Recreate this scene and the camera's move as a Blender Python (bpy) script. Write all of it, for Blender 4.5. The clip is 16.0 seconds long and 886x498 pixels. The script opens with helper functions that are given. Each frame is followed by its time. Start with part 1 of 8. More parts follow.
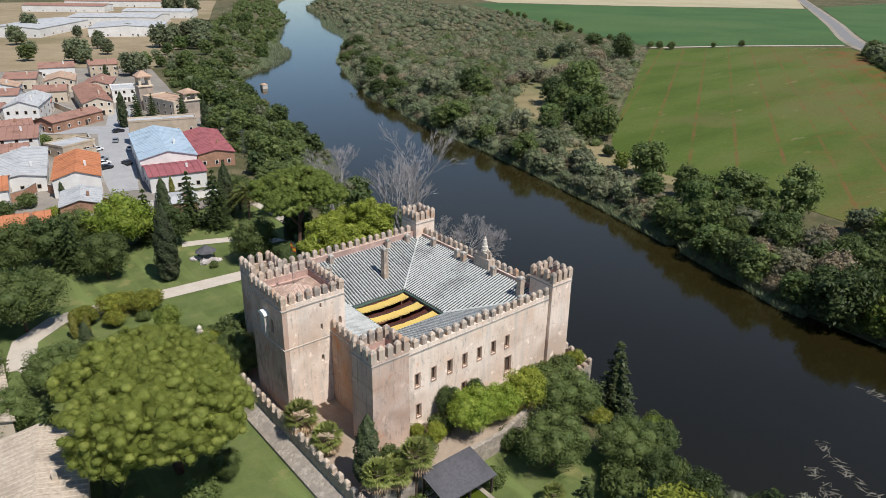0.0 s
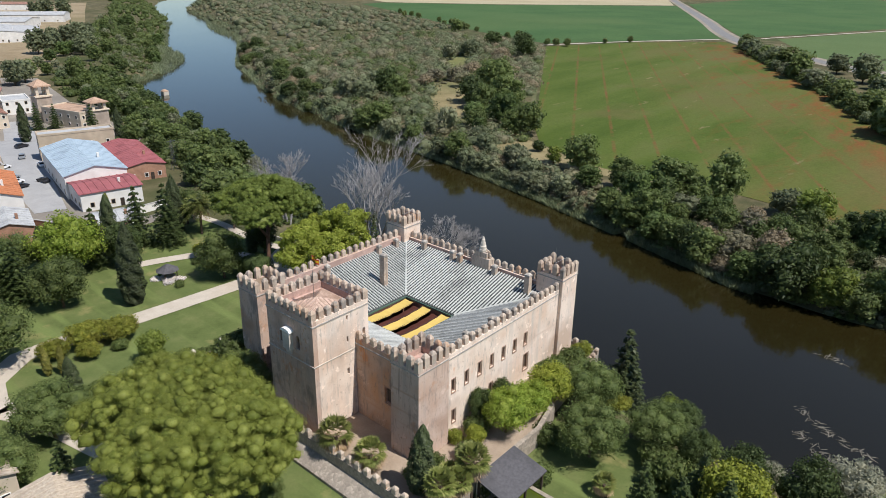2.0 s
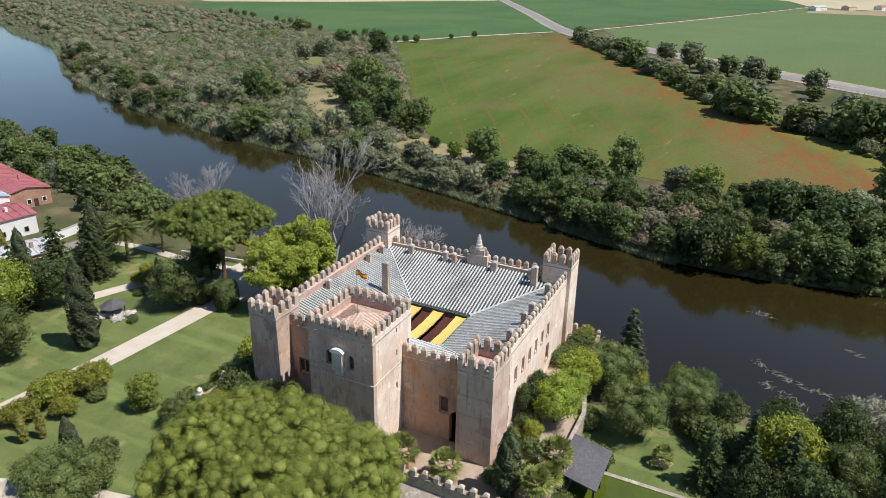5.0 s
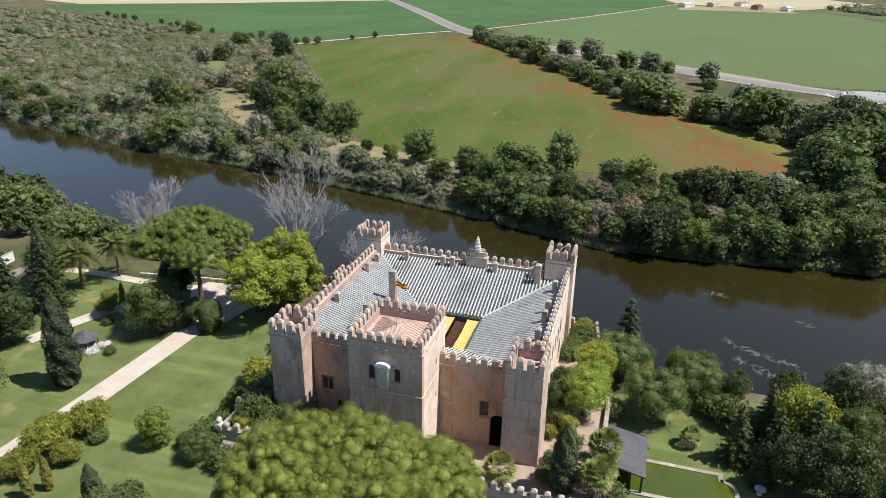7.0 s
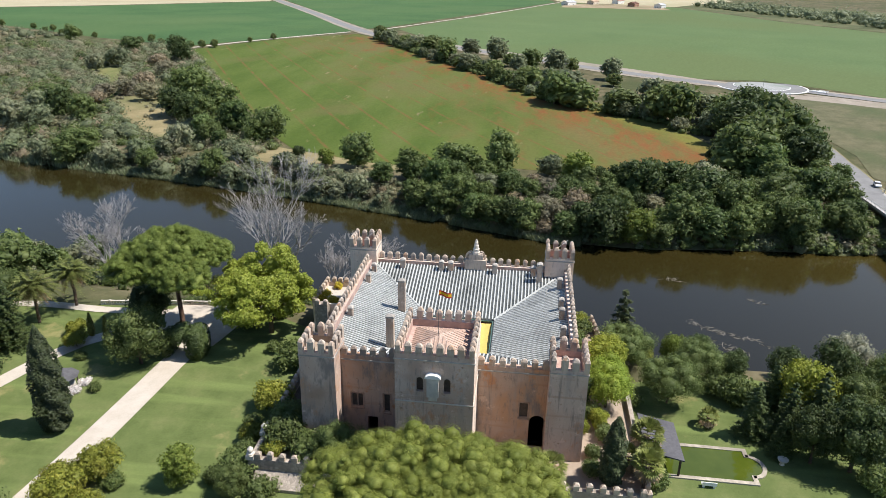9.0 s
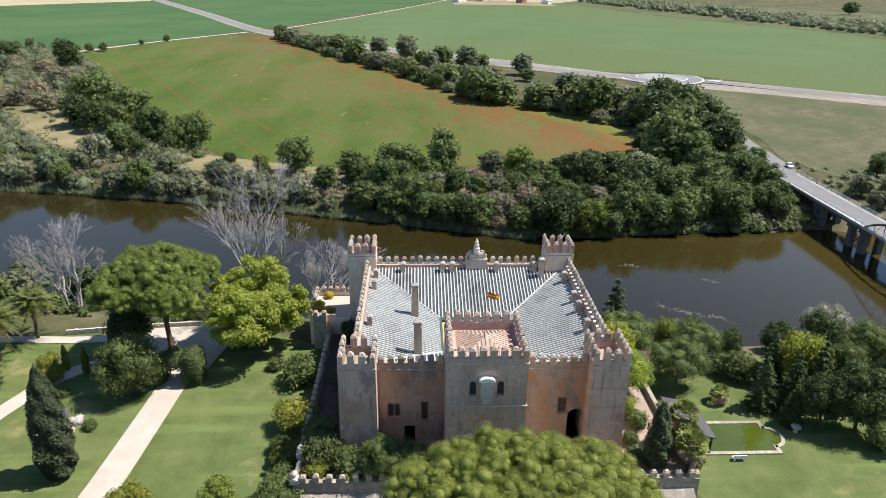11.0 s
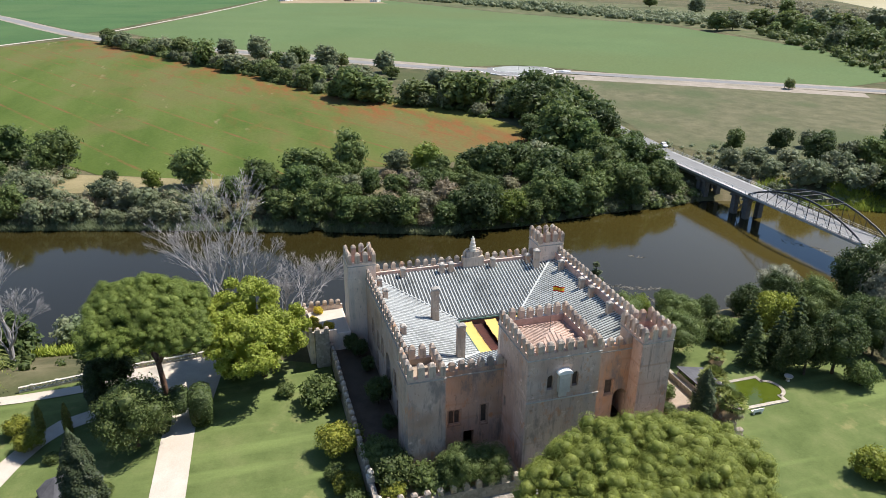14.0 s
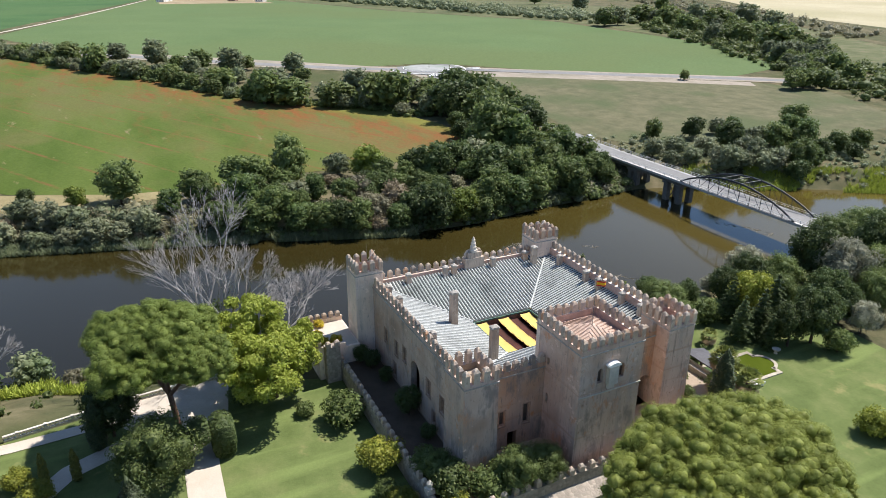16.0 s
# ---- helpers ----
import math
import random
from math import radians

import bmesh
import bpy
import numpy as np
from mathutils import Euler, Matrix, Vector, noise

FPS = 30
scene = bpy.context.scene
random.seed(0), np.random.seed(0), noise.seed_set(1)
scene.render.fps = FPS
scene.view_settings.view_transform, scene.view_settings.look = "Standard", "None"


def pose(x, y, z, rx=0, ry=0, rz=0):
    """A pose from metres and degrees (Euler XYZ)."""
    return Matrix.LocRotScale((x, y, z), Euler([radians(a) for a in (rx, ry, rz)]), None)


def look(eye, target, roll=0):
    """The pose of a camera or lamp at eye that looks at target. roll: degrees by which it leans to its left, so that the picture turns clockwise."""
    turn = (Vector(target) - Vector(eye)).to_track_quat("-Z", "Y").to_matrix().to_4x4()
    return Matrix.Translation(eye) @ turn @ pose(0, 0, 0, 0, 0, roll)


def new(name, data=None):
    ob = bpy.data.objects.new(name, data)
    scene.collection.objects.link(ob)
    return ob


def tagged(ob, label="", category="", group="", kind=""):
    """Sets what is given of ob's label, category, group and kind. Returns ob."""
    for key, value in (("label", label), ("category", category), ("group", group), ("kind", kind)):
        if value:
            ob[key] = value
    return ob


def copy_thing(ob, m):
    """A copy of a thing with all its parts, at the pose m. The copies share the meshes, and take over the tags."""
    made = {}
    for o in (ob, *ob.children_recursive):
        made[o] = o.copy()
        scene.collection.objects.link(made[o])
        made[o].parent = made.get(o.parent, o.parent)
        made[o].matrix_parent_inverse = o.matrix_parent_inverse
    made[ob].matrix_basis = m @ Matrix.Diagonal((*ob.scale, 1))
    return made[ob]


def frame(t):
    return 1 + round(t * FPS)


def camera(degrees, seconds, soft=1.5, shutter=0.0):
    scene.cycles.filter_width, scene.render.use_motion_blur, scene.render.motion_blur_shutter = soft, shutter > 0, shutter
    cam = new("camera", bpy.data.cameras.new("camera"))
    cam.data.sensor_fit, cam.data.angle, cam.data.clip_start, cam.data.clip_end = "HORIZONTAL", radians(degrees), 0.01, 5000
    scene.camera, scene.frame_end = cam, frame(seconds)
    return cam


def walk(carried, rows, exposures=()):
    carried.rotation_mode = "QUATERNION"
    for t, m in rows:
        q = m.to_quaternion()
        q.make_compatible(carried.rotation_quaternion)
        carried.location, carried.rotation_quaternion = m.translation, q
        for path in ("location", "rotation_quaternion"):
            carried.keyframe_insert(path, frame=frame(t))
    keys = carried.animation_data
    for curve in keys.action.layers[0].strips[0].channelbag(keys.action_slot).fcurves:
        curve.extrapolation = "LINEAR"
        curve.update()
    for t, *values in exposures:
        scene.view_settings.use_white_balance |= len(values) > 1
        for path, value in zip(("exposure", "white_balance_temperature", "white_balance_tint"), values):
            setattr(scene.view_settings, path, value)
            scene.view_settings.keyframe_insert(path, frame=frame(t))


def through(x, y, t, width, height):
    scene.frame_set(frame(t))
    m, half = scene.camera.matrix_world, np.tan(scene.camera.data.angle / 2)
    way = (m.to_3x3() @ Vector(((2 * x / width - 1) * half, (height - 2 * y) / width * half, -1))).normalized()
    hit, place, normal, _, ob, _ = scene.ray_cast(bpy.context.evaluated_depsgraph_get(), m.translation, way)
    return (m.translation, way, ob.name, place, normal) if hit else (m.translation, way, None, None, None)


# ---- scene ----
# ---- camera and walk ----
cam = camera(65.8, 16.0, soft=0.5)
METRES, EYE, TILT, LEAN, TURN = 140.0, 70.0, 0.0, 0.0, -39.8
ROWS = [
    (0.0, 0.0, 0.0, 0.0, 0.39, -22.74, -0.92),
    (0.5, -0.0316, 0.0017, 0.001, -2.07, -22.78, -0.86),
    (1.0, -0.0621, 0.0049, 0.0014, -4.39, -22.72, -0.91),
    (1.5, -0.0934, 0.0094, 0.0006, -6.85, -22.67, -0.95),
    (2.0, -0.1231, 0.0151, -0.0007, -9.23, -22.62, -0.95),
    (2.5, -0.1542, 0.0222, -0.0015, -11.71, -22.59, -0.96),
    (3.0, -0.1838, 0.0304, -0.002, -14.15, -22.6, -0.93),
    (3.5, -0.2142, 0.0408, -0.0013, -16.62, -22.64, -0.94),
    (4.0, -0.2424, 0.0516, -0.0019, -18.99, -22.64, -0.91),
    (6.5, -0.3817, 0.1229, -0.001, -31.11, -22.54, -0.9),
    (7.0, -0.4064, 0.1405, 0.0005, -33.43, -22.51, -0.87),
    (7.5, -0.4318, 0.1593, 0.0017, -35.89, -22.49, -0.87),
    (8.0, -0.4551, 0.1788, 0.0026, -38.2, -22.47, -0.87),
    (8.5, -0.4784, 0.2004, 0.0034, -40.64, -22.44, -0.88),
    (9.0, -0.4999, 0.2218, 0.0036, -42.94, -22.43, -0.84),
    (11.5, -0.5949, 0.345, 0.0024, -54.8, -22.49, -0.74),
    (12.0, -0.6114, 0.3723, 0.0014, -57.33, -22.5, -0.73),
    (12.5, -0.6261, 0.3993, 0.0009, -59.73, -22.52, -0.7),
    (13.0, -0.64, 0.4282, 0.0004, -62.24, -22.5, -0.68),
    (13.5, -0.6521, 0.4563, 0.0004, -64.57, -22.49, -0.65),
    (14.0, -0.6635, 0.4862, 0.0002, -66.99, -22.47, -0.62),
    (14.5, -0.6731, 0.5155, 0.0006, -69.31, -22.47, -0.59),
    (15.0, -0.6818, 0.5466, 0.0, -71.73, -22.45, -0.57),
    (15.5, -0.6892, 0.5768, 0.0005, -74.12, -22.48, -0.54),
    (16.0, -0.6952, 0.6087, 0.0011, -76.55, -22.5, -0.52),
]
walk(cam, [(t, pose(0, 0, EYE, TILT, LEAN, TURN) @ pose(METRES * x, METRES * y, METRES * z, 90 + pitch, roll, yaw)) for t, x, y, z, yaw, pitch, roll in ROWS],
     exposures=[(0.0, 0.02), (4.0, 0.22), (8.0, 0.46), (12.0, 0.58), (16.0, 0.64)])

# ---- world, sun and exposure ----
SUN_ELEVATION, SUN_EAST = radians(58), 0.14     # height, and how far east of south (-y) the sun stands
world = bpy.data.worlds.new("sky")
scene.world = world
world.use_nodes = True
sky = world.node_tree.nodes.new("ShaderNodeTexSky")
sky.sky_type = "NISHITA"
sky.sun_disc = False
sky.dust_density = 0.12
sky.ozone_density = 4.5
sky.sun_elevation = SUN_ELEVATION
sky.sun_rotation = math.pi - SUN_EAST
backing = world.node_tree.nodes["Background"]
backing.inputs["Strength"].default_value = 0.105
world.node_tree.links.new(sky.outputs["Color"], backing.inputs["Color"])

sun = new("sun", bpy.data.lights.new("sun", "SUN"))
sun.data.energy = 5.0
sun.data.angle = radians(0.55)
sun.data.color = (1.0, 0.97, 0.935)
sun_way = Vector((math.sin(SUN_EAST) * math.cos(SUN_ELEVATION), -math.cos(SUN_EAST) * math.cos(SUN_ELEVATION), math.sin(SUN_ELEVATION)))
sun.matrix_world = look(sun_way * 400, (0, 0, 0))

# ---- materials ----
class Nodes:
    """A small helper to write node materials shortly."""

    def __init__(self, name, rough=0.8, metal=0.0, spec=0.3):
        self.mat = bpy.data.materials.new(name)
        self.mat.use_nodes = True
        self.tree = self.mat.node_tree
        self.bsdf = self.tree.nodes["Principled BSDF"]
        self.bsdf.inputs["Roughness"].default_value = rough
        self.bsdf.inputs["Metallic"].default_value = metal
        self.bsdf.inputs["Specular IOR Level"].default_value = spec
        self.place = None

    def node(self, kind):
        return self.tree.nodes.new(kind)

    def link(self, a, b):
        self.tree.links.new(a, b)
        return self

    def where(self, scale=(1, 1, 1), turn=0.0):
        """World-like place: the object's own coordinates, stretched and turned about z."""
        if self.place is None:
            self.place = self.node("ShaderNodeNewGeometry").outputs["Position"]
        m = self.node("ShaderNodeMapping")
        m.inputs["Scale"].default_value = scale
        m.inputs["Rotation"].default_value = (0, 0, turn)
        self.link(self.place, m.inputs["Vector"])
        return m.outputs["Vector"]

    def noise(self, size, detail=4, rough=0.55, stretch=(1, 1, 1), turn=0.0, dist=0.0):
        n = self.node("ShaderNodeTexNoise")
        n.inputs["Scale"].default_value = 1.0 / size
        n.inputs["Detail"].default_value = detail
        n.inputs["Roughness"].default_value = rough
        n.inputs["Distortion"].default_value = dist
        self.link(self.where(stretch, turn), n.inputs["Vector"])
        return n.outputs["Fac"]

    def ramp(self, fac, stops):
        r = self.node("ShaderNodeValToRGB")
        e = r.color_ramp.elements
        while len(e) < len(stops):
            e.new(0.5)
        for k, (at, colour) in zip(e, stops):
            k.position = at
            k.color = (*colour, 1) if len(colour) == 3 else colour
        self.link(fac, r.inputs["Fac"])
        return r.outputs["Color"]

    def mask(self, fac, low, high):
        return self.ramp(fac, [(low, (0, 0, 0)), (high, (1, 1, 1))])

    def mix(self, fac, a, b, how="MIX"):
        m = self.node("ShaderNodeMix")
        m.data_type, m.blend_type = "RGBA", how
        ins = {"f": m.inputs[0], "a": m.inputs[6], "b": m.inputs[7]}
        for key, value in (("f", fac), ("a", a), ("b", b)):
            if isinstance(value, (int, float)):
                ins[key].default_value = value
            elif isinstance(value, tuple):
                ins[key].default_value = (*value, 1)
            else:
                self.link(value, ins[key])
        return m.outputs[2]

    def island(self):
        return self.node("ShaderNodeNewGeometry").outputs["Random Per Island"]

    def each(self):
        return self.node("ShaderNodeObjectInfo").outputs["Random"]

    def colour(self, c):
        if isinstance(c, tuple):
            self.bsdf.inputs["Base Color"].default_value = (*c, 1)
        else:
            self.link(c, self.bsdf.inputs["Base Color"])
        return self

    def bump(self, height, strength=0.4, depth=0.05):
        b = self.node("ShaderNodeBump")
        b.inputs["Strength"].default_value = strength
        b.inputs["Distance"].default_value = depth
        self.link(height, b.inputs["Height"])
        self.link(b.outputs["Normal"], self.bsdf.inputs["Normal"])
        return self


def plain(name, colour, rough=0.7, metal=0.0, vary=0.12, size=0.6, bump=0.2):
    """A painted or solid surface with slight unevenness at two scales."""
    n = Nodes(name, rough, metal)
    dark = tuple(c * (1 - vary) for c in colour)
    light = tuple(min(1, c * (1 + vary)) for c in colour)
    a = n.ramp(n.noise(size, 5), [(0.3, dark), (0.7, light)])
    b = n.mix(n.mask(n.noise(size * 7, 3), 0.45, 0.7), a, tuple(c * (1 - 1.4 * vary) for c in colour))
    n.colour(b)
    if bump:
        n.bump(n.noise(size * 0.3, 4), bump, 0.02)
    return n.mat


def leaves(name, low, mid, high, through=0.34, rough=0.55, dry=None, patch=2.6):
    """Foliage: every leaf its own tone, every plant a slight tone of its own."""
    n = Nodes(name, rough, spec=0.25)
    low, mid, high = [(c[0] * 1.3, c[1] * 1.17, c[2] * 1.2) for c in (low, mid, high)]
    c = n.ramp(n.island(), [(0.0, low), (0.5, mid), (1.0, high)])
    c = n.mix(n.mask(n.noise(1.8, 3), 0.4, 0.68), c, tuple(v * 0.72 for v in mid))
    if dry:
        c = n.mix(n.mask(n.noise(patch, 3), 0.48, 0.66), c, dry)
    hue = n.node("ShaderNodeHueSaturation")
    shift = n.node("ShaderNodeMapRange")
    shift.inputs["To Min"].default_value, shift.inputs["To Max"].default_value = 0.78, 1.22
    n.link(n.each(), shift.inputs["Value"])
    n.link(shift.outputs["Result"], hue.inputs["Value"])
    n.link(c, hue.inputs["Color"])
    c = hue.outputs["Color"]
    n.colour(c)
    t = n.node("ShaderNodeBsdfTranslucent")
    n.link(c, t.inputs["Color"])
    m = n.node("ShaderNodeMixShader")
    m.inputs["Fac"].default_value = through
    n.link(n.bsdf.outputs["BSDF"], m.inputs[1])
    n.link(t.outputs["BSDF"], m.inputs[2])
    n.link(m.outputs["Shader"], n.tree.nodes["Material Output"].inputs["Surface"])
    return n.mat


def plaster(name, light, warm, grey, wear=1.0):
    """Weathered lime render over rammed earth: warm patches, grey runs, faint lifts, pits."""
    n = Nodes(name, 0.9, spec=0.15)
    c = n.ramp(n.noise(5.0, 5, dist=0.6), [(0.32, warm), (0.55, light), (0.8, tuple(min(1, v * 1.12) for v in light))])
    runs = n.noise(1.3, 5, stretch=(1, 1, 0.12))
    c = n.mix(n.mask(runs, 0.5, 0.72), c, grey)
    c = n.mix(n.mask(n.noise(9.0, 3), 0.55, 0.72), c, tuple(v * 0.8 for v in warm))
    c = n.mix(n.mask(n.noise(0.9, 4, stretch=(0.05, 0.05, 1)), 0.6, 0.78), c, tuple(v * 0.88 for v in warm))
    c = n.mix(n.mask(n.noise(3.4, 6, 0.65, stretch=(1, 1, 0.5)), 0.54 + 0.1 * (1 - wear), 0.62 + 0.12 * (1 - wear)), c, tuple(v * 0.74 for v in grey))
    c = n.mix(n.mask(n.noise(2.7, 6, 0.7, stretch=(1, 1, 0.7)), 0.57 + 0.08 * (1 - wear), 0.64 + 0.12 * (1 - wear)), c, (warm[0] * 1.05, warm[1] * 0.86, warm[2] * 0.72))
    c = n.mix(n.mask(n.noise(0.7, 6, 0.7, stretch=(1, 1, 0.06)), 0.57 + 0.06 * (1 - wear), 0.70 + 0.1 * (1 - wear)), c, tuple(v * 0.6 for v in grey))
    c = n.mix(n.mask(n.noise(0.45, 6), 0.62, 0.75), c, tuple(v * 0.66 for v in warm))
    fine = n.noise(0.4, 6, 0.65, stretch=(1, 1, 0.25))
    c = n.mix(n.mask(fine, 0.56, 0.74), c, tuple(v * 0.62 for v in grey))
    c = n.mix(n.mask(n.noise(2.2, 6, 0.7), 0.60, 0.66), c, tuple(min(1, v * 1.18) for v in light))
    n.colour(c)
    n.bump(n.noise(0.5, 8, 0.7), 0.6, 0.08)
    return n.mat


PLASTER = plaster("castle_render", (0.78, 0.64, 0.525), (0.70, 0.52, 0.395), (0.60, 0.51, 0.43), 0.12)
# Grey render: the towers' own tone, and shade put into keep and north walls.
PLASTER_GREY_SHADED = plaster("castle_render_grey_shaded", (0.55, 0.415, 0.335), (0.49, 0.33, 0.24), (0.42, 0.335, 0.285), 0.75)
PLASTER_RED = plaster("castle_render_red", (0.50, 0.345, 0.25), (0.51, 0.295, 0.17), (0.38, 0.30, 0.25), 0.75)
MERLON = plaster("merlon_render", (0.52, 0.42, 0.33), (0.44, 0.32, 0.235), (0.36, 0.31, 0.265))
CAPSTONE = plain("cap_stone", (0.42, 0.38, 0.33), 0.9, vary=0.25)
WINDOWBRICK = plain("window_brick", (0.40, 0.265, 0.19), 0.9, vary=0.25, size=0.3)
PINK = plain("pink_wash", (0.47, 0.32, 0.265), 0.85, vary=0.2)
BRICKRED = plain("brick_red", (0.30, 0.13, 0.085), 0.85, vary=0.3)
WHITEWASH = plain("whitewash", (0.80, 0.77, 0.72), 0.75, vary=0.08)
DARKWOOD = plain("dark_wood", (0.055, 0.04, 0.03), 0.7, vary=0.3)
IRON = plain("painted_iron", (0.05, 0.05, 0.05), 0.5, 0.4, vary=0.2)
STEEL = plain("weathered_steel", (0.14, 0.15, 0.15), 0.5, 0.6, vary=0.2)
YELLOW = plain("yellow_canvas", (0.62, 0.44, 0.12), 0.7, vary=0.06, size=1.5, bump=0.1)
# Dark red-brown of the shaded court, put on sheets between the awning strips.
COURT_SHADE = plain("maroon_court_shade", (0.075, 0.022, 0.014), 0.8, vary=0.2)
GREENMETAL = plain("green_gutter", (0.10, 0.17, 0.14), 0.45, 0.3)


def roof_tiles(name, pale, dark):
    n = Nodes(name, 0.85, spec=0.2)
    c = n.ramp(n.noise(0.35, 4), [(0.3, dark), (0.62, pale)])
    c = n.mix(n.mask(n.noise(4.0, 4), 0.5, 0.75), c, tuple(v * 0.75 for v in dark))
    n.colour(c)
    n.bump(n.noise(0.4, 3), 0.3, 0.04)
    return n.mat


TILE_TOP = roof_tiles("lime_washed_tile", (0.535, 0.54, 0.51), (0.40, 0.405, 0.38))
TILE_PAN = roof_tiles("slate_grey_tile", (0.088, 0.094, 0.090), (0.050, 0.054, 0.053))
TILE_CLAY = roof_tiles("old_clay_tile", (0.50, 0.34, 0.24), (0.34, 0.22, 0.15))
TILE_PALE = roof_tiles("pale_clay_tile", (0.50, 0.42, 0.33), (0.36, 0.29, 0.22))
TILE_KEEP = roof_tiles("pinkish_clay_tile", (0.54, 0.39, 0.31), (0.38, 0.265, 0.20))
TILE_ORANGE = roof_tiles("new_clay_tile", (0.50, 0.195, 0.09), (0.38, 0.15, 0.075))
TILE_BROWN = roof_tiles("brown_clay_tile", (0.34, 0.19, 0.14), (0.24, 0.13, 0.10))
SHEET_RED = roof_tiles("red_sheet", (0.34, 0.115, 0.12), (0.27, 0.09, 0.095))
SHEET_BLUE = roof_tiles("pale_blue_sheet", (0.36, 0.44, 0.50), (0.31, 0.385, 0.45))
SHEET_GREY = roof_tiles("grey_sheet", (0.46, 0.46, 0.45), (0.36, 0.36, 0.36))
SLATE_DARK = roof_tiles("bitumen_roof", (0.11, 0.105, 0.11), (0.08, 0.077, 0.08))
HOUSE_WHITE = plain("house_white", (0.72, 0.69, 0.64), 0.8, vary=0.1, size=2)
HOUSE_CREAM = plain("house_cream", (0.60, 0.50, 0.38), 0.85, vary=0.12, size=2)
HOUSE_BRICK = plain("house_brick", (0.36, 0.20, 0.13), 0.85, vary=0.2, size=1)
TOWERSTONE = plain("tower_masonry", (0.42, 0.34, 0.27), 0.9, vary=0.25, size=1.2)
HOUSE_OCHRE = plain("house_ochre", (0.50, 0.40, 0.29), 0.85, vary=0.15, size=1.5)
RUBBER = plain("tyre_rubber", (0.02, 0.02, 0.02), 0.8)
CAR_WHITE = plain("car_white", (0.75, 0.75, 0.75), 0.25, 0.0, vary=0.02, bump=0)
CAR_BLACK = plain("car_black", (0.03, 0.03, 0.035), 0.25, 0.0, vary=0.02, bump=0)
CAR_SILVER = plain("car_silver", (0.42, 0.44, 0.46), 0.3, 0.6, vary=0.02, bump=0)
DARKGLASS = plain("old_window_glass", (0.10, 0.070, 0.052), 0.5, 0.0, vary=0.3, bump=0)
GLASSY = plain("dark_glass", (0.012, 0.012, 0.013), 0.3, 0.0, vary=0.05, bump=0)
BARK = plain("bark", (0.12, 0.085, 0.06), 0.9, vary=0.35, size=0.3, bump=0.6)
BARK_PINE = plain("pine_bark", (0.16, 0.09, 0.06), 0.9, vary=0.4, size=0.3, bump=0.6)
DEADWOOD = plain("bleached_wood", (0.34, 0.315, 0.30), 0.9, vary=0.2, size=0.4, bump=0.3)


def rubble(name, pale, dark, joint):
    n = Nodes(name, 0.92, spec=0.15)
    v = n.node("ShaderNodeTexVoronoi")
    v.feature = "DISTANCE_TO_EDGE"
    v.inputs["Scale"].default_value = 2.4
    n.link(n.where(), v.inputs["Vector"])
    cell = n.node("ShaderNodeTexVoronoi")
    cell.inputs["Scale"].default_value = 2.4
    n.link(n.where(), cell.inputs["Vector"])
    tone = n.node("ShaderNodeSeparateColor")
    n.link(cell.outputs["Color"], tone.inputs["Color"])
    c = n.mix(tone.outputs[0], dark, pale)
    c = n.mix(n.mask(v.outputs["Distance"], 0.02, 0.07), joint, c)
    c = n.mix(n.mask(n.noise(2.0, 4), 0.5, 0.7), c, dark)
    n.colour(c)
    n.bump(v.outputs["Distance"], 0.7, 0.08)
    return n.mat


RUBBLE = rubble("rubble_stone", (0.44, 0.37, 0.30), (0.26, 0.22, 0.18), (0.30, 0.26, 0.21))
POOLSTONE = plain("weathered_pool_stone", (0.40, 0.345, 0.27), 0.9, vary=0.3, size=0.8)
ASHLAR = plain("cut_stone", (0.56, 0.50, 0.42), 0.9, vary=0.18, size=0.7)


def soil(name, stops, size, second, fine=0.6, stretch=(1, 1, 1), turn=0.0, bump=0.5):
    n = Nodes(name, 0.95, spec=0.1)
    c = n.ramp(n.noise(size, 6, 0.6, stretch, turn), stops)
    c = n.mix(n.mask(n.noise(size * 5, 4), 0.48, 0.66), c, second)
    c = n.mix(n.ramp(n.noise(fine, 6, 0.7), [(0.3, (0.45,) * 3), (0.7, (0, 0, 0))]), c, (0.5, 0.5, 0.5), "MULTIPLY")
    n.colour(c)
    n.bump(n.noise(fine, 6, 0.7), bump, 0.12)
    return n.mat


EARTH = soil("bank_earth", [(0.3, (0.06, 0.065, 0.03)), (0.5, (0.12, 0.105, 0.055)), (0.75, (0.23, 0.185, 0.11))], 9, (0.075, 0.085, 0.035))


def lawn():
    n = Nodes("mown_lawn", 0.95, spec=0.1)
    c = n.ramp(n.noise(5, 6, 0.6), [(0.25, (0.085, 0.112, 0.034)), (0.5, (0.120, 0.150, 0.049)), (0.78, (0.175, 0.188, 0.072))])
    streak = n.mask(n.noise(2.6, 3, 0.5, (1, 0.10, 1), 0.75), 0.52, 0.70)
    c = n.mix(streak, c, (0.162, 0.202, 0.065))
    c = n.mix(n.mask(n.noise(7, 5, 0.6), 0.60, 0.74), c, (0.27, 0.24, 0.10))
    c = n.mix(n.ramp(n.noise(0.3, 6, 0.7), [(0.3, (0.35,) * 3), (0.7, (0, 0, 0))]), c, (0.5, 0.5, 0.5), "MULTIPLY")
    n.colour(c)
    n.bump(n.noise(0.25, 6, 0.7), 0.4, 0.1)
    return n.mat


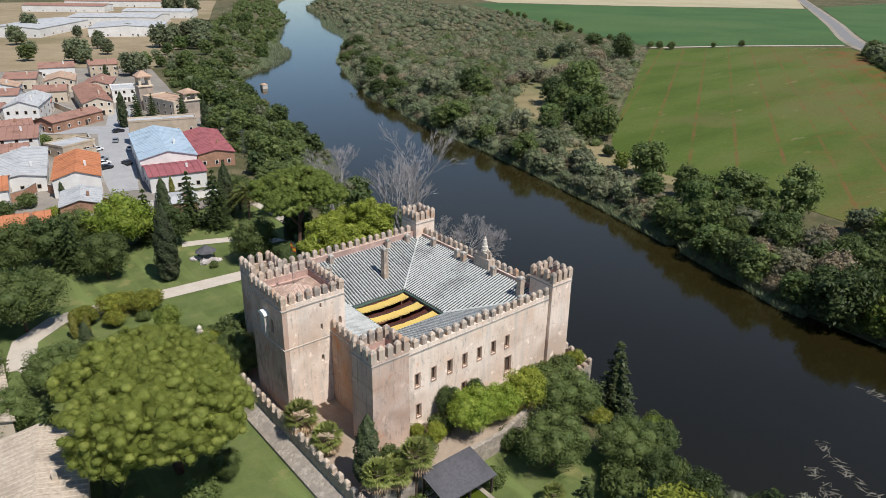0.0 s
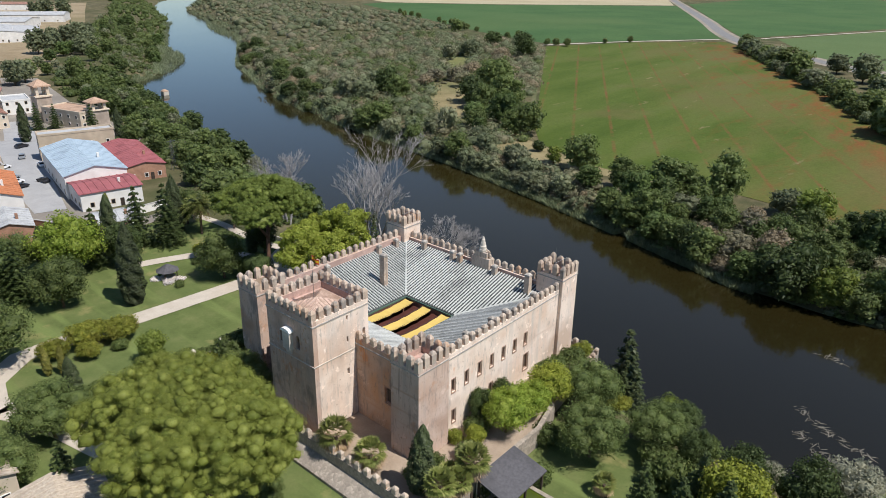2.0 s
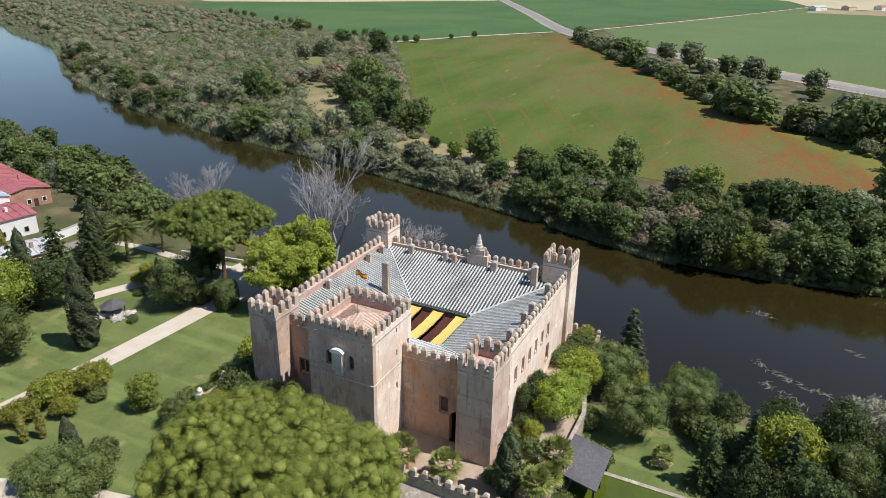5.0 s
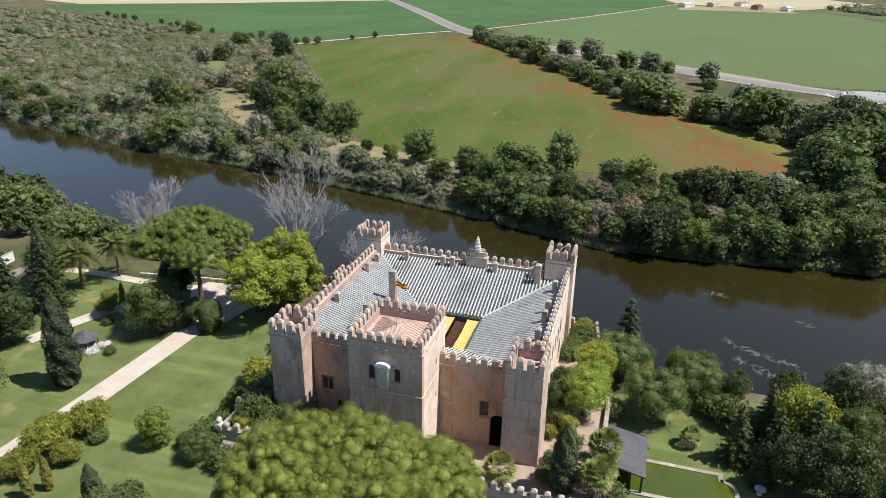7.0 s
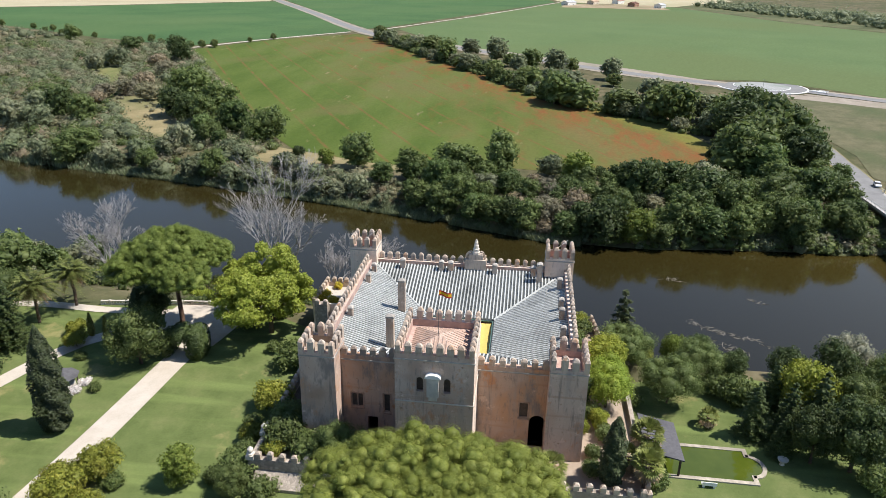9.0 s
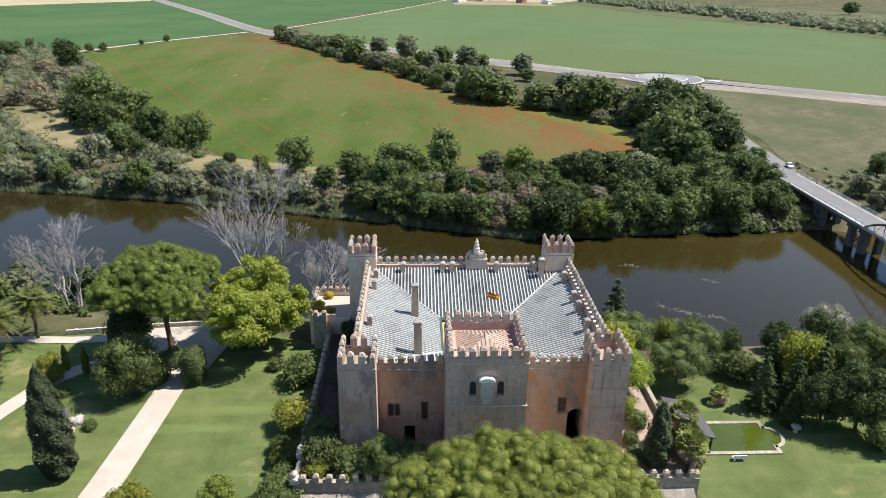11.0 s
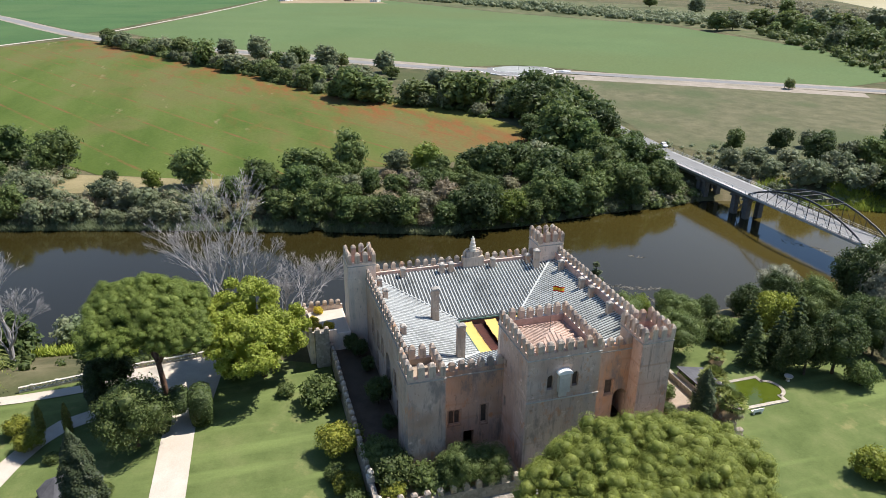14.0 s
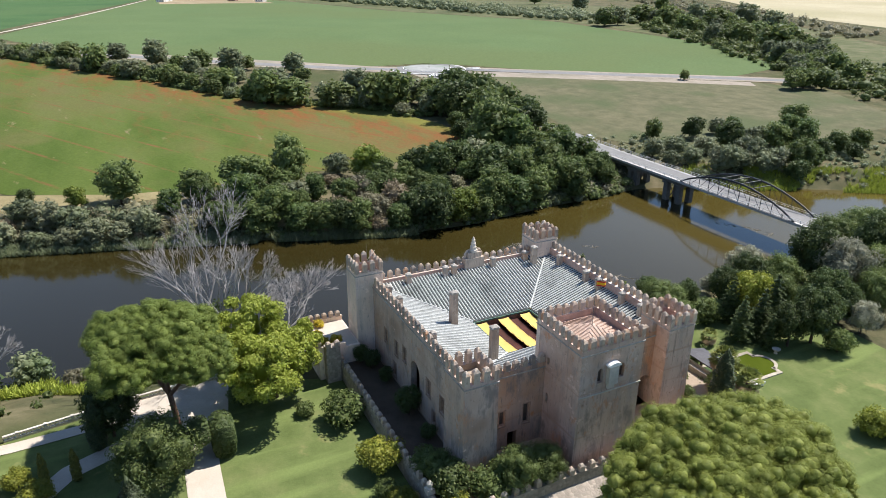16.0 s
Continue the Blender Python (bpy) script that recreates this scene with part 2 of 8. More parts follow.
LAWN = lawn()
VERGE = soil("dusty_verge", [(0.3, (0.28, 0.235, 0.18)), (0.7, (0.38, 0.325, 0.26))], 6, (0.24, 0.22, 0.16), 0.5)
PALEGRAVEL = soil("island_gravel", [(0.3, (0.30, 0.30, 0.28)), (0.7, (0.38, 0.375, 0.35))], 4, (0.26, 0.28, 0.24), 0.5)
DRYGREEN = soil("drying_meadow", [(0.3, (0.13, 0.15, 0.05)), (0.7, (0.24, 0.22, 0.10))], 8, (0.15, 0.17, 0.06), 0.5)
SCRUBGROUND = soil("scrub_floor", [(0.3, (0.09, 0.105, 0.045)), (0.5, (0.13, 0.135, 0.065)), (0.7, (0.19, 0.165, 0.095))], 14, (0.08, 0.09, 0.04), 0.8)
TANLAND = soil("bare_tan_land", [(0.3, (0.27, 0.205, 0.125)), (0.7, (0.38, 0.30, 0.19))], 22, (0.23, 0.19, 0.105), 1.5)
TOWNGROUND = soil("village_dust", [(0.3, (0.24, 0.215, 0.185)), (0.7, (0.34, 0.30, 0.25))], 9, (0.22, 0.195, 0.165), 0.6)
# Dark soil whose colour also holds the shade of the north wall.
SHADE_SOIL = soil("shaded_dark_soil", [(0.3, (0.085, 0.062, 0.043)), (0.7, (0.14, 0.105, 0.075))], 2.5, (0.09, 0.07, 0.05), 0.2)
GRAVEL = soil("pale_gravel", [(0.3, (0.50, 0.43, 0.35)), (0.7, (0.60, 0.53, 0.44))], 2.5, (0.53, 0.45, 0.36), 0.12, bump=0.2)
YARD = soil("yard_earth", [(0.3, (0.34, 0.26, 0.19)), (0.7, (0.47, 0.37, 0.28))], 2.5, (0.36, 0.28, 0.21), 0.2)
DRY = soil("dry_meadow", [(0.3, (0.21, 0.175, 0.085)), (0.7, (0.32, 0.26, 0.14))], 8, (0.16, 0.16, 0.07), 0.5)
BROWNFIELD = soil("stubble_field", [(0.3, (0.098, 0.100, 0.052)), (0.7, (0.168, 0.150, 0.086))], 7, (0.094, 0.108, 0.050), 1.1)
STREET = soil("pale_street", [(0.3, (0.33, 0.325, 0.32)), (0.7, (0.42, 0.415, 0.41))], 4, (0.35, 0.345, 0.34), 0.3, bump=0.1)
WHEAT = soil("ripe_cereal", [(0.3, (0.40, 0.345, 0.22)), (0.7, (0.47, 0.41, 0.27))], 60, (0.36, 0.32, 0.19), 3)
CROP_PALE = soil("young_cereal", [(0.3, (0.100, 0.147, 0.057)), (0.7, (0.121, 0.166, 0.066))], 60, (0.116, 0.149, 0.057), 2.0)
CROP_DARK = soil("dark_crop", [(0.3, (0.055, 0.11, 0.04)), (0.7, (0.08, 0.14, 0.05))], 60, (0.09, 0.14, 0.052), 2.5)
ASPHALT = soil("asphalt", [(0.3, (0.20, 0.195, 0.185)), (0.7, (0.27, 0.26, 0.25))], 3, (0.23, 0.22, 0.21), 0.3, bump=0.1)
# Darker than the deck: bridge girders, piers and abutment.
CONCRETE_DARK = plain("dark_concrete", (0.16, 0.15, 0.135), 0.9, vary=0.25, size=1.2)
CONCRETE = plain("concrete", (0.42, 0.40, 0.37), 0.85, vary=0.15, size=1.5)


def poppy_field():
    n = Nodes("poppy_field", 0.95, spec=0.1)
    turn = -0.527
    c = n.ramp(n.noise(26, 6, 0.62, (0.3, 1, 1), turn), [(0.3, (0.064, 0.098, 0.017)), (0.5, (0.092, 0.124, 0.026)), (0.72, (0.122, 0.138, 0.042))])
    across = n.node("ShaderNodeVectorMath")                  # metres across the drilling lines
    across.operation = "DOT_PRODUCT"
    across.inputs[1].default_value = (-0.503, 0.864, 0)
    n.link(n.where(), across.inputs[0])

    def span(low, high):
        m = n.node("ShaderNodeMapRange")
        m.inputs["From Min"].default_value, m.inputs["From Max"].default_value = low, high
        n.link(across.outputs["Value"], m.inputs["Value"])
        return m.outputs["Result"]

    def both(a, b):
        return n.mix(1.0, a, b, "MULTIPLY")

    east = n.ramp(span(20, -130), [(0.25, (0, 0, 0)), (0.7, (1, 1, 1))])
    c = n.mix(both(east, n.mask(n.noise(34, 5, 0.6, (0.4, 1, 1), turn), 0.38, 0.66)), c, (0.150, 0.124, 0.044))
    c = n.mix(n.mask(n.noise(60, 4), 0.52, 0.76), c, (0.135, 0.120, 0.044))
    lines = n.node("ShaderNodeMath")
    lines.operation = "MULTIPLY_ADD"
    lines.inputs[1].default_value, lines.inputs[2].default_value = 1 / 16.1, 0.55
    n.link(across.outputs["Value"], lines.inputs[0])
    part_of = n.node("ShaderNodeMath")
    part_of.operation = "FRACT"
    n.link(lines.outputs["Value"], part_of.inputs[0])
    track = n.ramp(part_of.outputs["Value"], [(0.44, (0, 0, 0)), (0.48, (0.8, 0.8, 0.8)), (0.52, (0.8, 0.8, 0.8)), (0.56, (0, 0, 0))])
    c = n.mix(both(track, n.mask(n.noise(11, 6, 0.75), 0.40, 0.62)), c, (0.185, 0.085, 0.036))
    strip = n.ramp(span(-80, -140), [(0.1, (0, 0, 0)), (0.4, (1, 1, 1)), (0.65, (1, 1, 1)), (0.85, (0.1, 0.1, 0.1))])
    c = n.mix(both(strip, n.mask(n.noise(13, 6, 0.7, (0.35, 1, 1), turn), 0.44, 0.68)), c, (0.245, 0.068, 0.027))
    c = n.mix(both(east, n.mask(n.noise(11, 6, 0.7, (0.4, 1, 1), turn), 0.53, 0.76)), c, (0.20, 0.074, 0.029))
    c = n.mix(both(n.ramp(span(-108, -135), [(0.3, (0, 0, 0)), (0.6, (1, 1, 1))]), n.mask(n.noise(20, 4), 0.35, 0.6)), c, (0.17, 0.165, 0.040))
    c = n.mix(n.mask(n.noise(7, 4, 0.6, (0.3, 1, 1), turn), 0.66, 0.72), c, (0.19, 0.165, 0.075))
    c = n.mix(n.ramp(n.noise(1.2, 6, 0.75), [(0.3, (0.5,) * 3), (0.7, (0, 0, 0))]), c, (0.5, 0.5, 0.5), "MULTIPLY")
    n.colour(c)
    n.bump(n.noise(0.9, 5), 0.5, 0.2)
    return n.mat


POPPY = poppy_field()


def river_water():
    """Slow turbid water: a clear sky reflection broken by small ripples, over olive-brown silt that scatters sunlight forwards."""
    n = Nodes("river_water", 0.09, spec=0.5)
    n.bsdf.inputs["IOR"].default_value = 1.44
    n.colour(n.ramp(n.noise(60, 4), [(0.3, (0.0056, 0.0047, 0.0019)), (0.7, (0.0076, 0.0063, 0.0026))]))
    n.bump(n.mix(0.5, n.noise(0.9, 4, 0.6, (1, 0.7, 1)), n.noise(7.0, 3, 0.5, (0.5, 1, 1))), 0.26, 0.03)
    silt = n.node("ShaderNodeBsdfGlossy")
    silt.inputs["Color"].default_value = (0.25, 0.19, 0.046, 1)
    silt.inputs["Roughness"].default_value = 0.6
    clear = n.node("ShaderNodeBsdfDiffuse")
    clear.inputs["Color"].default_value = (0, 0, 0, 1)
    graze = n.node("ShaderNodeFresnel")
    graze.inputs["IOR"].default_value = 1.33
    share = n.ramp(graze.outputs["Fac"], [(0.05, (0.045,) * 3), (0.14, (0.18,) * 3), (0.24, (0.15,) * 3), (0.5, (0.03,) * 3)])
    body = n.node("ShaderNodeMixShader")
    n.link(share, body.inputs["Fac"])
    n.link(clear.outputs["BSDF"], body.inputs[1])
    n.link(silt.outputs["BSDF"], body.inputs[2])
    both = n.node("ShaderNodeAddShader")
    n.link(n.bsdf.outputs["BSDF"], both.inputs[0])
    n.link(body.outputs["Shader"], both.inputs[1])
    n.link(both.outputs["Shader"], n.tree.nodes["Material Output"].inputs["Surface"])
    return n.mat


RIVER = river_water()


def pond_water():
    n = Nodes("pool_water", 0.05, spec=0.5)
    n.colour(n.ramp(n.noise(3, 3), [(0.3, (0.055, 0.075, 0.008)), (0.7, (0.075, 0.095, 0.012))]))
    n.bump(n.noise(0.6, 3), 0.05, 0.01)
    return n.mat


POOL = pond_water()

L_PINE = leaves("stone_pine_needles", (0.100, 0.138, 0.023), (0.176, 0.222, 0.040), (0.262, 0.306, 0.072), 0.4)
L_RIVERPINE = leaves("river_pine_needles", (0.105, 0.165, 0.030), (0.185, 0.262, 0.050), (0.275, 0.350, 0.085), 0.4)
L_BROAD = leaves("broad_leaves", (0.074, 0.112, 0.031), (0.112, 0.162, 0.047), (0.168, 0.216, 0.070), 0.42)
L_BRIGHT = leaves("bright_leaves", (0.125, 0.21, 0.024), (0.21, 0.30, 0.04), (0.30, 0.38, 0.07), 0.4)
L_MID = leaves("mid_green_leaves", (0.085, 0.125, 0.035), (0.125, 0.17, 0.052), (0.175, 0.215, 0.075), 0.42)
L_MIDGREEN = leaves("fresh_leaves", (0.09, 0.14, 0.022), (0.14, 0.195, 0.034), (0.20, 0.25, 0.055), 0.4)
L_PLANE = leaves("plane_leaves", (0.175, 0.245, 0.032), (0.265, 0.335, 0.052), (0.36, 0.415, 0.09), 0.45)
L_LIME = leaves("lime_leaves", (0.15, 0.20, 0.025), (0.22, 0.27, 0.035), (0.30, 0.34, 0.06), 0.35)
L_DARK = leaves("dark_leaves", (0.042, 0.070, 0.021), (0.067, 0.103, 0.031), (0.10, 0.138, 0.046), 0.38)
L_CYPRESS = leaves("cypress_sprays", (0.025, 0.04, 0.015), (0.042, 0.062, 0.022), (0.07, 0.09, 0.035), 0.1)
L_WILLOW = leaves("grey_willow_leaves", (0.170, 0.205, 0.110), (0.215, 0.245, 0.138), (0.26, 0.285, 0.165), 0.42, dry=(0.145, 0.185, 0.085), patch=26)
L_SILVER = leaves("silver_willow_leaves", (0.20, 0.23, 0.15), (0.27, 0.295, 0.20), (0.34, 0.36, 0.255), 0.42)
L_OLIVE = leaves("tamarisk_sprays", (0.165, 0.178, 0.095), (0.205, 0.213, 0.12), (0.255, 0.255, 0.15), 0.42, dry=(0.225, 0.20, 0.13), patch=26)
L_DEEP = leaves("deep_green_leaves", (0.055, 0.094, 0.026), (0.086, 0.137, 0.038), (0.132, 0.187, 0.057), 0.4)
L_SAGE = leaves("sage_willow_leaves", (0.105, 0.142, 0.070), (0.145, 0.182, 0.092), (0.195, 0.228, 0.122), 0.4)
L_TAN = leaves("tan_tamarisk_sprays", (0.20, 0.185, 0.105), (0.27, 0.24, 0.145), (0.34, 0.30, 0.19), 0.4)
L_MARSH = leaves("marsh_grass", (0.16, 0.22, 0.03), (0.24, 0.31, 0.045), (0.34, 0.40, 0.08), 0.3)
L_REED = leaves("reed_blades", (0.20, 0.27, 0.135), (0.27, 0.34, 0.18), (0.36, 0.42, 0.25), 0.45)
L_PALM = leaves("palm_fronds", (0.075, 0.105, 0.022), (0.145, 0.185, 0.045), (0.26, 0.285, 0.10), 0.3)
L_DRYPALM = leaves("dry_palm_fronds", (0.20, 0.15, 0.08), (0.29, 0.22, 0.12), (0.36, 0.29, 0.17), 0.15)
L_AUTUMN = leaves("golden_leaves", (0.115, 0.15, 0.022), (0.195, 0.235, 0.034), (0.30, 0.31, 0.05), 0.35, dry=(0.20, 0.19, 0.03))
L_GOLDEN = leaves("golden_cypress_sprays", (0.10, 0.115, 0.02), (0.155, 0.165, 0.03), (0.22, 0.215, 0.045), 0.15)
L_FLOWER = leaves("yellow_blossom", (0.30, 0.27, 0.03), (0.42, 0.36, 0.03), (0.55, 0.48, 0.05), 0.2)
L_WHITE = leaves("white_blossom", (0.35, 0.36, 0.28), (0.6, 0.6, 0.55), (0.75, 0.75, 0.72), 0.1)

# ---- building helpers ----
class Geo:
    """Points and faces gathered for one mesh."""

    def __init__(self):
        self.v, self.f = [], []

    def add(self, points, faces):
        k = len(self.v)
        self.v.extend([tuple(p) for p in points])
        self.f.extend([tuple(k + i for i in f) for f in faces])
        return self

    def box(self, x0, y0, z0, x1, y1, z1, turn=0.0, about=None):
        p = [(x, y, z) for z in (z0, z1) for x, y in ((x0, y0), (x1, y0), (x1, y1), (x0, y1))]
        if turn:
            cx, cy = about or ((x0 + x1) / 2, (y0 + y1) / 2)
            c, s = math.cos(turn), math.sin(turn)
            p = [(cx + c * (x - cx) - s * (y - cy), cy + s * (x - cx) + c * (y - cy), z) for x, y, z in p]
        return self.add(p, [(3, 2, 1, 0), (4, 5, 6, 7), (0, 1, 5, 4), (1, 2, 6, 5), (2, 3, 7, 6), (3, 0, 4, 7)])

    def prism(self, outline, z0, z1):
        """An upright prism over a plan outline (counter-clockwise)."""
        n = len(outline)
        p = [(x, y, z0) for x, y in outline] + [(x, y, z1) for x, y in outline]
        return self.add(p, [tuple(range(n - 1, -1, -1)), tuple(range(n, 2 * n))] + [(i, (i + 1) % n, n + (i + 1) % n, n + i) for i in range(n)])

    def pyramid(self, x0, y0, x1, y1, z0, z1, top=0.0):
        cx, cy = (x0 + x1) / 2, (y0 + y1) / 2
        p = [(x0, y0, z0), (x1, y0, z0), (x1, y1, z0), (x0, y1, z0)]
        p += [(cx + (x - cx) * top, cy + (y - cy) * top, z1) for x, y, _ in p[:4]]
        return self.add(p, [(3, 2, 1, 0), (4, 5, 6, 7), (0, 1, 5, 4), (1, 2, 6, 5), (2, 3, 7, 6), (3, 0, 4, 7)])

    def tube(self, path, radii, sides=6, cap=True):
        """A tapering tube along a path of points."""
        rings = []
        for i, p in enumerate(path):
            p = Vector(p)
            a, b = Vector(path[max(0, i - 1)]), Vector(path[min(len(path) - 1, i + 1)])
            way = (b - a).normalized() if (b - a).length > 1e-6 else Vector((0, 0, 1))
            side = way.cross(Vector((0.31, 0.77, 0.2)) if abs(way.z) > 0.9 else Vector((0, 0, 1))).normalized()
            up = side.cross(way)
            r = radii[i]
            rings.append([p + side * (r * math.cos(2 * math.pi * k / sides)) + up * (r * math.sin(2 * math.pi * k / sides)) for k in range(sides)])
        pts = [q for ring in rings for q in ring]
        faces = []
        for i in range(len(path) - 1):
            for k in range(sides):
                a, b = i * sides + k, i * sides + (k + 1) % sides
                faces.append((a, b, b + sides, a + sides))
        if cap:
            faces.append(tuple(range(sides - 1, -1, -1)))
            n = (len(path) - 1) * sides
            faces.append(tuple(range(n, n + sides)))
        return self.add(pts, faces)

    def lathe(self, x, y, profile, sides=12):
        """A turned solid: profile of (radius, z) from the bottom up."""
        pts = [(x + r * math.cos(2 * math.pi * k / sides), y + r * math.sin(2 * math.pi * k / sides), z) for r, z in profile for k in range(sides)]
        faces = [(i * sides + k, i * sides + (k + 1) % sides, (i + 1) * sides + (k + 1) % sides, (i + 1) * sides + k) for i in range(len(profile) - 1) for k in range(sides)]
        faces += [tuple(range(sides - 1, -1, -1)), tuple(range(len(pts) - sides, len(pts)))]
        return self.add(pts, faces)

    def mesh(self, name, material, smooth=False):
        me = bpy.data.meshes.new(name)
        me.from_pydata(self.v, [], self.f)
        if material:
            me.materials.append(material)
        if smooth:
            me.shade_smooth()
        me.update()
        return me


def thing(name, at=(0, 0, 0), label="", category="", group="", kind=""):
    """A top-level thing: an Empty at its base."""
    ob = new(name)
    ob.empty_display_size = 0.5
    ob.location = at
    return tagged(ob, label, category, group, kind)


def part(name, shape, material, parent, label="", smooth=False, placed=None):
    """One mesh under a thing or part. Geometry is in the world's metres unless placed gives a pose within the parent."""
    me = shape.mesh(name, material, smooth) if isinstance(shape, Geo) else shape
    ob = new(name, me)
    ob.parent = parent
    if placed is None:
        base, p = Vector((0, 0, 0)), parent
        while p is not None:
            base += p.location
            p = p.parent
        ob.location = -base
    else:
        ob.matrix_basis = placed
    return tagged(ob, label)


def solid(name, shape, material, label="", category="", group="", kind="", smooth=False):
    """A thing of a single mesh."""
    return tagged(new(name, shape.mesh(name, material, smooth)), label, category, group, kind)


def wall_sheet(p, q, z0, z1, deep, holes=(), inward=None):
    """A wall from plan point p to q with openings (along0, along1, low, high, arched) that go right through it. It lies to the left of p -> q."""
    g = Geo()
    (ax, ay), (bx, by) = p, q
    length = math.hypot(bx - ax, by - ay)
    ux, uy = (bx - ax) / length, (by - ay) / length
    nx, ny = -uy, ux
    at = lambda u, d, z: (ax + ux * u + nx * d, ay + uy * u + ny * d, z)
    us = sorted({0.0, length, *[h[0] for h in holes], *[h[1] for h in holes]})
    zs = sorted({z0, z1, *[h[2] for h in holes], *[h[3] for h in holes]})
    for i in range(len(us) - 1):
        for k in range(len(zs) - 1):
            mu, mz = (us[i] + us[i + 1]) / 2, (zs[k] + zs[k + 1]) / 2
            if any(h[0] < mu < h[1] and h[2] < mz < h[3] for h in holes):
                continue
            u0, u1, a, b = us[i], us[i + 1], zs[k], zs[k + 1]
            g.add([at(u0, 0, a), at(u1, 0, a), at(u1, 0, b), at(u0, 0, b)], [(0, 1, 2, 3)])
            g.add([at(u0, deep, a), at(u1, deep, a), at(u1, deep, b), at(u0, deep, b)], [(3, 2, 1, 0)])
    edge = lambda u0, u1, a, b: g.add([at(u0, 0, a), at(u1, 0, b), at(u1, deep, b), at(u0, deep, a)], [(3, 2, 1, 0)])
    edge(0, length, z1, z1), edge(length, 0, z0, z0), edge(0, 0, z0, z1), edge(length, length, z1, z0)
    for h in holes:
        u0, u1, a, b = h[:4]
        edge(u1, u0, b, b), edge(u0, u1, a, a), edge(u0, u0, b, a), edge(u1, u1, a, b)
        if len(h) > 4 and h[4]:
            c, r = (u0 + u1) / 2, (u1 - u0) / 2
            arc = [(c + r * math.cos(t), b - r + r * math.sin(t)) for t in [math.pi * j / 8 for j in range(9)]]
            for side, corner in ((arc[:5], (u1, b)), (arc[4:], (u0, b))):
                for d in (0.002, deep - 0.002):
                    g.add([at(*corner[:1], d, corner[1])] + [at(s[0], d, s[1]) for s in side], [tuple(range(6))])
                for s, t in zip(side, side[1:]):
                    g.add([at(s[0], 0, s[1]), at(t[0], 0, t[1]), at(t[0], deep, t[1]), at(s[0], deep, s[1])], [(0, 1, 2, 3)])
    return g


# ---- the lie of the land ----
FAR = np.array([(-4000, -1500), (-400, 0), (-200, 80), (-108, 118), (-81, 134), (-50, 150), (-34, 154.5), (-20, 151.5), (-4, 152), (15, 150), (33, 147.5), (58, 149), (90, 160), (130, 172),
                (170, 183), (204, 190), (249, 198), (298, 210), (350, 226), (464, 280), (622, 387), (742, 442), (1030, 564), (1236, 727), (4500, 2600)], float)
NEAR = np.array([(-4000, -1640), (-400, -140), (-200, -20), (-108, 50), (-60, 80), (-34, 89), (4, 83), (18, 79.5), (28, 78.5), (40, 79), (60, 81), (80, 83), (100, 88), (125, 98), (145, 108), (165, 111),
                 (189, 114), (221, 129), (271, 139), (329, 154), (400, 172), (430, 183), (466, 221), (611, 303), (843, 432), (1113, 557), (1250, 640), (4500, 2510)], float)
WATER = -1.5
GARDEN = 10.0


def far_bank(y):
    return float(np.interp(y, FAR[:, 0], FAR[:, 1]))


def near_bank(y):
    return float(np.interp(y, NEAR[:, 0], NEAR[:, 1]))


def plain_height(x):
    return 3 + 0.022 * (min(max(x, 150), 650) - 150)


def land(x, y):
    f, n = far_bank(y), near_bank(y)
    if x >= f:
        return min(WATER - 0.2 + 0.45 * (x - f), plain_height(x))
    if x <= n:
        steep = float(np.interp(y, [-200, 0, 25, 105, 135, 400], [0.5, 0.6, 1.1, 1.1, 0.4, 0.35]))
        return min(WATER - 0.2 + steep * (n - x), GARDEN)
    return WATER - 0.2 - 0.6 * min(min(x - n, f - x), 5)


def drape(name, outline, lift, material, label, category="", kind="structure", cuts=(650.0,)):
    """A thin sheet of ground laid over the land."""
    bm = bmesh.new()
    bm.faces.new([bm.verts.new((x, y, 0)) for x, y in outline])
    for c in cuts:
        bmesh.ops.bisect_plane(bm, geom=bm.verts[:] + bm.edges[:] + bm.faces[:], plane_co=(c, 0, 0), plane_no=(1, 0, 0))
    bmesh.ops.triangulate(bm, faces=bm.faces[:])
    bmesh.ops.recalc_face_normals(bm, faces=bm.faces[:])
    for v in bm.verts:
        v.co.z = land(v.co.x, v.co.y) + lift
    if sum(f.normal.z for f in bm.faces) < 0:
        bmesh.ops.reverse_faces(bm, faces=bm.faces[:])
    me = bpy.data.meshes.new(name)
    bm.to_mesh(me)
    bm.free()
    me.materials.append(material)
    return tagged(new(name, me), label, category, "", kind)


def ribbon(name, line, width, lift, material, label, category="road", height=None, kind="structure"):
    """A road or path of even width along a line."""
    g = Geo()
    pts = [Vector(p) for p in line]
    left, right = [], []
    for i, p in enumerate(pts):
        a, b = pts[max(0, i - 1)], pts[min(len(pts) - 1, i + 1)]
        way = (b - a).normalized()
        side = Vector((-way.y, way.x)) * width / 2
        left.append(p + side), right.append(p - side)
    z = height or (lambda x, y: land(x, y) + lift)
    both = [(p.x, p.y, z(p.x, p.y)) for p in left] + [(p.x, p.y, z(p.x, p.y)) for p in right]
    n = len(pts)
    g.add(both, [(i, n + i, n + i + 1, i + 1) for i in range(n - 1)])
    return solid(name, g, material, label, category, kind=kind)


def curve_through(points, step=6.0):
    """More points along a line through the given ones, smoothly."""
    p = [Vector(q) for q in points]
    out = []
    for i in range(len(p) - 1):
        a, b, c, d = p[max(0, i - 1)], p[i], p[i + 1], p[min(len(p) - 1, i + 2)]
        n = max(1, int((c - b).length / step))
        for k in range(n):
            t = k / n
            out.append(0.5 * (2 * b + (c - a) * t + (2 * a - 5 * b + 4 * c - d) * t * t + (3 * b - a - 3 * c + d) * t * t * t))
    return out + [p[-1]]

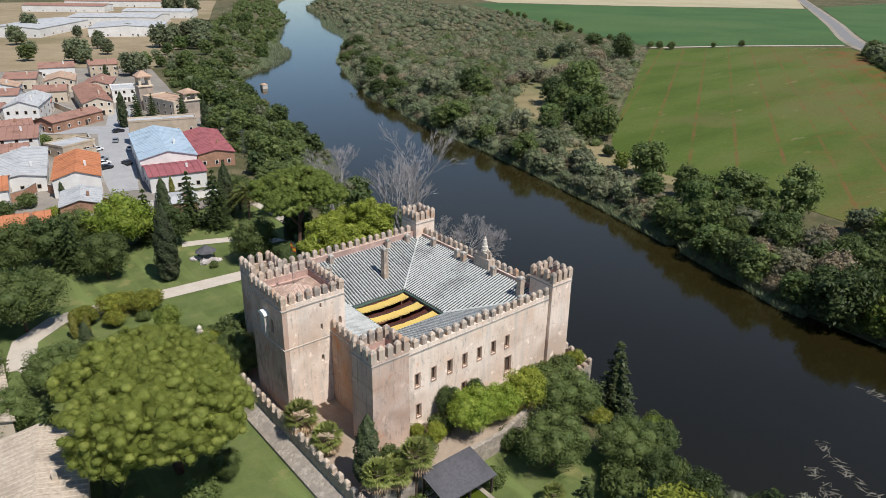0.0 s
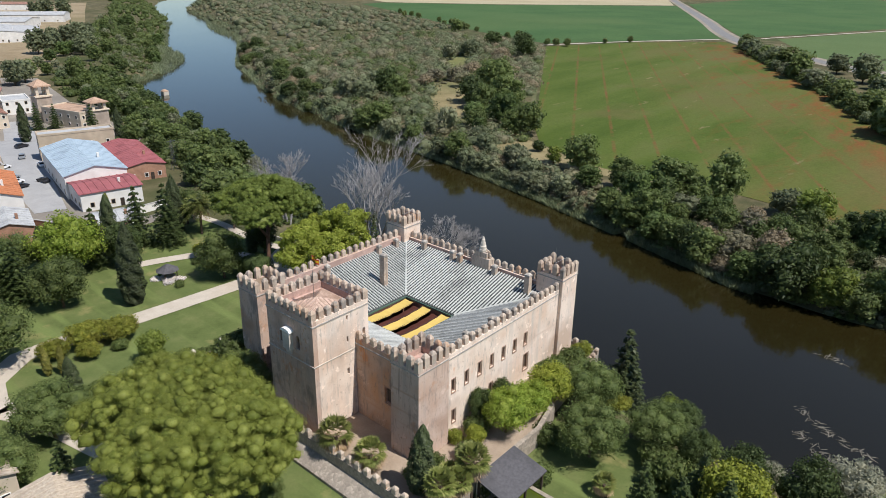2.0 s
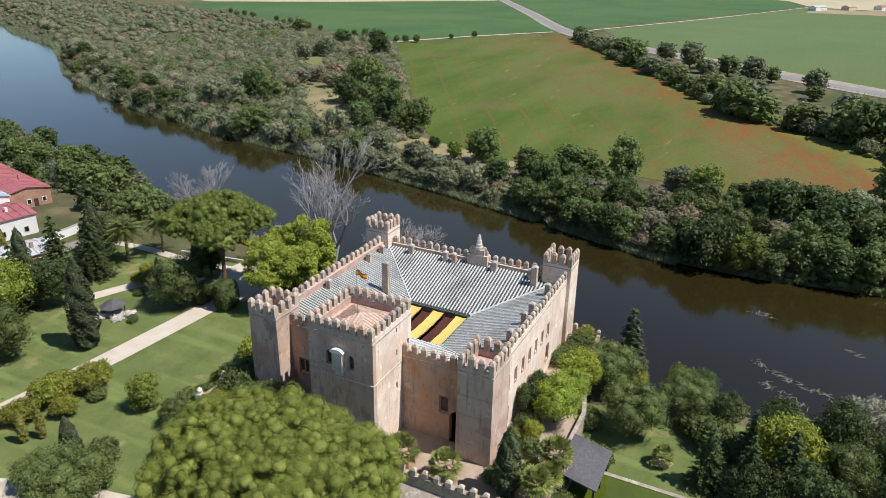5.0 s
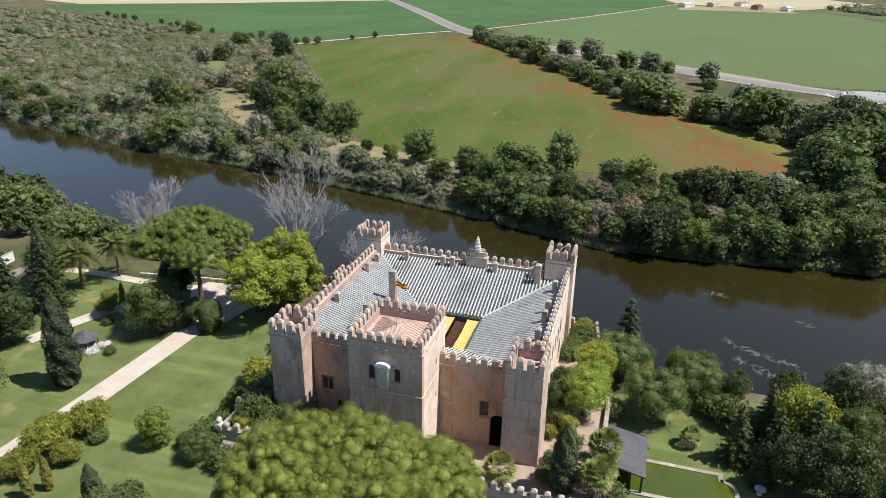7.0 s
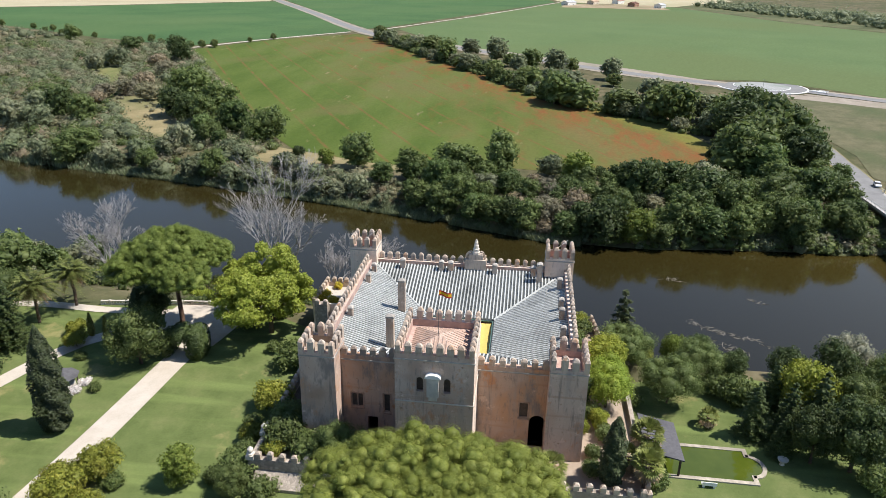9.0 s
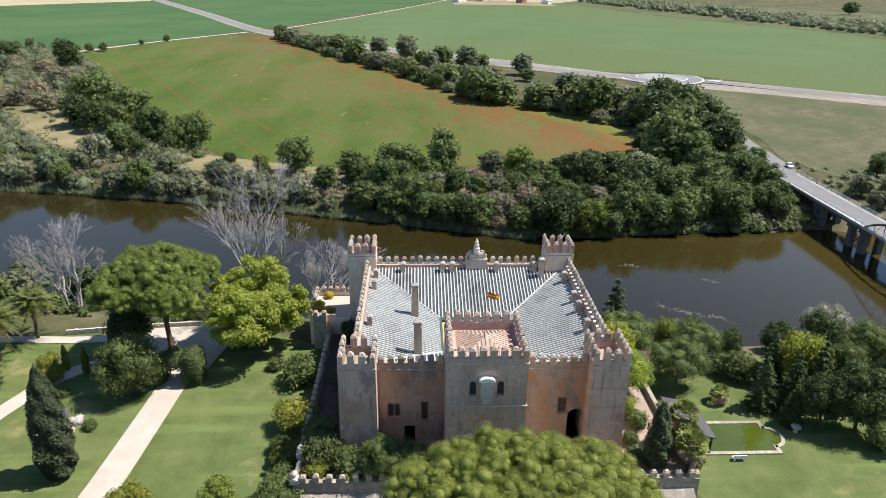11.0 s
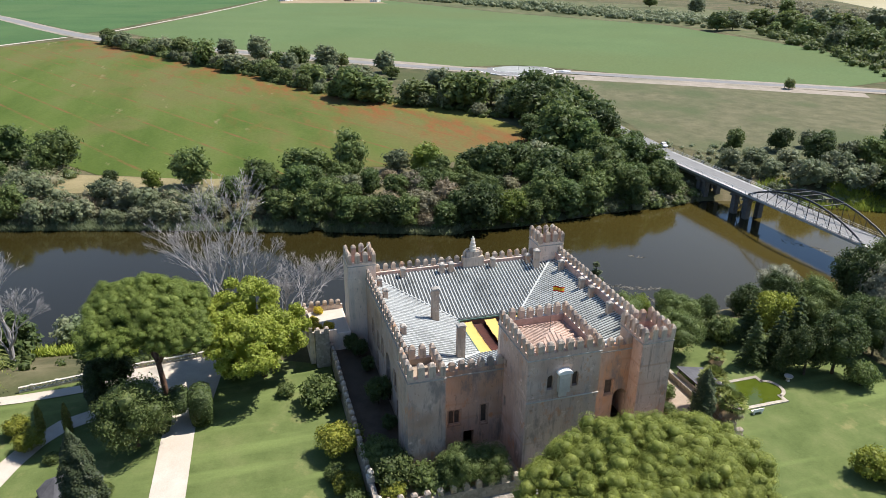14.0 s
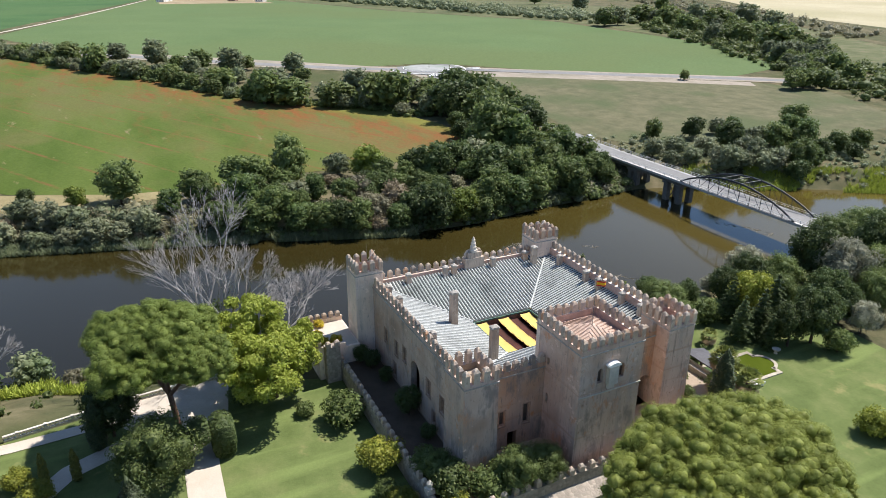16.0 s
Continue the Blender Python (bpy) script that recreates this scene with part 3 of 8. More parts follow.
# ---- ground, river, fields, roads ----
def build_ground():
    xs = [-4200, -2600, -1500, -900, -500, -280, -150, -80, -45] + list(range(-20, 264, 4)) + list(range(270, 660, 20)) + [650, 700, 760, 850, 1000, 1300, 1800, 2600, 4200]
    ys = [-4200, -2600, -1500, -900, -600, -450, -350, -280, -240] + list(range(-210, 470, 5)) + list(range(480, 1320, 20)) + [1500, 1900, 2600, 4200]
    xs = sorted(set(xs))
    g = Geo()
    g.v = [(x, y, land(x, y)) for y in ys for x in xs]
    n = len(xs)
    g.f = [(k * n + i, k * n + i + 1, (k + 1) * n + i + 1, (k + 1) * n + i) for k in range(len(ys) - 1) for i in range(n - 1)]
    solid("ground", g, EARTH, "dry scrubby river plain with sloping banks", "ground", kind="structure", smooth=True)
    w = Geo()
    w.add([(-1700, -4200, WATER), (260, -4200, WATER), (2700, 4300, WATER), (-200, 4300, WATER)], [(0, 1, 2, 3)])
    solid("water", w, RIVER, "slow brown river reflecting the blue sky", "river", kind="structure")


build_ground()

drape("poppy_meadow", [(472, 322), (540, 284), (598, 226), (570, 203), (530, 172), (460, 115), (405, 86), (345, 46), (280, 4), (247, -6), (228, -7), (208, 20), (200, 45), (205, 78),
                       (199, 96), (203, 127), (216, 158), (236, 174)], 0.12, POPPY, "green cereal field streaked with red poppies", "field")
drape("dark_crop_field", [(488, 334), (522, 430), (620, 628), (705, 790), (760, 800), (880, 660), (1100, 486), (830, 341), (618, 236), (545, 291)], 0.12, CROP_DARK, "dark green crop field beside the road", "field")
drape("ripe_field", [(770, 806), (890, 668), (1108, 494), (1700, 790), (2600, 1500), (1500, 1500), (900, 1100)], 0.14, WHEAT, "ripe pale yellow cereal field", "field")
drape("pale_crop_field", [(646, 198), (1275, 20), (1180, -160), (862, -234), (630, -338), (443, -356), (314, -305), (296, -234), (352, -138), (392, -98), (412, -72), (410, -24), (452, 32), (540, 138)], 0.12,
      CROP_PALE, "wide pale green field of young cereal", "field")
drape("far_crop_field", [(660, 214), (1280, 32), (1500, 60), (1900, 500), (1170, 496), (840, 330), (640, 228)], 0.13, CROP_DARK, "green crop field by the road", "field")
drape("scrub_ground", [(1240, -150), (1180, -172), (862, -246), (630, -350), (440, -366), (330, -330), (260, -300), (330, -480), (640, -640), (1000, -560), (1400, -330)], 0.08, SCRUBGROUND, "olive-grey ground under distant scrub", "scrub", cuts=(650.0,))
drape("stubble_field", [(368, -92), (340, -136), (286, -226), (239, -250), (170, -215), (160, -120), (180, -66), (214, -52), (242, -58), (338, -52)], 0.12, BROWNFIELD, "brown stubble field beside the bridge road", "field")
drape("far_ripe_field", [(620, -690), (470, -670), (300, -900), (900, -1500), (1500, -1300), (905, -900)], 0.12, WHEAT, "distant ripe yellow field", "field")
drape("far_ripe_field", [(1290, 20), (1200, -160), (1500, -330), (2500, -100), (2500, 900), (1950, 500), (1520, 60)], 0.12, WHEAT, "distant ripe yellow field", "field")
CLEARING = [(294, 283), (306, 260), (268, 236), (240, 212), (216, 196), (220, 213), (239, 235), (264, 260)]
FAR_CLEARING = [(375, 348), (397, 331), (360, 311), (324, 297), (289, 278), (285, 273), (332, 302)]
drape("dry_clearing", CLEARING, 0.14, DRY, "dry yellow grass clearing in the scrub", "meadow")
drape("dry_clearing", FAR_CLEARING, 0.14, DRYGREEN, "dry yellow grass clearing in the scrub", "meadow")
drape("dry_strip", [(204, 100), (196, 104), (193, 140), (203, 186), (226, 204), (238, 196), (218, 166), (205, 130)], 0.10, DRY, "bare dry strip along the field edge", "meadow")

ROAD = curve_through([(1700, 790), (1153, 503), (830, 335), (626, 230), (540, 146), (446, 34), (408, -18), (394, -44)], 12)
ribbon("road", ROAD, 10, 0.25, ASPHALT, "pale grey country road between fields")
ribbon("road", curve_through([(380, -86), (345, -140), (290, -231), (242, -303), (190, -400), (100, -560)], 12), 9, 0.25, ASPHALT, "pale grey country road between fields")
for s in (7.0, -7.0):
    ribbon("verge", curve_through([(377 + s, -86 - s * 0.6), (345 + s * 0.85, -140 - s * 0.5), (290 + s * 0.8, -231 - s * 0.55), (242 + s * 0.8, -303 - s * 0.55), (190 + s * 0.8, -400 - s * 0.5)], 12), 5.0, 0.22, VERGE, "pale dusty verge beside the road", "verge")
ribbon("road", curve_through([(370, -62), (338, -50), (290, -50), (262, -49.5)], 8), 8, 0.25, ASPHALT, "pale grey road to the bridge")
ribbon("dirt_track", curve_through([(474, 330), (541, 290), (612, 236)], 12), 4, 0.2, GRAVEL, "pale dirt track along the field edge", "track")
ribbon("dirt_track", curve_through([(640, 210), (900, 128), (1276, 26)], 20), 3.5, 0.2, GRAVEL, "pale dirt track between crops", "track")


def build_roundabout(cx, cy):
    z = plain_height(cx) + 0.3
    ring = lambda r, n=48: [(cx + r * math.cos(2 * math.pi * k / n), cy + r * math.sin(2 * math.pi * k / n)) for k in range(n)]
    t = thing("roundabout", (cx, cy, z - 0.3), "road roundabout with a pale gravel island", "roundabout", kind="structure")
    part("carriageway", Geo().prism(ring(24), z - 0.3, z), ASPHALT, t)
    part("kerb", Geo().prism(ring(15.6), z, z + 0.18), WHITEWASH, t, "white kerb ring")
    part("island", Geo().prism(ring(15), z, z + 0.35), PALEGRAVEL, t, "pale grey gravel island")
    part("outer_kerb", Geo().prism(ring(25), z - 0.4, z - 0.06), WHITEWASH, t, "white kerb ring")
    for a, way in ((1.15, 1.0), (-1.95, -2.1), (2.85, 2.75)):
        for k in range(-2, 3):
            x, y = cx + (28 + 2.2 * abs(k)) * math.cos(a + 0.045 * k), cy + (28 + 2.2 * abs(k)) * math.sin(a + 0.045 * k)
            part("splitter_stripe", Geo().box(x - 4.4 + abs(k), y - 0.35, z - 0.3, x + 4.4 - abs(k), y + 0.35, z + 0.06, way), WHITEWASH, t, "white painted splitter stripe")
    part("sign_post", Geo().tube([(cx - 3, cy, z + 0.3), (cx - 3, cy, z + 4.5)], [0.12, 0.1], 5), STEEL, t)


build_roundabout(391, -65)
for s in (1, -1):
    line = [(p.x + s * 6.6, p.y + s * -4.0) for p in ROAD]
    ribbon("verge", line, 5.0, 0.22, VERGE, "dry grass verge beside the road", "verge")
ribbon("verge", curve_through([(506, 98), (446, 20), (406, -28), (374, -54), (346, -52)], 10), 15, 0.17, VERGE, "bare pale earth beside the new road", "verge")
ribbon("verge", curve_through([(366, -66), (352, -98), (330, -136), (300, -184), (272, -226)], 10), 13, 0.17, VERGE, "bare pale earth beside the new road", "verge")

# ---- the castle ----
CASTLE = thing("castle", (56, 77, 12), "square medieval castle of weathered pinkish render with crenellated towers", "castle")
YARD_Z = 12.0


def merlon_mesh(name, w, d, h, cap):
    """One battlement: a squat block with a worn pointed cap, standing on its base."""
    g = Geo().pyramid(-w / 2, -d / 2, w / 2, d / 2, 0, h, 0.97)
    g.pyramid(-w * 0.53, -d * 0.53, w * 0.53, d * 0.53, h, h + cap * 0.25, 0.98)
    g.pyramid(-w * 0.5, -d * 0.5, w * 0.5, d * 0.5, h + cap * 0.25, h + cap * 0.75, 0.62)
    g.pyramid(-w * 0.31, -d * 0.31, w * 0.31, d * 0.31, h + cap * 0.75, h + cap, 0.3)
    return g.mesh(name, MERLON)


MERLON_WALL = merlon_mesh("merlon", 0.78, 0.55, 0.8, 0.5)
MERLON_TOWER = merlon_mesh("merlon", 0.82, 0.62, 1.25, 0.62)
MERLON_KEEP = merlon_mesh("merlon", 0.8, 0.62, 0.95, 0.55)
MERLON_YARD = merlon_mesh("merlon", 0.72, 0.6, 0.62, 0.45)


def battlements(parent, mesh, p, q, z, pitch=1.36, ends=True):
    """Battlements at even steps from p to q."""
    (ax, ay), (bx, by) = p, q
    length = math.hypot(bx - ax, by - ay)
    n = max(1, round(length / pitch))
    turn = math.degrees(math.atan2(by - ay, bx - ax))
    for i in range(n + 1):
        if not ends and i in (0, n):
            continue
        t = i / n
        wob = random.uniform(-0.04, 0.04)
        x, y = ax + (bx - ax) * t, ay + (by - ay) * t
        base = parent.location
        part("merlon", mesh, None, parent, placed=pose(x - base.x, y - base.y, z - base.z + random.uniform(-0.06, 0.02), random.uniform(-1.5, 1.5), random.uniform(-1.5, 1.5), turn + random.uniform(-3, 3)) @ Matrix.Diagonal((1 + wob, 1 + wob, random.uniform(0.92, 1.06), 1)))


def tower(x0, y0, x1, y1, z0, top, floor_drop, material, mesh, label, floor=PINK, thick=0.62):
    """A square tower: a body with slight batter, a parapet ring with battlements, and a sunken roof deck."""
    g = Geo()
    deck = top - floor_drop
    b = 0.12
    lower = [(x0 - b, y0 - b), (x1 + b, y0 - b), (x1 + b, y1 + b), (x0 - b, y1 + b)]
    upper = [(x0, y0), (x1, y0), (x1, y1), (x0, y1)]
    zs = np.linspace(z0, top, 8)
    pts, faces = [], []
    for i, z in enumerate(zs):
        t = i / 7
        pts += [(l[0] * (1 - t) + u[0] * t, l[1] * (1 - t) + u[1] * t, z) for l, u in zip(lower, upper)]
    for i in range(7):
        faces += [(i * 4 + k, i * 4 + (k + 1) % 4, (i + 1) * 4 + (k + 1) % 4, (i + 1) * 4 + k) for k in range(4)]
    g.add(pts, faces)
    inner = [(x0 + thick, y0 + thick), (x1 - thick, y0 + thick), (x1 - thick, y1 - thick), (x0 + thick, y1 - thick)]
    g.add([(*p, top) for p in upper] + [(*p, top) for p in inner], [(k, (k + 1) % 4, 4 + (k + 1) % 4, 4 + k) for k in range(4)])
    body = part("tower", g, material, CASTLE, label)
    h = Geo()
    h.add([(*p, top - 0.003) for p in inner] + [(*p, deck) for p in inner], [((k + 1) % 4, 4 + (k + 1) % 4, 4 + k, k) for k in range(4)])
    h.add([(*p, deck) for p in inner], [(0, 1, 2, 3)])
    part("roof_deck", h, floor, CASTLE, "pink-washed sunken roof deck")
    s = Geo()
    e = 0.09
    for a, c in ((top - 0.55, top - 0.40),):
        s.box(x0 - e, y0 - e, a, x1 + e, y0 + 0.02, c).box(x0 - e, y1 - 0.02, a, x1 + e, y1 + e, c)
        s.box(x0 - e, y0 + 0.02, a, x0 + 0.02, y1 - 0.02, c).box(x1 - 0.02, y0 + 0.02, a, x1 + e, y1 - 0.02, c)
    part("string_course", s, CAPSTONE, CASTLE)
    m = 0.31
    for p, q, ends in (((x0 + m, y0 + m), (x1 - m, y0 + m), True), ((x0 + m, y1 - m), (x1 - m, y1 - m), True), ((x0 + m, y0 + m), (x0 + m, y1 - m), False), ((x1 - m, y0 + m), (x1 - m, y1 - m), False)):
        battlements(CASTLE, mesh, p, q, top, ends=ends)
    return body


def window(p, way, w, h, z, arched=True, twin=True, frame=WINDOWBRICK, deep=0.45, trim=True):
    """A castle window set in its opening: stone frame, mullion and dark glass. p: middle of the opening on the wall's outer plane; way: along the wall."""
    ux, uy = way
    nx, ny = -uy, ux                      # into the wall
    at = lambda u, d, zz: (p[0] + ux * u + nx * d, p[1] + uy * u + ny * d, zz)

    def bar(g, u0, u1, d0, d1, a, b):
        g.add([at(u0, d0, a), at(u1, d0, a), at(u1, d1, a), at(u0, d1, a), at(u0, d0, b), at(u1, d0, b), at(u1, d1, b), at(u0, d1, b)],
              [(3, 2, 1, 0), (4, 5, 6, 7), (0, 1, 5, 4), (1, 2, 6, 5), (2, 3, 7, 6), (3, 0, 4, 7)])
    g = Geo()
    j = 0.09
    bar(g, -w / 2, -w / 2 + j, 0.12, deep, z, z + h), bar(g, w / 2 - j, w / 2, 0.12, deep, z, z + h)
    bar(g, -w / 2 + j, w / 2 - j, 0.12, deep, z, z + 0.1), bar(g, -w / 2 + j, w / 2 - j, 0.12, deep, z + h - 0.12, z + h)
    if twin:
        bar(g, -0.06, 0.06, 0.14, deep - 0.05, z + 0.1, z + h - 0.12)
    if arched:
        spans = [(-w / 2 + j, -0.06), (0.06, w / 2 - j)] if twin else [(-w / 2 + j, w / 2 - j)]
        for a, b in spans:
            r, c, top = (b - a) / 2, (a + b) / 2, z + h - 0.12
            arc = [(c + r * math.cos(math.pi * k / 6), top - r * 1.2 + r * 1.2 * math.sin(math.pi * k / 6)) for k in range(7)]
            for side, corner in ((arc[:4], (b, top)), (arc[3:], (a, top))):
                g.add([at(corner[0], 0.2, corner[1])] + [at(s[0], 0.2, s[1]) for s in side], [(0, 1, 2, 3, 4)])
    t = part("window", g, frame, CASTLE)
    pane = Geo()
    bar(pane, -w / 2 + j, w / 2 - j, deep - 0.1, deep - 0.07, z + 0.1, z + h - 0.12)
    part("pane", pane, DARKGLASS, t, "dark window glass")
    if trim:
        k = Geo()
        o = 0.15
        bar(k, -w / 2 - o, -w / 2 - 0.03, -0.05, 0.03, z - 0.05, z + h + o), bar(k, w / 2 + 0.03, w / 2 + o, -0.05, 0.03, z - 0.05, z + h + o)
        bar(k, -w / 2 - 0.03, w / 2 + 0.03, -0.05, 0.03, z + h + 0.04, z + h + o)
        bar(k, -w / 2 - o, w / 2 + o, -0.10, 0.03, z - 0.2, z - 0.05)
        part("moulding", k, WINDOWBRICK, t)


def curtain(p, q, top, material, holes, label, windows=(), deep=0.9, low=9.0):
    """A curtain wall with window openings: (middle along, sill, width, height, arched, twin)."""
    length = math.hypot(q[0] - p[0], q[1] - p[1])
    way = ((q[0] - p[0]) / length, (q[1] - p[1]) / length)
    cut = [(u - w / 2, u + w / 2, z, z + h) for u, z, w, h, a, t in windows] + list(holes)
    part("curtain_wall", wall_sheet(p, q, low, top, deep, cut), material, CASTLE, label)
    for u, z, w, h, a, t in windows:
        window((p[0] + way[0] * u, p[1] + way[1] * u), way, w, h, z, a, t)
    nx, ny = -way[1], way[0]
    g = Geo()
    a, b = (p[0] - nx * 0.1, p[1] - ny * 0.1), (q[0] - nx * 0.1, q[1] - ny * 0.1)
    g.add([(*a, top - 0.75), (*b, top - 0.75), (b[0] + nx * 0.12, b[1] + ny * 0.12, top - 0.75), (a[0] + nx * 0.12, a[1] + ny * 0.12, top - 0.75),
           (*a, top - 0.58), (*b, top - 0.58), (b[0] + nx * 0.12, b[1] + ny * 0.12, top - 0.58), (a[0] + nx * 0.12, a[1] + ny * 0.12, top - 0.58)],
          [(3, 2, 1, 0), (4, 5, 6, 7), (0, 1, 5, 4), (1, 2, 6, 5), (2, 3, 7, 6), (3, 0, 4, 7)])
    part("string_course", g, CAPSTONE, CASTLE)
    off = 0.32
    battlements(CASTLE, MERLON_WALL, (p[0] + nx * off + way[0] * 0.7, p[1] + ny * off + way[1] * 0.7), (q[0] + nx * off - way[0] * 0.7, q[1] + ny * off - way[1] * 0.7), top)
    # the reddish inner face of the parapet
    r = Geo()
    c, d = (p[0] + nx * (deep + 0.004), p[1] + ny * (deep + 0.004)), (q[0] + nx * (deep + 0.004), q[1] + ny * (deep + 0.004))
    c2, d2 = (c[0] + nx * 0.05, c[1] + ny * 0.05), (d[0] + nx * 0.05, d[1] + ny * 0.05)
    r.add([(*c, top - 1.6), (*d, top - 1.6), (*d2, top - 1.6), (*c2, top - 1.6), (*c, top - 0.02), (*d, top - 0.02), (*d2, top - 0.02), (*c2, top - 0.02)],
          [(3, 2, 1, 0), (4, 5, 6, 7), (0, 1, 5, 4), (1, 2, 6, 5), (2, 3, 7, 6), (3, 0, 4, 7)])
    part("parapet_lining", r, PINK, CASTLE, "pink-washed parapet lining")


TOP_S, TOP_E, TOP_N, TOP_W = 24.5, 23.9, 24.3, 23.7
S_Y, N_Y, E_X, W_X = 60.2, 94.4, 73.0, 41.0
south_windows = [(x - 44.0, 18.6, 0.66, 1.9, True, False) for x in (46.2, 48.9, 51.7, 54.4, 57.1, 59.8, 62.5)]
south_windows += [(46.4 - 44.0, 13.8, 0.66, 1.9, True, False), (54.4 - 44.0, 14.0, 0.66, 1.9, True, False), (62.9 - 44.0, 14.2, 1.1, 2.6, True, False)]
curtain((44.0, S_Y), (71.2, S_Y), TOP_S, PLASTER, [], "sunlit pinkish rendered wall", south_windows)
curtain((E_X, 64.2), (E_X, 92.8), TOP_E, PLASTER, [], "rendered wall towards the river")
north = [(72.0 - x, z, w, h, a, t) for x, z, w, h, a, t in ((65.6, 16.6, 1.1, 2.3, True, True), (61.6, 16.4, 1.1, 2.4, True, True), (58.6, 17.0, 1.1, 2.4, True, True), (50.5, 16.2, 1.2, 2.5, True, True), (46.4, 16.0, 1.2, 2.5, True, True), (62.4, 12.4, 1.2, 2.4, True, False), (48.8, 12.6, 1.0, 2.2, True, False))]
curtain((72.0, N_Y), (43.0, N_Y), TOP_N, PLASTER_GREY_SHADED, [(72 - 56.4, 72 - 53.4, 12.0, 19.0, True)], "rendered wall in shade with a tall archway", north)
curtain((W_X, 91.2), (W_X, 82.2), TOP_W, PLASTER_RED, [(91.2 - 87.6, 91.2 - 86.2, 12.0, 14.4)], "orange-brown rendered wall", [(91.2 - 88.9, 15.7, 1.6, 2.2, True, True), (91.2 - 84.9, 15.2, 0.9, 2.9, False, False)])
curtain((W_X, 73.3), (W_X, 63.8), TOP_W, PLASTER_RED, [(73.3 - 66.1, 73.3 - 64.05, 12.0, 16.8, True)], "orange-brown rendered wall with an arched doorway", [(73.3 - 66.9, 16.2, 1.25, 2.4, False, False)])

tower(38.7, 59.4, 44.2, 64.0, 9.0, 25.3, 0.9, PLASTER_GREY_SHADED, MERLON_TOWER, "grey rendered corner tower")
tower(38.2, 91.0, 43.2, 95.6, 9.0, 25.3, 0.9, PLASTER_GREY_SHADED, MERLON_TOWER, "grey rendered corner tower", floor=YARD)
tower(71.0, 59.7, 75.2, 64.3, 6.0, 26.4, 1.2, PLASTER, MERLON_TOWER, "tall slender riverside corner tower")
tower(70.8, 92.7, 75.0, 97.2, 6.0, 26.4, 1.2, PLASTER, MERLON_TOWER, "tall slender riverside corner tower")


def build_keep(x0, y0, x1, y1, top):
    """The square keep over the entrance side, with its own tiled roof inside the parapet."""
    west = [(y1 - 79.4 - 0.4, y1 - 79.4 + 0.4, 23.8, 25.8, True), (y1 - 76.15 - 0.4, y1 - 76.15 + 0.4, 23.8, 25.8, True)]
    south = [(4.7, 5.1, 18.8, 19.8), (4.8, 5.1, 23.7, 24.6), (4.8, 5.1, 27.0, 27.7), (7.6, 8.1, 23.6, 24.8, True)]
    deep = 0.7
    # West and north faces take the darker render, shade put into their colour.
    keep = part("keep", wall_sheet((x0, y1), (x0, y0), 9.0, top, deep, west), PLASTER_GREY_SHADED, CASTLE, "square keep of render, shaded faces coloured darker, with arched windows")
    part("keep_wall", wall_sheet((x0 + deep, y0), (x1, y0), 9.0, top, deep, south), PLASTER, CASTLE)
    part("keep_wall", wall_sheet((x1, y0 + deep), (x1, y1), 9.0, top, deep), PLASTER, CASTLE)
    part("keep_wall", wall_sheet((x1 - deep, y1), (x0 + deep, y1), 9.0, top, deep, [(2.0, 2.5, 23.6, 24.6), (2.2, 2.7, 18.0, 19.4)]), PLASTER_GREY_SHADED, CASTLE)
    for g, d in ((Geo().box(x0 + deep, y0 + deep, 22.6, x1 - deep, y1 - deep, 23.0), DARKWOOD),):
        part("floor", g, d, CASTLE)
    m = 0.35
    for p, q, ends in (((x0 + m, y0 + m), (x1 - m, y0 + m), True), ((x0 + m, y1 - m), (x1 - m, y1 - m), True), ((x0 + m, y0 + m), (x0 + m, y1 - m), False), ((x1 - m, y0 + m), (x1 - m, y1 - m), False)):
        battlements(CASTLE, MERLON_KEEP, p, q, top, pitch=1.3, ends=ends)
    s = Geo()
    for e, a, b in ((0.10, top - 0.75, top - 0.6),):
        s.box(x0 - e, y0 - e, a, x1 + e, y0 - 0.002, b).box(x0 - e, y1 + 0.002, a, x1 + e, y1 + e, b).box(x0 - e, y0 - 0.002, a, x0 - 0.002, y1 + 0.002, b)
    part("string_course", s, CAPSTONE, CASTLE)
    lower = Geo().box(x0 - 0.12, y0 - 0.12, 22.3, x0 - 0.002, y1, 22.42).box(x0 - 0.002, y0 - 0.08, 22.3, x1 - 2.4, y0 - 0.002, 22.42)
    part("string_course", lower, ASHLAR, CASTLE, "pale stone ledge")
    # pink lining and tiled roof
    i0, j0, i1, j1 = x0 + deep + 0.004, y0 + deep + 0.004, x1 - deep - 0.004, y1 - deep - 0.004
    z = top - 0.75
    lining = Geo()
    for a, b, c, d in ((i0, j0, i1, j0 + 0.05), (i0, j1 - 0.05, i1, j1), (i0, j0 + 0.05, i0 + 0.05, j1 - 0.05), (i1 - 0.05, j0 + 0.05, i1, j1 - 0.05)):
        lining.box(a, b, z - 0.4, c, d, top - 0.02)
    part("parapet_lining", lining, PINK, CASTLE, "pink-washed parapet lining")
    deck = Geo().box(i0 + 0.05, j0 + 0.05, z - 0.4, i1 - 0.05, j1 - 0.05, z - 0.2)
    part("roof_deck", deck, PINK, CASTLE, "pink roof deck")
    cx, cy = (i0 + i1) / 2, (j0 + j1) / 2
    a0, b0, a1, b1 = i0 + 0.35, j0 + 0.45, i1 - 0.35, j1 - 0.6
    roof = part("keep_roof", Geo().pyramid(a0, b0, a1, b1, z - 0.2, z + 1.15, 0.02), TILE_KEEP, CASTLE, "low pyramid roof of old clay tiles")
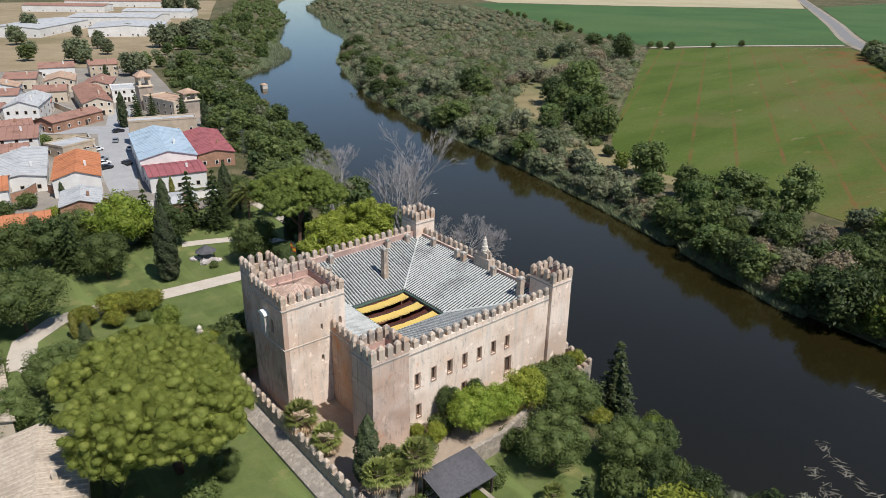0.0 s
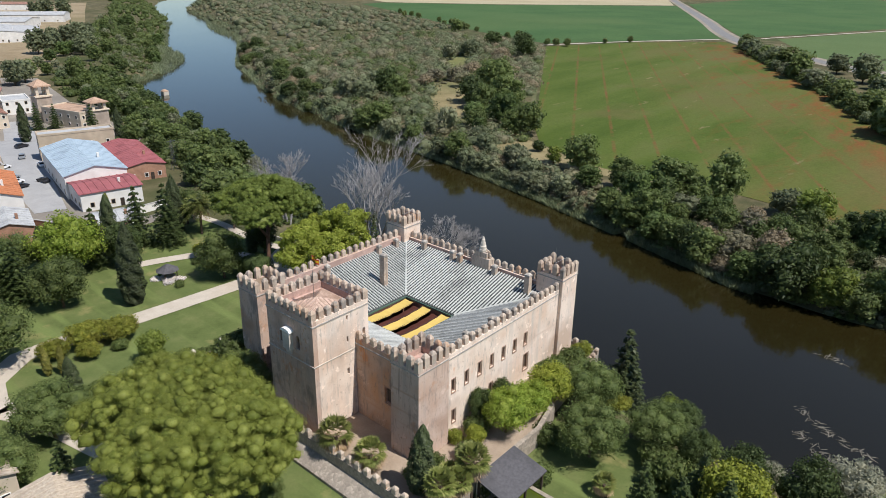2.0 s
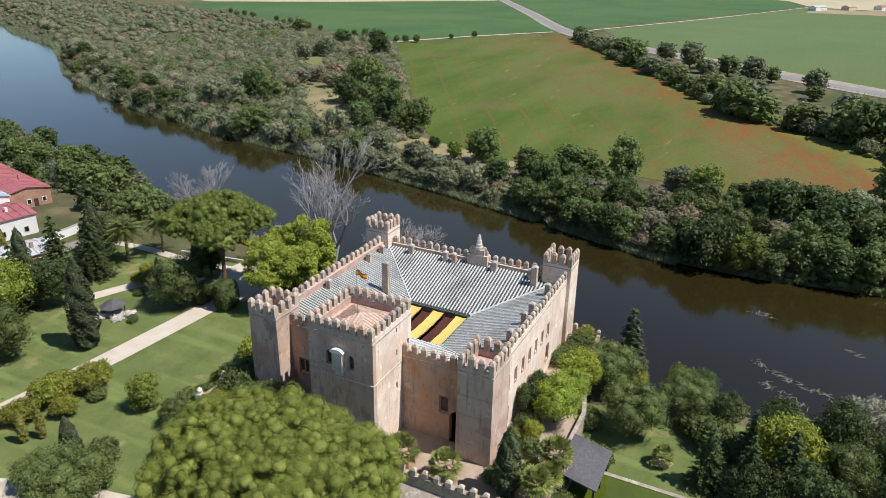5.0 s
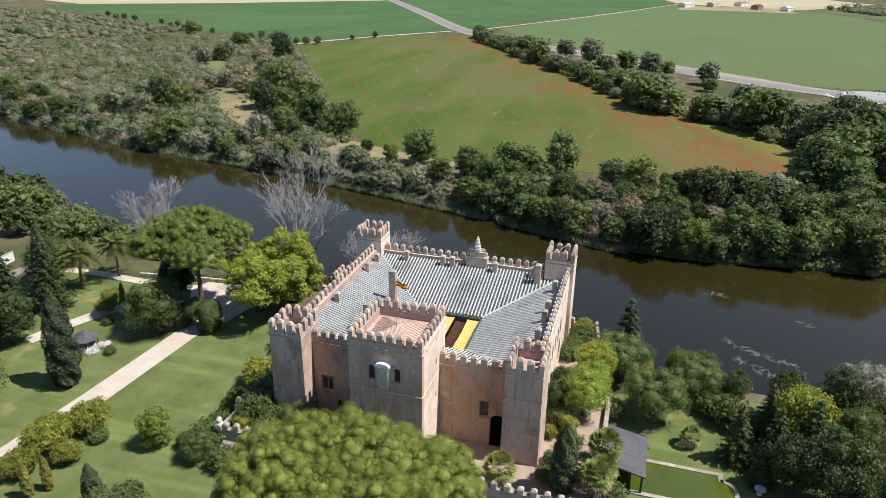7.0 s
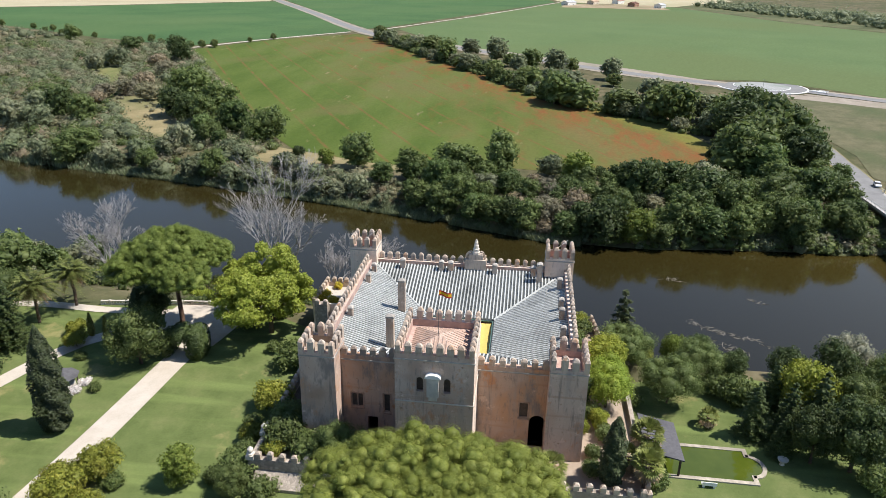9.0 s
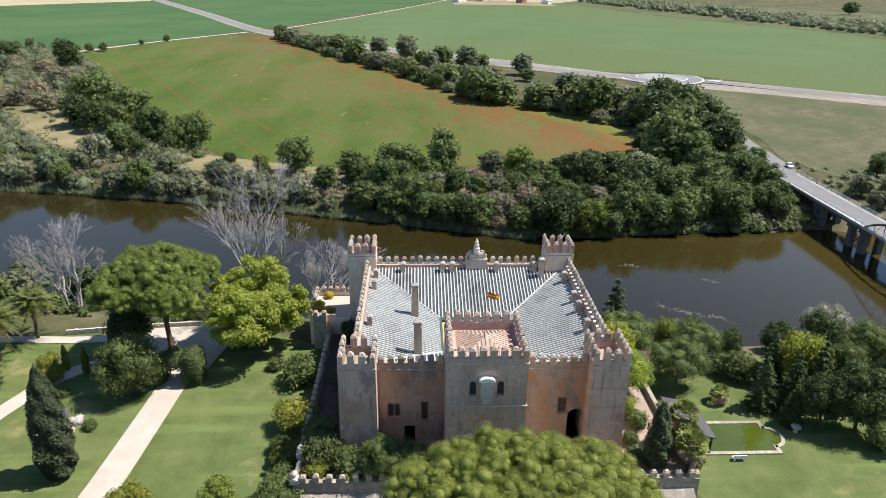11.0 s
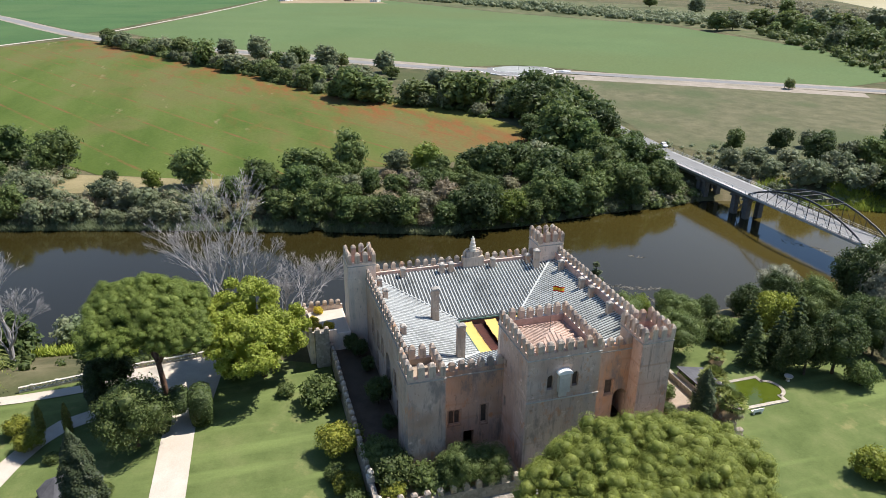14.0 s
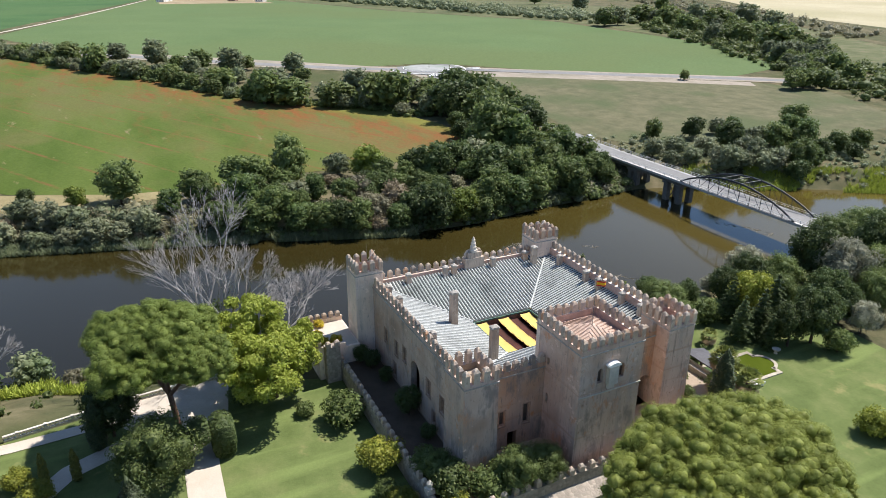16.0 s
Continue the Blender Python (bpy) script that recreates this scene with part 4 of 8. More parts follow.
    for side in range(4):
        n = 14
        for k in range(1, n):
            t = k / n
            f = 1 - abs(2 * t - 1)
            if side % 2 == 0:
                x, y = a0 + (a1 - a0) * t, (b0 if side == 0 else b1)
                e = (x, y + (cy - y) * f)
            else:
                x, y = (a0 if side == 1 else a1), b0 + (b1 - b0) * t
                e = (x + (cx - x) * f, y)
            part("cover_rib", Geo().tube([(x, y, z - 0.17), (*e, z - 0.17 + 1.35 * f)], [0.1, 0.1], 5), TILE_KEEP, roof)
    # the small projecting box with its white hood between the windows
    h = part("box_machicolation", Geo().box(x0 - 0.62, 77.1, 23.5, x0 - 0.003, 78.5, 26.1).pyramid(x0 - 0.3, 77.3, x0 - 0.003, 78.3, 22.8, 23.5, 1.0), ASHLAR, CASTLE, "pale stone narrow projecting box")
    hood = [(77.8 + 0.95 * math.cos(math.pi * k / 10), 26.1 + 0.5 * math.sin(math.pi * k / 10)) for k in range(11)]
    g = Geo()
    g.add([(x0 - 0.75, y, zz) for y, zz in hood] + [(x0 - 0.003, y, zz) for y, zz in hood], [(k, k + 1, 12 + k, 11 + k) for k in range(10)] + [tuple(range(11)), tuple(range(21, 10, -1))] + [(0, 11, 21, 10)])
    part("hood", g, WHITEWASH, h, "white rounded hood")
    for y in (79.4, 76.15):
        part("window", Geo().box(x0 + 0.45, y - 0.4, 23.8, x0 + 0.5, y + 0.4, 25.8), DARKGLASS, CASTLE, "dark arched window")


build_keep(34.0, 73.0, 43.4, 82.4, 28.8)


def build_main_roof():
    """Four tiled slopes that fall inwards to the court."""
    ox0, oy0, ox1, oy1, oz = 41.95, 61.15, 72.05, 93.45, 23.3
    ix0, iy0, ix1, iy1, iz = 50.2, 72.0, 60.3, 82.3, 19.9
    r, pitch = 0.125, 0.54
    plans = {
        "east": [(ox1, oy0), (ox1, oy1), (ix1, iy1), (ix1, iy0)],
        "north": [(ox1, oy1), (ox0, oy1), (ix0, iy1), (ix1, iy1)],
        "west": [(ox0, oy1), (ox0, oy0), (ix0, iy0), (ix0, iy1)],
        "south": [(ox0, oy0), (ox1, oy0), (ix1, iy0), (ix0, iy0)]}
    for side, (a, b, c, d) in plans.items():
        g = Geo().add([(*a, oz), (*b, oz), (*c, iz), (*d, iz), (*a, oz - 0.25), (*b, oz - 0.25), (*c, iz - 0.25), (*d, iz - 0.25)],
                      [(0, 1, 2, 3), (7, 6, 5, 4), (0, 4, 5, 1), (1, 5, 6, 2), (2, 6, 7, 3), (3, 7, 4, 0)])
        slope = part("roof_slope", g, TILE_PAN, CASTLE, "slope of grey pan tiles with pale cover rows")
        along = 1 if side in ("east", "west") else 0
        lo, hi = (oy0, oy1) if along else (ox0, ox1)
        ilo, ihi = (iy0, iy1) if along else (ix0, ix1)
        outer = {"east": ox1, "west": ox0, "north": oy1, "south": oy0}[side]
        inner = {"east": ix1, "west": ix0, "north": iy1, "south": iy0}[side]
        n = int((hi - lo) / pitch)
        for k in range(n):
            s = lo + (k + 0.5) * pitch
            f = 1.0
            if s < ilo:
                f = (s - lo) / (ilo - lo)
            elif s > ihi:
                f = (hi - s) / (hi - ihi)
            if f < 0.04:
                continue
            f -= 0.015
            e = outer + (inner - outer) * f
            p = (outer, s) if along else (s, outer)
            q = (e, s) if along else (s, e)
            p, q = ((*p, oz + 0.02), (*q, oz + (iz - oz) * f + 0.02))
            part("cover_rib", Geo().tube([p, [(u + v) / 2 + (0.012 if i == 2 else 0) for i, (u, v) in enumerate(zip(p, q))], q], [r, r, r], 6), TILE_TOP, slope)
        w = 0.11
        valley = Geo().tube([(*b, oz + 0.1), (*c, iz + 0.1)], [0.16, 0.16], 6)
        part("valley_capping", valley, TILE_TOP, CASTLE)
    gutter = Geo()
    for a, b, c, d in ((ix0 - 0.05, iy0 - 0.05, ix1 + 0.05, iy0 + 0.2), (ix0 - 0.05, iy1 - 0.2, ix1 + 0.05, iy1 + 0.05), (ix0 - 0.05, iy0 + 0.2, ix0 + 0.2, iy1 - 0.2), (ix1 - 0.2, iy0 + 0.2, ix1 + 0.05, iy1 - 0.2)):
        gutter.box(a, b, iz - 0.32, c, d, iz - 0.08)
    part("gutter", gutter, GREENMETAL, CASTLE, "grey-green metal gutter")
    # the court below
    for p, q in (((ix0, iy0), (ix0, iy1)), ((ix0, iy1), (ix1, iy1)), ((ix1, iy1), (ix1, iy0)), ((ix1, iy0), (ix0, iy0))):
        ln = math.hypot(q[0] - p[0], q[1] - p[1])
        arches = [(ln * (k + 0.2) / 3, ln * (k + 0.8) / 3, z, z + 2.6, True) for k in range(3) for z in (12.3, 16.0)]
        part("court_wall", wall_sheet(p, q, 12, iz - 0.33, 0.4, arches), BRICKRED, CASTLE, "brick-red courtyard arcade wall")
    part("court_floor", Geo().box(W_X + 1, S_Y + 1, 11.9, E_X - 1, N_Y - 1, 12.0), BRICKRED, CASTLE)


build_main_roof()


def build_awning(ix0, iy0, ix1, iy1, z):
    """Striped sun awning: yellow canvas strips on cables, with added dark sheets hung lower between them for the shaded
    court.
    """
    t = thing("courtyard_awning", ((ix0 + ix1) / 2, (iy0 + iy1) / 2, z - 0.6), "yellow canvas awning over the courtyard, dark sheets as its shaded gaps", "awning")
    w = (iy1 - iy0) / 5
    for k in range(5):
        y0, y1 = iy0 + k * w, iy0 + (k + 1) * w
        lift = 0.0 if k % 2 == 0 else -0.55
        g = Geo()
        n = 14
        top, low = [], []
        for i in range(n + 1):
            u = i / n
            sag = -0.10 * abs(math.sin(math.pi * u * 4)) - 0.25 * math.sin(math.pi * u)
            for y in (y0 + 0.04, (y0 + y1) / 2, y1 - 0.04):
                top.append((ix0 + 0.25 + (ix1 - ix0 - 0.5) * u, y, z + lift + sag - (0.06 if y == (y0 + y1) / 2 else 0)))
        g.add(top + [(x, y, zz - 0.03) for x, y, zz in top], [(3 * i + k2, 3 * i + 3 + k2, 3 * i + 4 + k2, 3 * i + 1 + k2) for i in range(n) for k2 in (0, 1)])
        part("canvas_strip", g, YELLOW if k % 2 == 0 else COURT_SHADE, t, "yellow canvas strip" if k % 2 == 0 else "dark maroon sheet in place of the shaded court")
    for k in range(6):
        y = iy0 + k * w
        part("cable", Geo().tube([(ix0 + 0.02, y, z + 0.05), ((ix0 + ix1) / 2, y, z - 0.15), (ix1 - 0.02, y, z + 0.05)], [0.025] * 3, 4), IRON, t)


build_awning(50.4, 72.25, 60.1, 82.05, 19.55)


def chimney(x, y, z0, z1, w, d, label="tall rendered chimney on the tiled roof", material=MERLON):
    t = thing("chimney", (x, y, z0), label, "chimney", "roof chimneys")
    part("shaft", Geo().pyramid(x - w / 2, y - d / 2, x + w / 2, y + d / 2, z0 - 0.6, z1 - 0.35, 0.94), material, t)
    c = Geo().box(x - w * 0.56, y - d * 0.56, z1 - 0.35, x + w * 0.56, y + d * 0.56, z1 - 0.22).box(x - w * 0.4, y - d * 0.4, z1 - 0.22, x + w * 0.4, y + d * 0.4, z1 - 0.1)
    part("cap", c.pyramid(x - w * 0.52, y - d * 0.52, x + w * 0.52, y + d * 0.52, z1 - 0.1, z1 + 0.12, 0.3), CAPSTONE, t)


chimney(59.2, 86.2, 21.0, 26.4, 0.85, 1.1)
chimney(48.2, 85.8, 21.2, 26.1, 0.85, 1.1)
for x in (46.6, 50.8, 56.4, 59.6, 66.8):
    chimney(x, 62.0, 22.9, 24.9, 0.75, 0.8, "short stub chimney by the parapet")
for y in (66.2, 72.6, 80.0, 81.6, 88.2):
    chimney(71.2, y, 22.9, 24.7, 0.8, 0.8, "short stub chimney by the parapet")
for x in (52.8, 64.4, 68.6):
    chimney(x, 92.6, 22.9, 24.6, 0.75, 0.75, "short stub chimney by the parapet")
chimney(69.9, 65.2, 22.6, 25.9, 0.9, 0.9, "stout rendered chimney near the corner tower")


def build_spire(x, y):
    """The little belfry on the riverside wall: a stepped block, corner scrolls and a ringed cone."""
    t = thing("belfry", (x, y, 23.9), "stone belfry block with a tapering ringed spire", "belfry")
    part("plinth", Geo().box(x - 0.8, y - 1.8, 23.2, x + 0.5, y + 1.8, 25.0), MERLON, t)
    part("block", Geo().box(x - 0.65, y - 1.2, 25.0, x + 0.4, y + 1.2, 25.9), MERLON, t)
    for s in (-1, 1):
        part("scroll", Geo().tube([(x - 0.1, y + s * 1.5, 25.0), (x - 0.1, y + s * 1.55, 25.6), (x - 0.1, y + s * 1.2, 26.2), (x - 0.1, y + s * 0.7, 26.4)], [0.2, 0.22, 0.18, 0.1], 8), MERLON, t)
    prof = [(0.62, 25.9), (0.66, 26.3), (0.55, 26.35), (0.52, 26.8), (0.57, 26.85), (0.45, 26.95), (0.40, 27.4), (0.44, 27.45), (0.33, 27.55), (0.28, 28.0), (0.32, 28.05), (0.2, 28.15), (0.14, 28.45), (0.03, 28.6)]
    part("spire", Geo().lathe(x - 0.1, y, prof, 12), ASHLAR, t, "grey stone spire")


build_spire(72.3, 75.9)


def flagpole(x, y, z, high):
    t = thing("flagpole", (x, y, z), "thin flagpole with a red and yellow flag", "flag")
    part("pole", Geo().tube([(x, y, z), (x, y, z + high)], [0.04, 0.025], 6), STEEL, t)
    for k, m in enumerate((FLAG_RED, FLAG_YELLOW, FLAG_RED)):
        z1 = z + high - (0, 0.18, 0.5)[k]
        z0 = z + high - (0.18, 0.5, 0.68)[k]
        g = Geo()
        pts = []
        for i in range(9):
            u = i / 8
            wave = 0.16 * math.sin(u * 7)
            pts += [(x - 0.1 * u + wave, y - 1.5 * u, z0 - 0.25 * u), (x - 0.1 * u + wave, y - 1.5 * u, z1 - 0.25 * u)]
        g.add(pts, [(2 * i, 2 * i + 2, 2 * i + 3, 2 * i + 1) for i in range(8)])
        part("flag_stripe", g, m, t)


FLAG_RED = plain("flag_red", (0.55, 0.05, 0.03), 0.8, vary=0.05, bump=0)
FLAG_YELLOW = plain("flag_yellow", (0.75, 0.42, 0.02), 0.8, vary=0.05, bump=0)
flagpole(38.3, 77.8, 28.2, 7.0)
for x, y in ((72.9, 62.4), (72.6, 94.6)):
    t = thing("lightning_rod", (x, y, 25.2), "thin metal mast on the tower roof", "mast")
    part("mast", Geo().tube([(x, y, 25.2), (x, y, 30.2)], [0.04, 0.015], 5), STEEL, t)
    part("stay", Geo().tube([(x, y, 27.6), (x + 0.6, y - 1.6, 28.8)], [0.03, 0.03], 5), WHITEWASH, t)

# ---- terraces, outer walls, garden hardscape ----
def build_outer_works():
    t = thing("terrace", (55, 78, 9), "raised castle terrace of bare trodden earth", "terrace", kind="structure")
    outline = [(32.6, 52.0), (54.0, 52.0), (60.0, 53.6), (76.0, 55.6), (77.6, 66.0), (76.6, 96.0), (70.0, 100.3), (32.6, 100.3)]
    part("fill", Geo().prism(outline, 6.0, YARD_Z), YARD, t)
    part("shaded_strip", Geo().prism([(44, 94.6), (70.6, 94.6), (69.8, 100.2), (34, 100.2), (34, 97.5)], YARD_Z + 0.004, YARD_Z + 0.03), SHADE_SOIL, t, "dark soil along the wall, shade put into its colour")

    w = thing("outer_wall", (32.3, 78, 10), "low crenellated rubble wall round the castle yard", "wall", kind="structure")
    part("wall_run", Geo().box(31.9, 52.0, 8.0, 32.6, 100.3, 13.1), RUBBLE, w)
    part("talus", Geo().add([(29.9, 52, 10), (31.9, 52, 10), (31.9, 52, 11.6), (29.9, 100, 10), (31.9, 100, 10), (31.9, 100, 11.6), (29.9, 52, 10.5), (29.9, 100, 10.5)],
                            [(0, 1, 2, 6), (5, 4, 3, 7), (6, 2, 5, 7), (0, 6, 7, 3)]), RUBBLE, w, "pale sloping stone footing")
    battlements(w, MERLON_YARD, (32.25, 52.4), (32.25, 99.6), 13.1, 1.55)
    n = thing("outer_wall", (52, 100.6, 10), "low crenellated wall casting shade on the lawn", "wall", kind="structure")
    part("wall_run", Geo().box(31.9, 100.3, 8.0, 69.6, 100.9, 13.0), RUBBLE, n)
    battlements(n, MERLON_YARD, (38.4, 100.6), (69.0, 100.6), 13.0, 1.45)
    for x in (32.25, 37.0):
        c = thing("wall_pier", (x, 100.6, 13), "stone wall pier with a rounded finial", "finial", "wall finials")
        part("pier", Geo().box(x - 0.5, 100.1, 13.0, x + 0.5, 101.1, 13.6), ASHLAR, c)
        part("finial", Geo().lathe(x, 100.6, [(0.45, 13.6), (0.5, 13.75), (0.25, 13.9), (0.42, 14.15), (0.38, 14.4), (0.15, 14.65), (0.02, 14.8)], 10), ASHLAR, c)
    s = thing("outer_wall", (44, 51.7, 10), "rubble retaining wall below the castle terrace", "wall", kind="structure")
    part("wall_run", Geo().prism([(31.9, 51.4), (54.2, 51.4), (60.2, 53.0), (60.0, 53.6), (54.0, 52.0), (31.9, 52.0)], 8.0, 12.9), RUBBLE, s)
    battlements(s, MERLON_YARD, (32.4, 51.7), (39.5, 51.7), 12.9, 1.5)
    e = thing("outer_wall", (77, 60, 10), "crenellated riverside terrace wall", "wall", kind="structure")
    part("wall_run", Geo().prism([(69.0, 54.1), (76.3, 55.1), (78.1, 66.0), (77.5, 66.0), (75.8, 55.6), (69.0, 54.7)], 3.0, 13.0), RUBBLE, e)
    battlements(e, MERLON_YARD, (70.0, 54.55), (75.9, 55.35), 13.0, 1.5)
    battlements(e, MERLON_YARD, (76.1, 56.6), (77.6, 65.4), 13.0, 1.5)

    # the higher corner terrace towards the river
    k = thing("corner_terrace", (74, 100, 9), "paved corner terrace with crenellated parapet", "terrace", kind="structure")
    plan = [(69.6, 97.3), (78.6, 97.3), (78.8, 104.0), (69.6, 104.0)]
    part("platform", Geo().prism(plan, 5.0, 15.0), PLASTER, k)
    part("paving", Geo().prism([(70.0, 97.5), (78.2, 97.5), (78.4, 103.6), (70.0, 103.6)], 15.004, 15.03), GRAVEL, k)
    part("parapet", Geo().box(69.6, 103.6, 15.0, 78.8, 104.0, 15.8).box(78.4, 97.3, 15.0, 78.8, 103.6, 15.8).box(69.6, 99.6, 15.0, 70.0, 103.6, 15.8), PLASTER, k)
    battlements(k, MERLON_YARD, (70.0, 103.8), (78.4, 103.8), 15.8, 1.3)
    battlements(k, MERLON_YARD, (78.6, 98.0), (78.6, 102.6), 15.8, 1.3)
    part("turret", Geo().box(68.2, 101.0, 8.0, 69.6, 103.2, 16.2), RUBBLE, k)
    battlements(k, MERLON_YARD, (68.5, 101.4), (68.5, 102.8), 16.2, 1.3)


build_outer_works()

drape("lawn", [(-6, 14), (58, 14), (64, 24), (66, 36), (70, 44), (70, 54), (60, 53), (31.9, 51), (29.9, 52), (29.9, 101), (70, 101), (70, 104), (76, 116), (76, 122), (78.5, 131), (73, 148), (70, 168), (30, 172), (-6, 168)], 0.05, LAWN,
      "mown garden lawn with dry patches", "lawn", cuts=())
drape("lawn", [(56, 30), (70, 42), (72, 54), (60, 52)], 0.09, LAWN, "small mown lawn between shrubs", "lawn", cuts=())
PATH = curve_through([(8, 112), (10, 121), (16, 126), (26, 125.6), (36, 124.8), (50, 124.0), (60, 123.4), (66, 122)], 4)
ribbon("gravel_path", PATH, 4.3, 0.12, GRAVEL, "wide pale gravel garden path", "path")
drape("gravel_court", [(62, 119.5), (76.5, 116.8), (77.2, 124), (75.6, 132.5), (71, 133), (62, 127.5)], 0.13, GRAVEL, "pale gravel court by the river balustrade", "courtyard", cuts=())
ribbon("gravel_path", curve_through([(72.5, 131), (72, 138), (71.6, 146), (72, 158), (70, 172)], 4), 2.2, 0.14, GRAVEL, "pale riverside garden path", "path")
ribbon("gravel_path", curve_through([(46, 147.5), (56, 144), (63, 139), (66, 130)], 4), 3.0, 0.12, GRAVEL, "pale curving garden path", "path")
ribbon("gravel_path", curve_through([(9, 113), (12, 106), (13.5, 100), (15, 93), (17.5, 86)], 4), 4.0, 0.12, GRAVEL, "pale gravel drive under the pine", "path")


def balustrade(a, b, z):
    t = thing("balustrade", ((a[0] + b[0]) / 2, (a[1] + b[1]) / 2, z), "low stone balustrade along the river terrace", "balustrade", kind="structure")
    ang = math.atan2(b[1] - a[1], b[0] - a[0])
    ln = math.hypot(b[0] - a[0], b[1] - a[1])
    c, s = math.cos(ang), math.sin(ang)
    box = lambda u0, u1, w, z0, z1: Geo().add([(a[0] + c * u - s * v, a[1] + s * u + c * v, zz) for zz in (z0, z1) for u, v in ((u0, -w), (u1, -w), (u1, w), (u0, w))],
                                             [(3, 2, 1, 0), (4, 5, 6, 7), (0, 1, 5, 4), (1, 2, 6, 5), (2, 3, 7, 6), (3, 0, 4, 7)])
    part("base_course", box(0, ln, 0.2, z - 0.3, z + 0.3), ASHLAR, t)
    part("rail", box(0, ln, 0.19, z + 0.75, z + 0.92), ASHLAR, t)
    n = int(ln / 0.55)
    for k in range(n + 1):
        u = ln * k / n
        if k % 6 == 0:
            part("pier", box(max(0, u - 0.2), min(ln, u + 0.2), 0.22, z + 0.3, z + 1.0), ASHLAR, t)
        else:
            part("baluster", Geo().lathe(a[0] + c * u, a[1] + s * u, [(0.08, z + 0.3), (0.12, z + 0.45), (0.06, z + 0.65), (0.08, z + 0.75)], 6), ASHLAR, t)


balustrade((77.3, 116.8), (75.9, 131.6), 10)
balustrade((75.9, 131.8), (73.6, 147.0), 10)


def build_pool():
    x0, y0, x1, y1 = 40.2, 37.1, 46.2, 50.0
    t = thing("garden_pool", (43, 44, 10), "long garden pool of green water with a pale stone rim", "pool", kind="structure")
    rim = Geo().box(x0 - 0.6, y0, 9.9, x0, y1, 10.24).box(x1, y0, 9.9, x1 + 0.6, y1, 10.24).box(x0 - 0.6, y1, 9.9, x1 + 0.6, y1 + 0.6, 10.24)
    rim.box(x0 - 0.6, y0 - 0.6, 9.9, x0 + 1.2, y0, 10.24).box(x1 - 1.2, y0 - 0.6, 9.9, x1 + 0.6, y0, 10.24)
    c, r = (x0 + x1) / 2, (x1 - x0) / 2 - 1.2
    arc = [(c + r * math.cos(math.pi + math.pi * k / 12), y0 - 0.2 + r * 0.9 * math.sin(math.pi + math.pi * k / 12)) for k in range(13)]
    for (ax, ay), (bx, by) in zip(arc, arc[1:]):
        na, nb = ((ax - c) / r * 0.55, -0.55 * abs(math.sin(math.acos(max(-1, min(1, (ax - c) / r)))))), ((bx - c) / r * 0.55, -0.55 * abs(math.sin(math.acos(max(-1, min(1, (bx - c) / r))))))
        p = [(ax, ay), (bx, by), (bx + nb[0], by + nb[1]), (ax + na[0], ay + na[1])]
        rim.add([(*q, 9.9) for q in p] + [(*q, 10.24) for q in p], [(0, 1, 2, 3), (7, 6, 5, 4), (1, 0, 4, 5), (2, 1, 5, 6), (3, 2, 6, 7), (0, 3, 7, 4)])
    part("stone_rim", rim, POOLSTONE, t)
    part("pool_water", Geo().prism([(x1, y0), (x1, y1), (x0, y1), (x0, y0)] + arc, 10.0, 10.16), POOL, t, "still green pool water")
    for x, y in ((44.4, 32.4),):
        v = thing("stone_bowl", (x, y, 10), "pale carved stone bowl at the pool end", "planter", "pool bowls")
        part("bowl", Geo().lathe(x, y, [(0.35, 10.0), (0.25, 10.3), (0.3, 10.5), (0.62, 10.75), (0.7, 10.95), (0.5, 10.9)], 12), ASHLAR, v)


build_pool()


def garden_bench(x, y, turn):
    t = thing("garden_bench", (x, y, 10.05), "white stone garden bench on the lawn", "bench")
    t.rotation_euler.z = turn
    part("seat", Geo().box(-0.9, -0.28, 0.38, 0.9, 0.28, 0.5), WHITEWASH, t, placed=Matrix())
    for s in (-0.65, 0.65):
        part("leg", Geo().box(s - 0.12, -0.22, 0, s + 0.12, 0.22, 0.38), WHITEWASH, t, placed=Matrix())
    part("backrest", Geo().box(-0.9, 0.2, 0.5, 0.9, 0.3, 0.9), WHITEWASH, t, placed=Matrix())


garden_bench(38.6, 43.1, math.pi / 2)


def build_pavilion():
    """The open poolside shelter with its dark low-pitched roof."""
    x0, x1, y0, y1 = 39.6, 47.6, 46.2, 51.2
    t = thing("pool_pavilion", (43.4, 48.4, 10), "open garden shelter with a dark grey sloping roof", "shelter")
    z0, z1 = 12.9, 14.0
    g = Geo().add([(x0, y0, z0), (x1, y0, z0), (x1, y1, z1), (x0, y1, z1), (x0, y0, z0 - 0.18), (x1, y0, z0 - 0.18), (x1, y1, z1 - 0.18), (x0, y1, z1 - 0.18)],
                  [(0, 1, 2, 3), (7, 6, 5, 4), (0, 4, 5, 1), (1, 5, 6, 2), (2, 6, 7, 3), (3, 7, 4, 0)])
    part("roof", g, SLATE_DARK, t)
    for x in (x0 + 0.4, (x0 + x1) / 2, x1 - 0.4):
        for y in (y0 + 0.4, y1 - 0.4):
            part("post", Geo().box(x - 0.12, y - 0.12, 10, x + 0.12, y + 0.12, z0 - 0.16 + (z1 - z0) * (y - y0 - 0.12) / (y1 - y0)), DARKWOOD, t)
    part("back_wall", Geo().box(x0 + 0.3, y1 - 0.25, 10, x1 - 0.3, y1 - 0.05, 13.15), HOUSE_CREAM, t)


build_pavilion()


